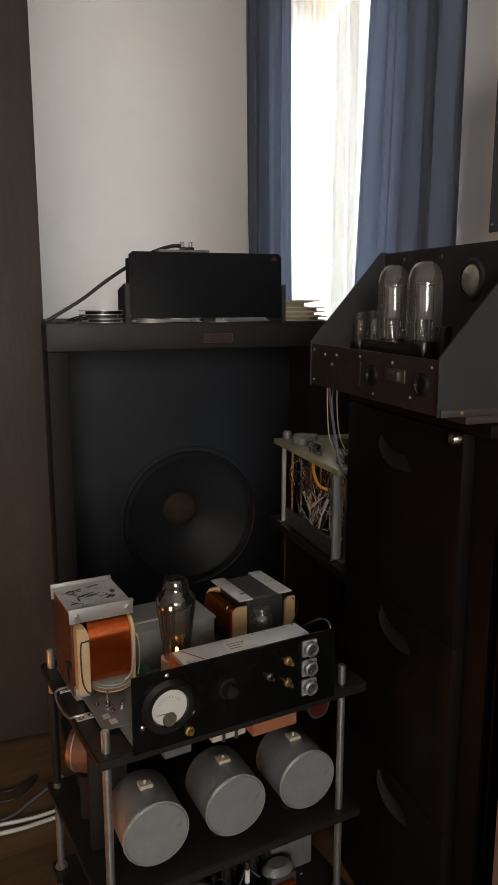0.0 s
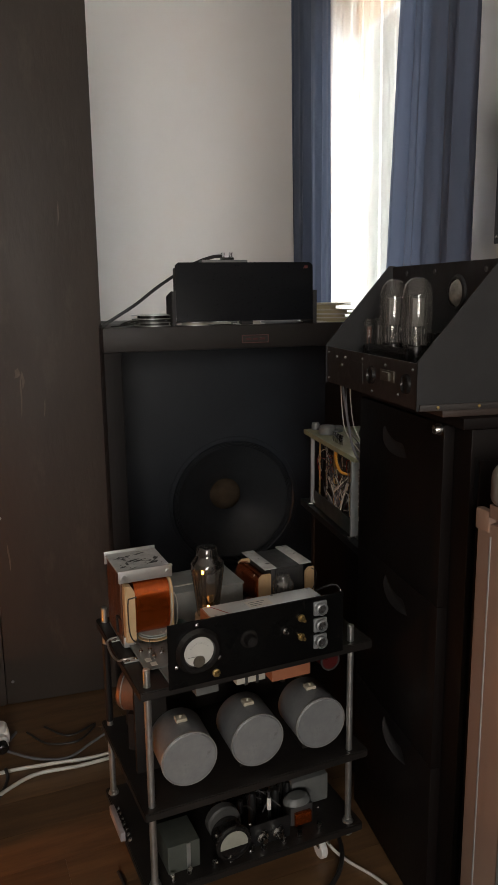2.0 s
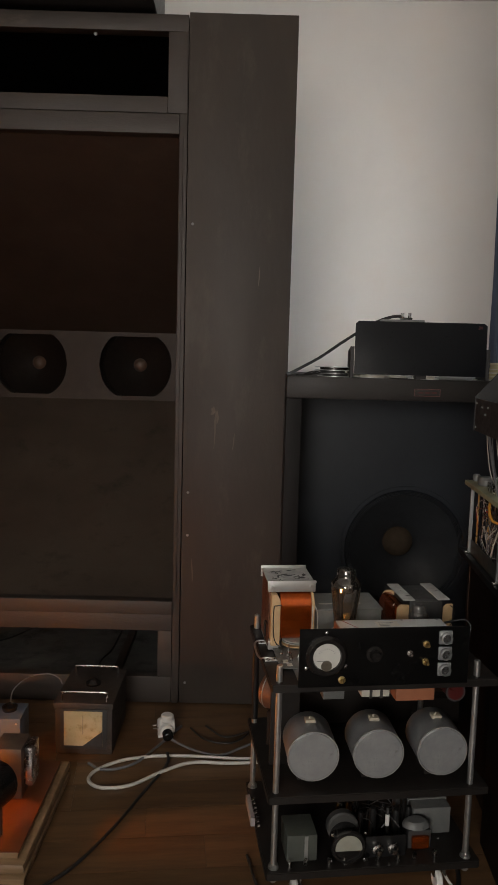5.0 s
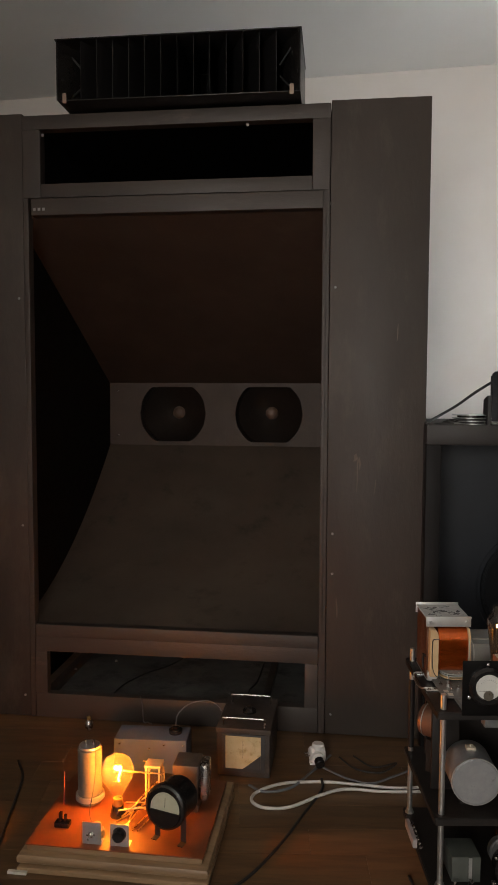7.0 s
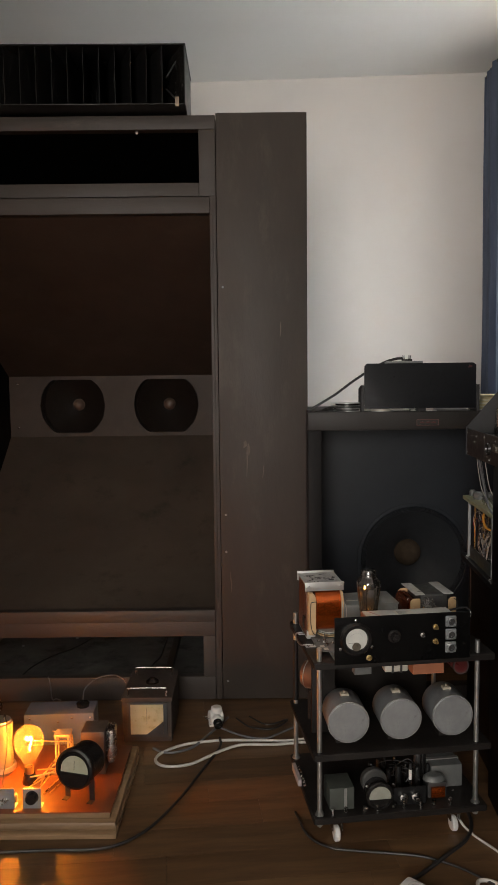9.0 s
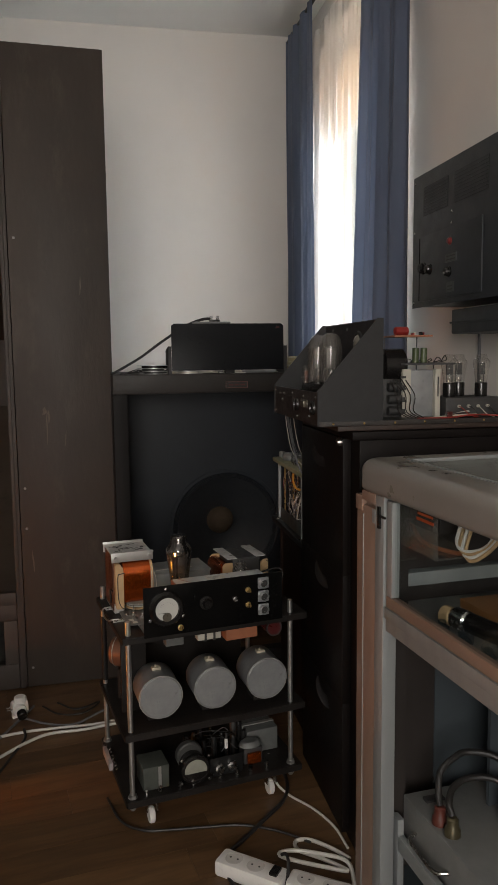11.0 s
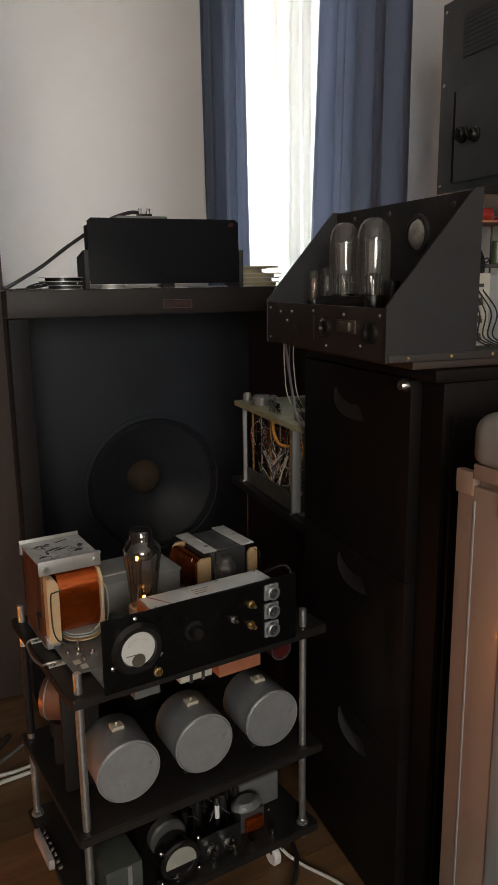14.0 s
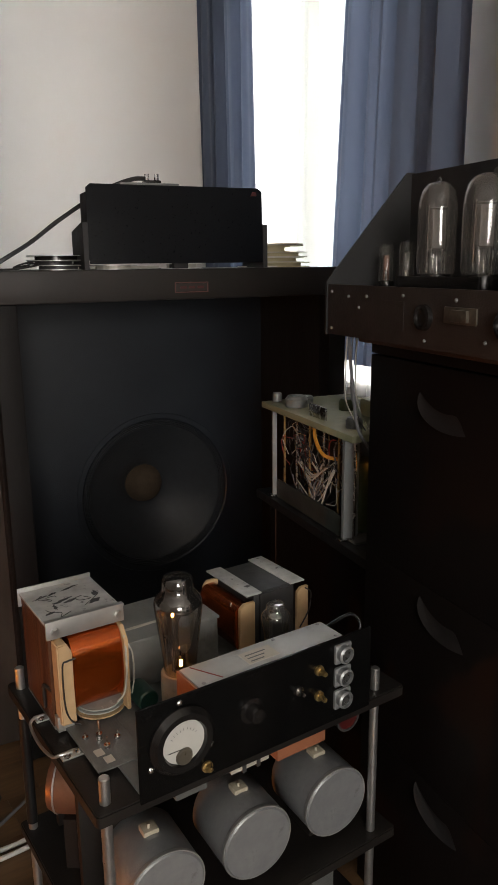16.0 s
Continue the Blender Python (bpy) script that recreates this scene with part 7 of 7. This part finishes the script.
base = moulded([(0.0, 0.002), (0.0, 0.017), (0.002, 0.020), (0.010, 0.023), (0.013, 0.026), (0.013, 0.031), (0.004, 0.034), (0.001, 0.038), (0.0, 0.044), (0.0, 0.056), (0.003, 0.063), (0.010, 0.067), (0.030, 0.067)], BW - 0.010, BD2 - 0.030)
base.transform(Matrix.Translation((0.0, 0.040, 0)) @ Matrix.Diagonal((1, 1, 0.76, 1)))
part("moulding", base, MOULDING, brd, "stepped oak moulding")
part("foot", bx(-0.022, 0.030, 0.0008, 0.03, 0.0395, 0.008), PAPER, brd)
part("riser", bx(0.020, 0.062, 0.0512, BW - 0.030, BD2 - 0.034, 0.0672, 0.001), MOULDING, brd, "oak riser under the panel")
part("panel", bx(0.016, 0.058, 0.0675, BW - 0.026, BD2 - 0.030, 0.0705, 0.001), BOARD_TOP, brd, "varnished reddish board")
BT = BR @ pose(0, 0, 0.0708)
lampm = thing("lamp_bulb", BT @ pose(0.222, 0.222, 0), "clear amber filament bulb burning in a black socket", "light bulb")
part("socket", lathe([(0, 0), (0.022, 0), (0.023, 0.004), (0.018, 0.022), (0.016, 0.030), (0, 0.030)], None, 28), BAKELITE, lampm)
part("cap", lathe([(0, 0.0302), (0.0135, 0.0302), (0.0135, 0.052), (0, 0.052)], None, 28), BRASS, lampm)
part("bulb_glass", lathe([(0.0138, 0.0522), (0.016, 0.062), (0.024, 0.080), (0.036, 0.098), (0.044, 0.115), (0.0465, 0.132), (0.044, 0.148), (0.036, 0.164), (0.022, 0.175), (0.008, 0.179), (0, 0.1795)], None, 40), glass("amber_glass", (1.0, 0.66, 0.26), 0.04, 1.3, 0.05), lampm, "amber glass bulb")
part("filament", join(sweep([(-0.010, 0, 0.135), (-0.006, 0.004, 0.142), (0.0, -0.002, 0.136), (0.006, 0.003, 0.143), (0.010, 0, 0.135)], 0.0042, 8), sweep([(0.004, 0, 0.100), (0.002, 0, 0.110), (0.006, 0, 0.120), (0.010, 0, 0.135)], 0.0030, 8)), FILAMENT, lampm, "glowing filament")
part("stem", rod((0, 0, 0.0522), (0, 0, 0.098), 0.006, 14, 0.003), CLEAR, lampm)
lamp("bulb_light", "POINT", BT @ pose(0.222, 0.222, 0.134), BULB_POWER, (1.0, 0.40, 0.075), r=0.012)

tub = thing("paper_capacitor", BT @ pose(0.118, 0.285, 0), "tall pale cylindrical capacitor with clamp ring", "capacitor")
part("body", rod((0, 0, 0), (0, 0, 0.165), 0.035, 40, b=0.003), surface("waxed_card", (0.095, 0.088, 0.078), (0.13, 0.12, 0.105), 0.5, scale=20, fine=200), tub)
part("clamp", lathe([(0.0352, 0.012), (0.042, 0.012), (0.042, 0.026), (0.0352, 0.026)], None, 40), ALU, tub)
part("cap", rod((0, 0, 0.1652), (0, 0, 0.172), 0.031, 32), ALU, tub)
for x in (-0.012, 0.012):
    part("terminal", rod((x, 0, 0.1722), (x, 0, 0.186), 0.004, 8), CHROME, tub)
part("lead", sweep([(0.012, 0, 0.186), (0.030, -0.036, 0.17), (0.030, -0.044, 0.09), (0.025, -0.075, 0.01), (0.05, -0.12, 0.004)], 0.0014, 6), RUBBER, tub)
for x, lb in ((0.168, "small bracket plate with toggle switch"), (0.245, "small bracket plate with black knob")):
    sw_ = thing("switch_bracket", BT @ pose(x, 0.080, 0), lb, "switch", "brackets on the board")
    part("plate", join(bx(0, 0, 0, 0.052, 0.0018, 0.060), bx(0, 0.0018, 0, 0.052, 0.028, 0.0018)), ALU, sw_, "folded aluminium plate")
    if x < 0.2:
        part("toggle", lathe([(0, 0.024), (0.003, 0.023), (0.0035, 0.006), (0.008, 0.005), (0.008, 0), (0, 0)], Matrix.Translation((0.024, 0, 0.026)) @ FACE, 16), CHROME, sw_)
        part("toggle_wings", bx(0.012, -0.003, 0.0235, 0.036, -0.0002, 0.0285), CHROME, sw_)
    else:
        part("knob", lathe([(0, 0.018), (0.014, 0.018), (0.0165, 0.014), (0.017, 0.004), (0.019, 0), (0, 0)], Matrix.Translation((0.026, 0, 0.034)) @ FACE, 24), BAKELITE, sw_, "round black knob")
rm = thing("round_meter", BT @ pose(0.392, 0.110, 0.0, 0, 0, -16), "black bakelite meter on a bracket with half-round dial", "meter")
MM = Matrix.Translation((0, 0, 0.104)) @ Matrix.Rotation(radians(-6), 4, "X") @ FACE
part("case", lathe([(0, -0.085), (0.047, -0.085), (0.054, -0.078), (0.056, -0.012), (0.059, -0.010), (0.061, 0.0), (0.059, 0.010), (0.053, 0.014), (0.050, 0.006), (0, 0.006)], MM, 48), BAKELITE, rm)
part("cover", prism([(0.047 * math.cos(radians(a)), 0.047 * math.sin(radians(a)) - 0.006) for a in range(186, 355, 8)], 0.004, Matrix.Translation((0, 0, 0.104)) @ Matrix.Rotation(radians(-6), 4, "X") @ Matrix.Translation((0, -0.0115, 0))), BAKELITE, rm, "black lower cover")
dial = prism([(0.044 * math.cos(radians(a)), 0.044 * math.sin(radians(a)) - 0.006) for a in range(-6, 187, 8)], 0.0008)
dial.transform(Matrix.Translation((0, 0, 0.104)) @ Matrix.Rotation(radians(-6), 4, "X") @ Matrix.Translation((0, -0.0080, 0)))
part("dial", dial, surface("greenish_dial", (0.34, 0.34, 0.24), (0.42, 0.42, 0.31), 0.5, scale=30), rm, "half-round cream dial")
ndl = bx(-0.0006, -0.0012, 0.0, 0.0006, -0.0002, 0.026)
ndl.transform(Matrix.Translation((0, 0, 0.104)) @ Matrix.Rotation(radians(-6), 4, "X") @ Matrix.Translation((0, -0.0082, -0.002)))
part("needle", ndl, INK, rm)
for sx in (-1, 1):
    part("bracket", bx(0.040 * sx - 0.008, 0.02, 0.0, 0.040 * sx + 0.008, 0.0225, 0.075), BROWN_METAL, rm, "folded metal bracket")
    part("bracket_foot", bx(0.040 * sx - 0.008, 0.0, 0.0, 0.040 * sx + 0.008, 0.0195, 0.002), BROWN_METAL, rm)
ot = thing("output_transformer", BT @ pose(0.372, 0.262, 0), "small brown transformer with bright end cap", "transformer")
part("core", bx(0, 0, 0.0, 0.075, 0.085, 0.138, 0.005), surface("lacquered_core", (0.10, 0.072, 0.056), (0.15, 0.108, 0.082), 0.4, 0.2, scale=24), ot)
part("end_cap", bx(0.0755, 0.010, 0.03, 0.102, 0.075, 0.138, 0.010), CHROME, ot, "bright rounded end cap")
part("strap", bx(-0.010, -0.0022, 0.02, 0.010, -0.0002, 0.10), CREAM, ot)
mc = thing("mica_capacitor", BT @ pose(0.285, 0.285, 0), "small open wooden frame holding glass tubes behind the bulb", "capacitor")
for x, y in ((0.0, 0.0), (0.039, 0.0), (0.0, 0.034), (0.039, 0.034)):
    part("frame_post", bx(x, y, 0.008, x + 0.006, y + 0.006, 0.112, 0.001), CREAM, mc)
part("frame_foot", bx(-0.002, -0.002, 0.0, 0.047, 0.042, 0.0078, 0.001), CREAM, mc)
part("frame_top", bx(-0.002, -0.002, 0.1122, 0.047, 0.042, 0.120, 0.001), CREAM, mc)
for x in (0.015, 0.030):
    part("glass_tube", rod((x, 0.020, 0.008), (x, 0.020, 0.112), 0.006, 14), CLEAR, mc, "clear glass tube")
tt = thing("terminal_block", BT @ pose(0.085, 0.150, 0), "small black terminal block on the board", "terminal")
part("block", bx(-0.02, -0.012, 0, 0.022, 0.012, 0.014, 0.002), BAKELITE, tt)
part("post", bx(-0.008, -0.008, 0.0142, 0.0, 0.004, 0.040, 0.001), BAKELITE, tt)
part("post", bx(0.006, -0.006, 0.0142, 0.013, 0.004, 0.034, 0.001), BAKELITE, tt)
single("indicator_rod", join(rod((0, 0, 0), (0.003, 0, 0.10), 0.0016, 8)), RED_W, BT @ pose(0.048, 0.255, 0), "thin red rod standing on the board", "rod")
rnd = random.Random(31)
bus = thing("bus_wiring", BT @ pose(0.24, 0.15, 0), "stiff bare wiring between the parts of the board", "wiring")
for k, pts in enumerate(([(0.03, 0.17, 0.115), (0.09, 0.15, 0.112), (0.10, 0.14, 0.11), (0.105, 0.13, 0.06)], [(0.0, 0.05, 0.01), (0.06, 0.09, 0.05), (0.11, 0.11, 0.055), (0.16, 0.12, 0.06)], [(-0.01, 0.03, 0.006), (0.03, 0.10, 0.006), (0.05, 0.16, 0.006)], [(0.02, 0.0, 0.004), (0.06, 0.10, 0.03), (0.12, 0.10, 0.04)], [(0.0, 0.09, 0.03), (0.07, 0.09, 0.035), (0.14, 0.09, 0.05)], [(0.03, 0.02, 0.02), (0.05, 0.06, 0.06), (0.08, 0.14, 0.07)], [(-0.01, 0.10, 0.118), (0.05, 0.10, 0.116), (0.105, 0.10, 0.112), (0.110, 0.10, 0.06), (0.115, 0.11, 0.02)], [(0.0, 0.02, 0.045), (0.05, 0.03, 0.05), (0.10, 0.05, 0.052), (0.15, 0.10, 0.055)], [(0.06, 0.0, 0.003), (0.075, 0.05, 0.003), (0.09, 0.10, 0.003), (0.10, 0.16, 0.004)], [(0.045, 0.0, 0.003), (0.06, 0.05, 0.006), (0.075, 0.10, 0.006), (0.085, 0.16, 0.006)], [(0.02, 0.06, 0.02), (0.045, 0.055, 0.038), (0.07, 0.07, 0.026), (0.11, 0.08, 0.03)])):
    part("wire", sweep(pts, 0.0021, 6), BRASS, bus)
part("ceramic_bush", lathe([(0, 0), (0.022, 0), (0.020, 0.018), (0.014, 0.022), (0.012, 0.034), (0, 0.034)], Matrix.Translation((-0.045, -0.03, 0)), 18), YELLOWED, bus)

gbx = thing("steel_box", pose(-0.803, 1.868, 0, 0, 0, -2), "blue-grey painted steel box on the floor", "box")
part("case", bx(0, 0, 0.001, 0.247, 0.108, 0.115, 0.003), surface("blue_grey_paint", (0.13, 0.155, 0.20), (0.165, 0.19, 0.24), 0.4, 0.1, scale=8, fine=260, bump=0.2), gbx)
part("plug_top", lathe([(0, 0), (0.022, 0), (0.024, 0.012), (0.014, 0.018), (0, 0.018)], Matrix.Translation((0.200, 0.06, 0.1155)), 20), BAKELITE, gbx)
screws(gbx, [(0.02, 0.0, 0.10), (0.235, 0.0, 0.10), (0.12, 0.0, 0.085), (0.17, 0.0, 0.10)], 0.004)

mb = thing("portable_meter", pose(-0.452, 1.862, 0, 0, 0, -5), "old brown portable voltmeter with nickel carrying handles", "meter")
DUSTY = surface("dusty_brown_crackle", (0.030, 0.024, 0.020), (0.048, 0.038, 0.031), 0.6, scale=20, fine=200, bump=0.4, wear=(0.11, 0.09, 0.072), wear_at=(0.58, 0.75))
part("case", bx(0, 0, 0.001, 0.175, 0.25, 0.150, 0.004), DUSTY, mb, "brown crackle case")
part("lid", bx(-0.004, -0.006, 0.1505, 0.179, 0.254, 0.168, 0.003), DUSTY, mb)
part("face_frame", bx(0.016, -0.005, 0.020, 0.160, -0.0005, 0.148, 0.002), DARK_CORE, mb)
part("dial", bx(0.028, -0.0068, 0.032, 0.146, -0.0052, 0.142), surface("yellowed_dial", (0.46, 0.38, 0.20), (0.55, 0.47, 0.28), 0.6, scale=25, wear=(0.34, 0.26, 0.12), wear_at=(0.54, 0.66), wear_scale=30), mb, "yellowed square dial")
part("dial_corner", prism([(0.146, 0.032), (0.146, 0.080), (0.086, 0.032)], 0.001, Matrix.Translation((0, -0.0082, 0))), DARK_CORE, mb)
part("needle", bx(0.086, -0.0078, 0.070, 0.0872, -0.0070, 0.128), INK, mb)
for y in (0.012, 0.205):
    part("carrying_handle", sweep([(0.018, y, 0.168), (0.018, y, 0.190), (0.024, y - 0.002, 0.196), (0.10, y - 0.002, 0.197), (0.150, y - 0.002, 0.196), (0.156, y, 0.190), (0.156, y, 0.168)], 0.0035, 8), CHROME, mb, "nickel carrying handle")
part("selector", lathe([(0, 0), (0.024, 0), (0.024, 0.006), (0.012, 0.016), (0, 0.016)], Matrix.Translation((0.09, 0.13, 0.1685)), 20), BAKELITE, mb)
for k in range(7):
    part("side_rib", bx(-0.006, 0.02 + 0.03 * k, 0.03, -0.0005, 0.03 + 0.03 * k, 0.14, 0.002), BROWN_METAL, mb)

plg = thing("plug_adapter", pose(-0.141, 1.957, 0, 0, 0, 12), "white mains plug adapter lying on the floor", "plug")
part("body", join(rod((0.0, 0, 0.034), (0.052, 0, 0.034), 0.026, 28, b=0.004), rod((0.022, 0, 0.034), (0.022, -0.036, 0.030), 0.022, 24, b=0.003)), WHITE_PLASTIC, plg)
part("top_lobe", rod((0.028, 0, 0.040), (0.030, 0, 0.072), 0.021, 24, b=0.004), WHITE_PLASTIC, plg)
part("black_plug", rod((0.022, -0.0365, 0.030), (0.022, -0.062, 0.024), 0.016, 20, b=0.003), BAKELITE, plg, "black plug pushed in")
for y in (-0.010, 0.010):
    part("pin", rod((-0.018, y, 0.034), (-0.0005, y, 0.034), 0.0024, 8), CHROME, plg)
part("foot", bx(0.0, -0.01, 0.0005, 0.05, 0.01, 0.0085), WHITE_PLASTIC, plg)

FLOOR_C = [
    ([(-0.107, 1.817, 0.022), (-0.109, 1.774, 0.008), (-0.171, 1.635, 0.006), (-0.253, 1.455, 0.006), (-0.344, 1.308, 0.006), (-0.45, 1.24, 0.006), (-0.62, 1.245, 0.006), (-0.82, 1.25, 0.006), (-0.93, 1.25, 0.006), (-1.011, 1.317, 0.006), (-1.039, 1.485, 0.006), (-1.071, 1.675, 0.006), (-1.093, 1.803, 0.006), (-1.146, 1.910, 0.006)], 0.0045, RUBBER, "long black mains cable snaking over the floor"),
    ([(-0.108, 1.935, 0.006), (-0.027, 1.860, 0.005), (0.054, 1.828, 0.005), (0.126, 1.871, 0.005), (0.219, 1.936, 0.005)], 0.004, GREY_CABLE, "thin grey cable beside the trolley"),
    ([(-0.343, 1.795, 0.006), (-0.292, 1.758, 0.005), (-0.211, 1.785, 0.005), (-0.149, 1.871, 0.006), (-0.066, 2.011, 0.006)], 0.0045, GREY_CABLE, "thin grey cable under the adapter"),
    ([(0.015, 2.011, 0.005), (0.076, 1.936, 0.005), (0.158, 1.969, 0.005), (0.096, 1.893, 0.009), (0.014, 1.920, 0.005), (-0.036, 2.000, 0.005)], 0.0032, RUBBER, "black cable coiled behind the trolley"),
    ([(0.10, 1.36, 0.005), (0.12, 1.24, 0.005), (0.17, 1.182, 0.005), (0.24, 1.16, 0.005), (0.33, 1.14, 0.005), (0.42, 1.115, 0.005), (0.50, 1.06, 0.005), (0.56, 0.99, 0.005)], 0.0035, RUBBER, "thin black cable under the trolley edge"),
    ([(0.355, 0.985, 0.03), (0.345, 1.01, 0.012), (0.40, 1.055, 0.006), (0.48, 1.11, 0.012), (0.555, 1.17, 0.012), (0.60, 1.25, 0.006), (0.62, 1.36, 0.006)], 0.0055, RUBBER, "black mains cable leading to the power strip"),
    ([(0.33, 0.97, 0.02), (0.325, 0.93, 0.006), (0.34, 0.88, 0.005), (0.38, 0.80, 0.005)], 0.0045, RUBBER, "black cable leaving the power strip"),
    ([(0.55, 1.27, 0.10), (0.56, 1.245, 0.03), (0.585, 1.20, 0.006), (0.625, 1.12, 0.004), (0.645, 1.03, 0.004), (0.640, 0.94, 0.004)], 0.0035, WHITE_CABLE, "thin white cable hanging from the trolley"),
]
for pts, r, mat, lb in FLOOR_C:
    single("cable", sweep(pts, r, 8, 8), mat, ID, lb, "cable", "cables on the floor")
single("cable", sweep([(0.299, 1.829, 0.006), (0.146, 1.802, 0.006), (0.013, 1.817, 0.006), (-0.109, 1.828, 0.006), (-0.231, 1.811, 0.006), (-0.312, 1.758, 0.006), (-0.331, 1.704, 0.006), (-0.292, 1.665, 0.006), (-0.211, 1.673, 0.006), (-0.109, 1.742, 0.01), (-0.028, 1.780, 0.01), (0.094, 1.775, 0.008), (0.298, 1.792, 0.006)], 0.0052, 8, 8), WHITE_CABLE, ID, "white mains cable looped on the floor", "cable", "cables on the floor")
single("cable", sweep([(-0.80, 2.32, 0.074), (-0.79, 2.262, 0.090), (-0.782, 2.232, 0.106), (-0.768, 2.195, 0.085), (-0.745, 2.10, 0.070), (-0.715, 2.02, 0.105), (-0.690, 1.975, 0.1175)], 0.0022, 8), GREY_CABLE, ID, "thin grey wire from the loudspeaker to the steel box", "cable", "cables on the floor")
single("cable", sweep([(-0.603, 1.935, 0.134), (-0.600, 1.975, 0.158), (-0.560, 2.010, 0.182), (-0.500, 2.020, 0.188), (-0.462, 2.000, 0.180), (-0.450, 1.985, 0.1695)], 0.0022, 8), GREY_CABLE, ID, "thin grey wire arching from the steel box to the meter", "cable", "cables on the floor")
single("cable", sweep([(0.625, 0.90, 0.006), (0.60, 0.95, 0.006), (0.56, 1.00, 0.006), (0.525, 1.005, 0.006), (0.52, 0.97, 0.006), (0.56, 0.92, 0.008), (0.60, 0.86, 0.008), (0.55, 0.88, 0.016), (0.48, 0.935, 0.016), (0.465, 0.965, 0.014), (0.50, 0.965, 0.014), (0.56, 0.93, 0.014), (0.61, 0.88, 0.014), (0.59, 0.80, 0.006)], 0.0052, 8, 8), WHITE_CABLE, ID, "coil of white cable on the floor", "cable", "cables on the floor")
ps = thing("power_strip", pose(0.338, 1.000, 0, 0, 0, -47), "white three-way power strip lying on the floor", "power strip")
part("body", bx(0, -0.058, 0.0006, 0.175, 0.0, 0.040, 0.009), WHITE_PLASTIC, ps)
# darker white puts the wells' shade on nearly flat socket discs
SOCKET_SHADE = surface("socket_shade", (0.50, 0.485, 0.46), (0.55, 0.53, 0.50), 0.5)
for k in range(2):
    well = part("socket", lathe([(0.0215, 0.0403), (0.0195, 0.0406), (0.0188, 0.0401), (0, 0.0401)], Matrix.Translation((0.040 + 0.058 * k, -0.029, 0.0005)), 28), SOCKET_SHADE, ps, "round socket well")
    for s_ in (-0.0095, 0.0095):
        part("pin_hole", rod((0.040 + 0.058 * k + s_, -0.029, 0.0407), (0.040 + 0.058 * k + s_, -0.029, 0.0413), 0.0026, 10), INK, well)
part("switch", bx(0.140, -0.045, 0.0405, 0.160, -0.014, 0.049, 0.003), BAKELITE, ps, "black rocker switch")
ps2 = thing("power_strip", pose(0.466, 0.880, 0, 0, 0, -42), "white socket block joined to the power strip by a black lead", "power strip")
part("body", bx(0, -0.056, 0.0006, 0.150, 0.0, 0.038, 0.010), WHITE_PLASTIC, ps2)
for k in range(2):
    well = part("socket", lathe([(0.0205, 0.0383), (0.0185, 0.0386), (0.0178, 0.0381), (0, 0.0381)], Matrix.Translation((0.042 + 0.062 * k, -0.028, 0.0005)), 28), SOCKET_SHADE, ps2, "round socket well")
    for s_ in (-0.009, 0.009):
        part("pin_hole", rod((0.042 + 0.062 * k + s_, -0.028, 0.0387), (0.042 + 0.062 * k + s_, -0.028, 0.0393), 0.0024, 10), INK, well)
single("cable", sweep([(0.451, 0.912, 0.050), (0.455, 0.895, 0.062), (0.452, 0.872, 0.058), (0.440, 0.850, 0.030), (0.415, 0.820, 0.006), (0.385, 0.780, 0.005)], 0.004, 8), RUBBER, ID, "black lead looped over the power strip", "cable", "cables on the floor")
ft = thing("small_bulb", pose(-0.968, 2.17, 0), "small silvered bulb lying by the loudspeaker foot", "light bulb")
part("glass", lathe([(0, 0), (0.010, 0.002), (0.016, 0.014), (0.016, 0.026), (0.010, 0.036), (0.008, 0.040)], Matrix.Translation((0, 0, 0.001)), 24), CHROME, ft)
part("cap", rod((0, 0, 0.041), (0, 0, 0.052), 0.008, 16), BRASS, ft)

# ---- floor planks ----
PLANK_L, PLANK_W = 0.62, 0.125
plank_mesh = mesh_of("plank", bx(-PLANK_L / 2 + 0.0004, -PLANK_W / 2 + 0.0004, -0.0035, PLANK_L / 2 - 0.0004, PLANK_W / 2 - 0.0004, 0.0), OAK_FLOOR, False)
LAY = pose(-0.396, 1.531, 0, 0, 0, 9.5)          # the planks run along the loudspeaker's front
rnd = random.Random(77)
for row in range(-22, 16):
    shift = rnd.uniform(0, PLANK_L)
    for col in range(-5, 4):
        m = LAY @ pose(col * PLANK_L + shift, (row - 0.5) * PLANK_W, 0)
        ends = [m @ Vector((sx * PLANK_L / 2, sy * PLANK_W / 2, 0)) for sx in (-1, 1) for sy in (-1, 1)]
        if all(LEFT_U < p.x < WALL_U - 0.002 and -1.2 < p.y < WALL_V - 0.002 for p in ends):
            ob = new("plank", plank_mesh)
            ob.parent = floor
            ob.matrix_basis = m
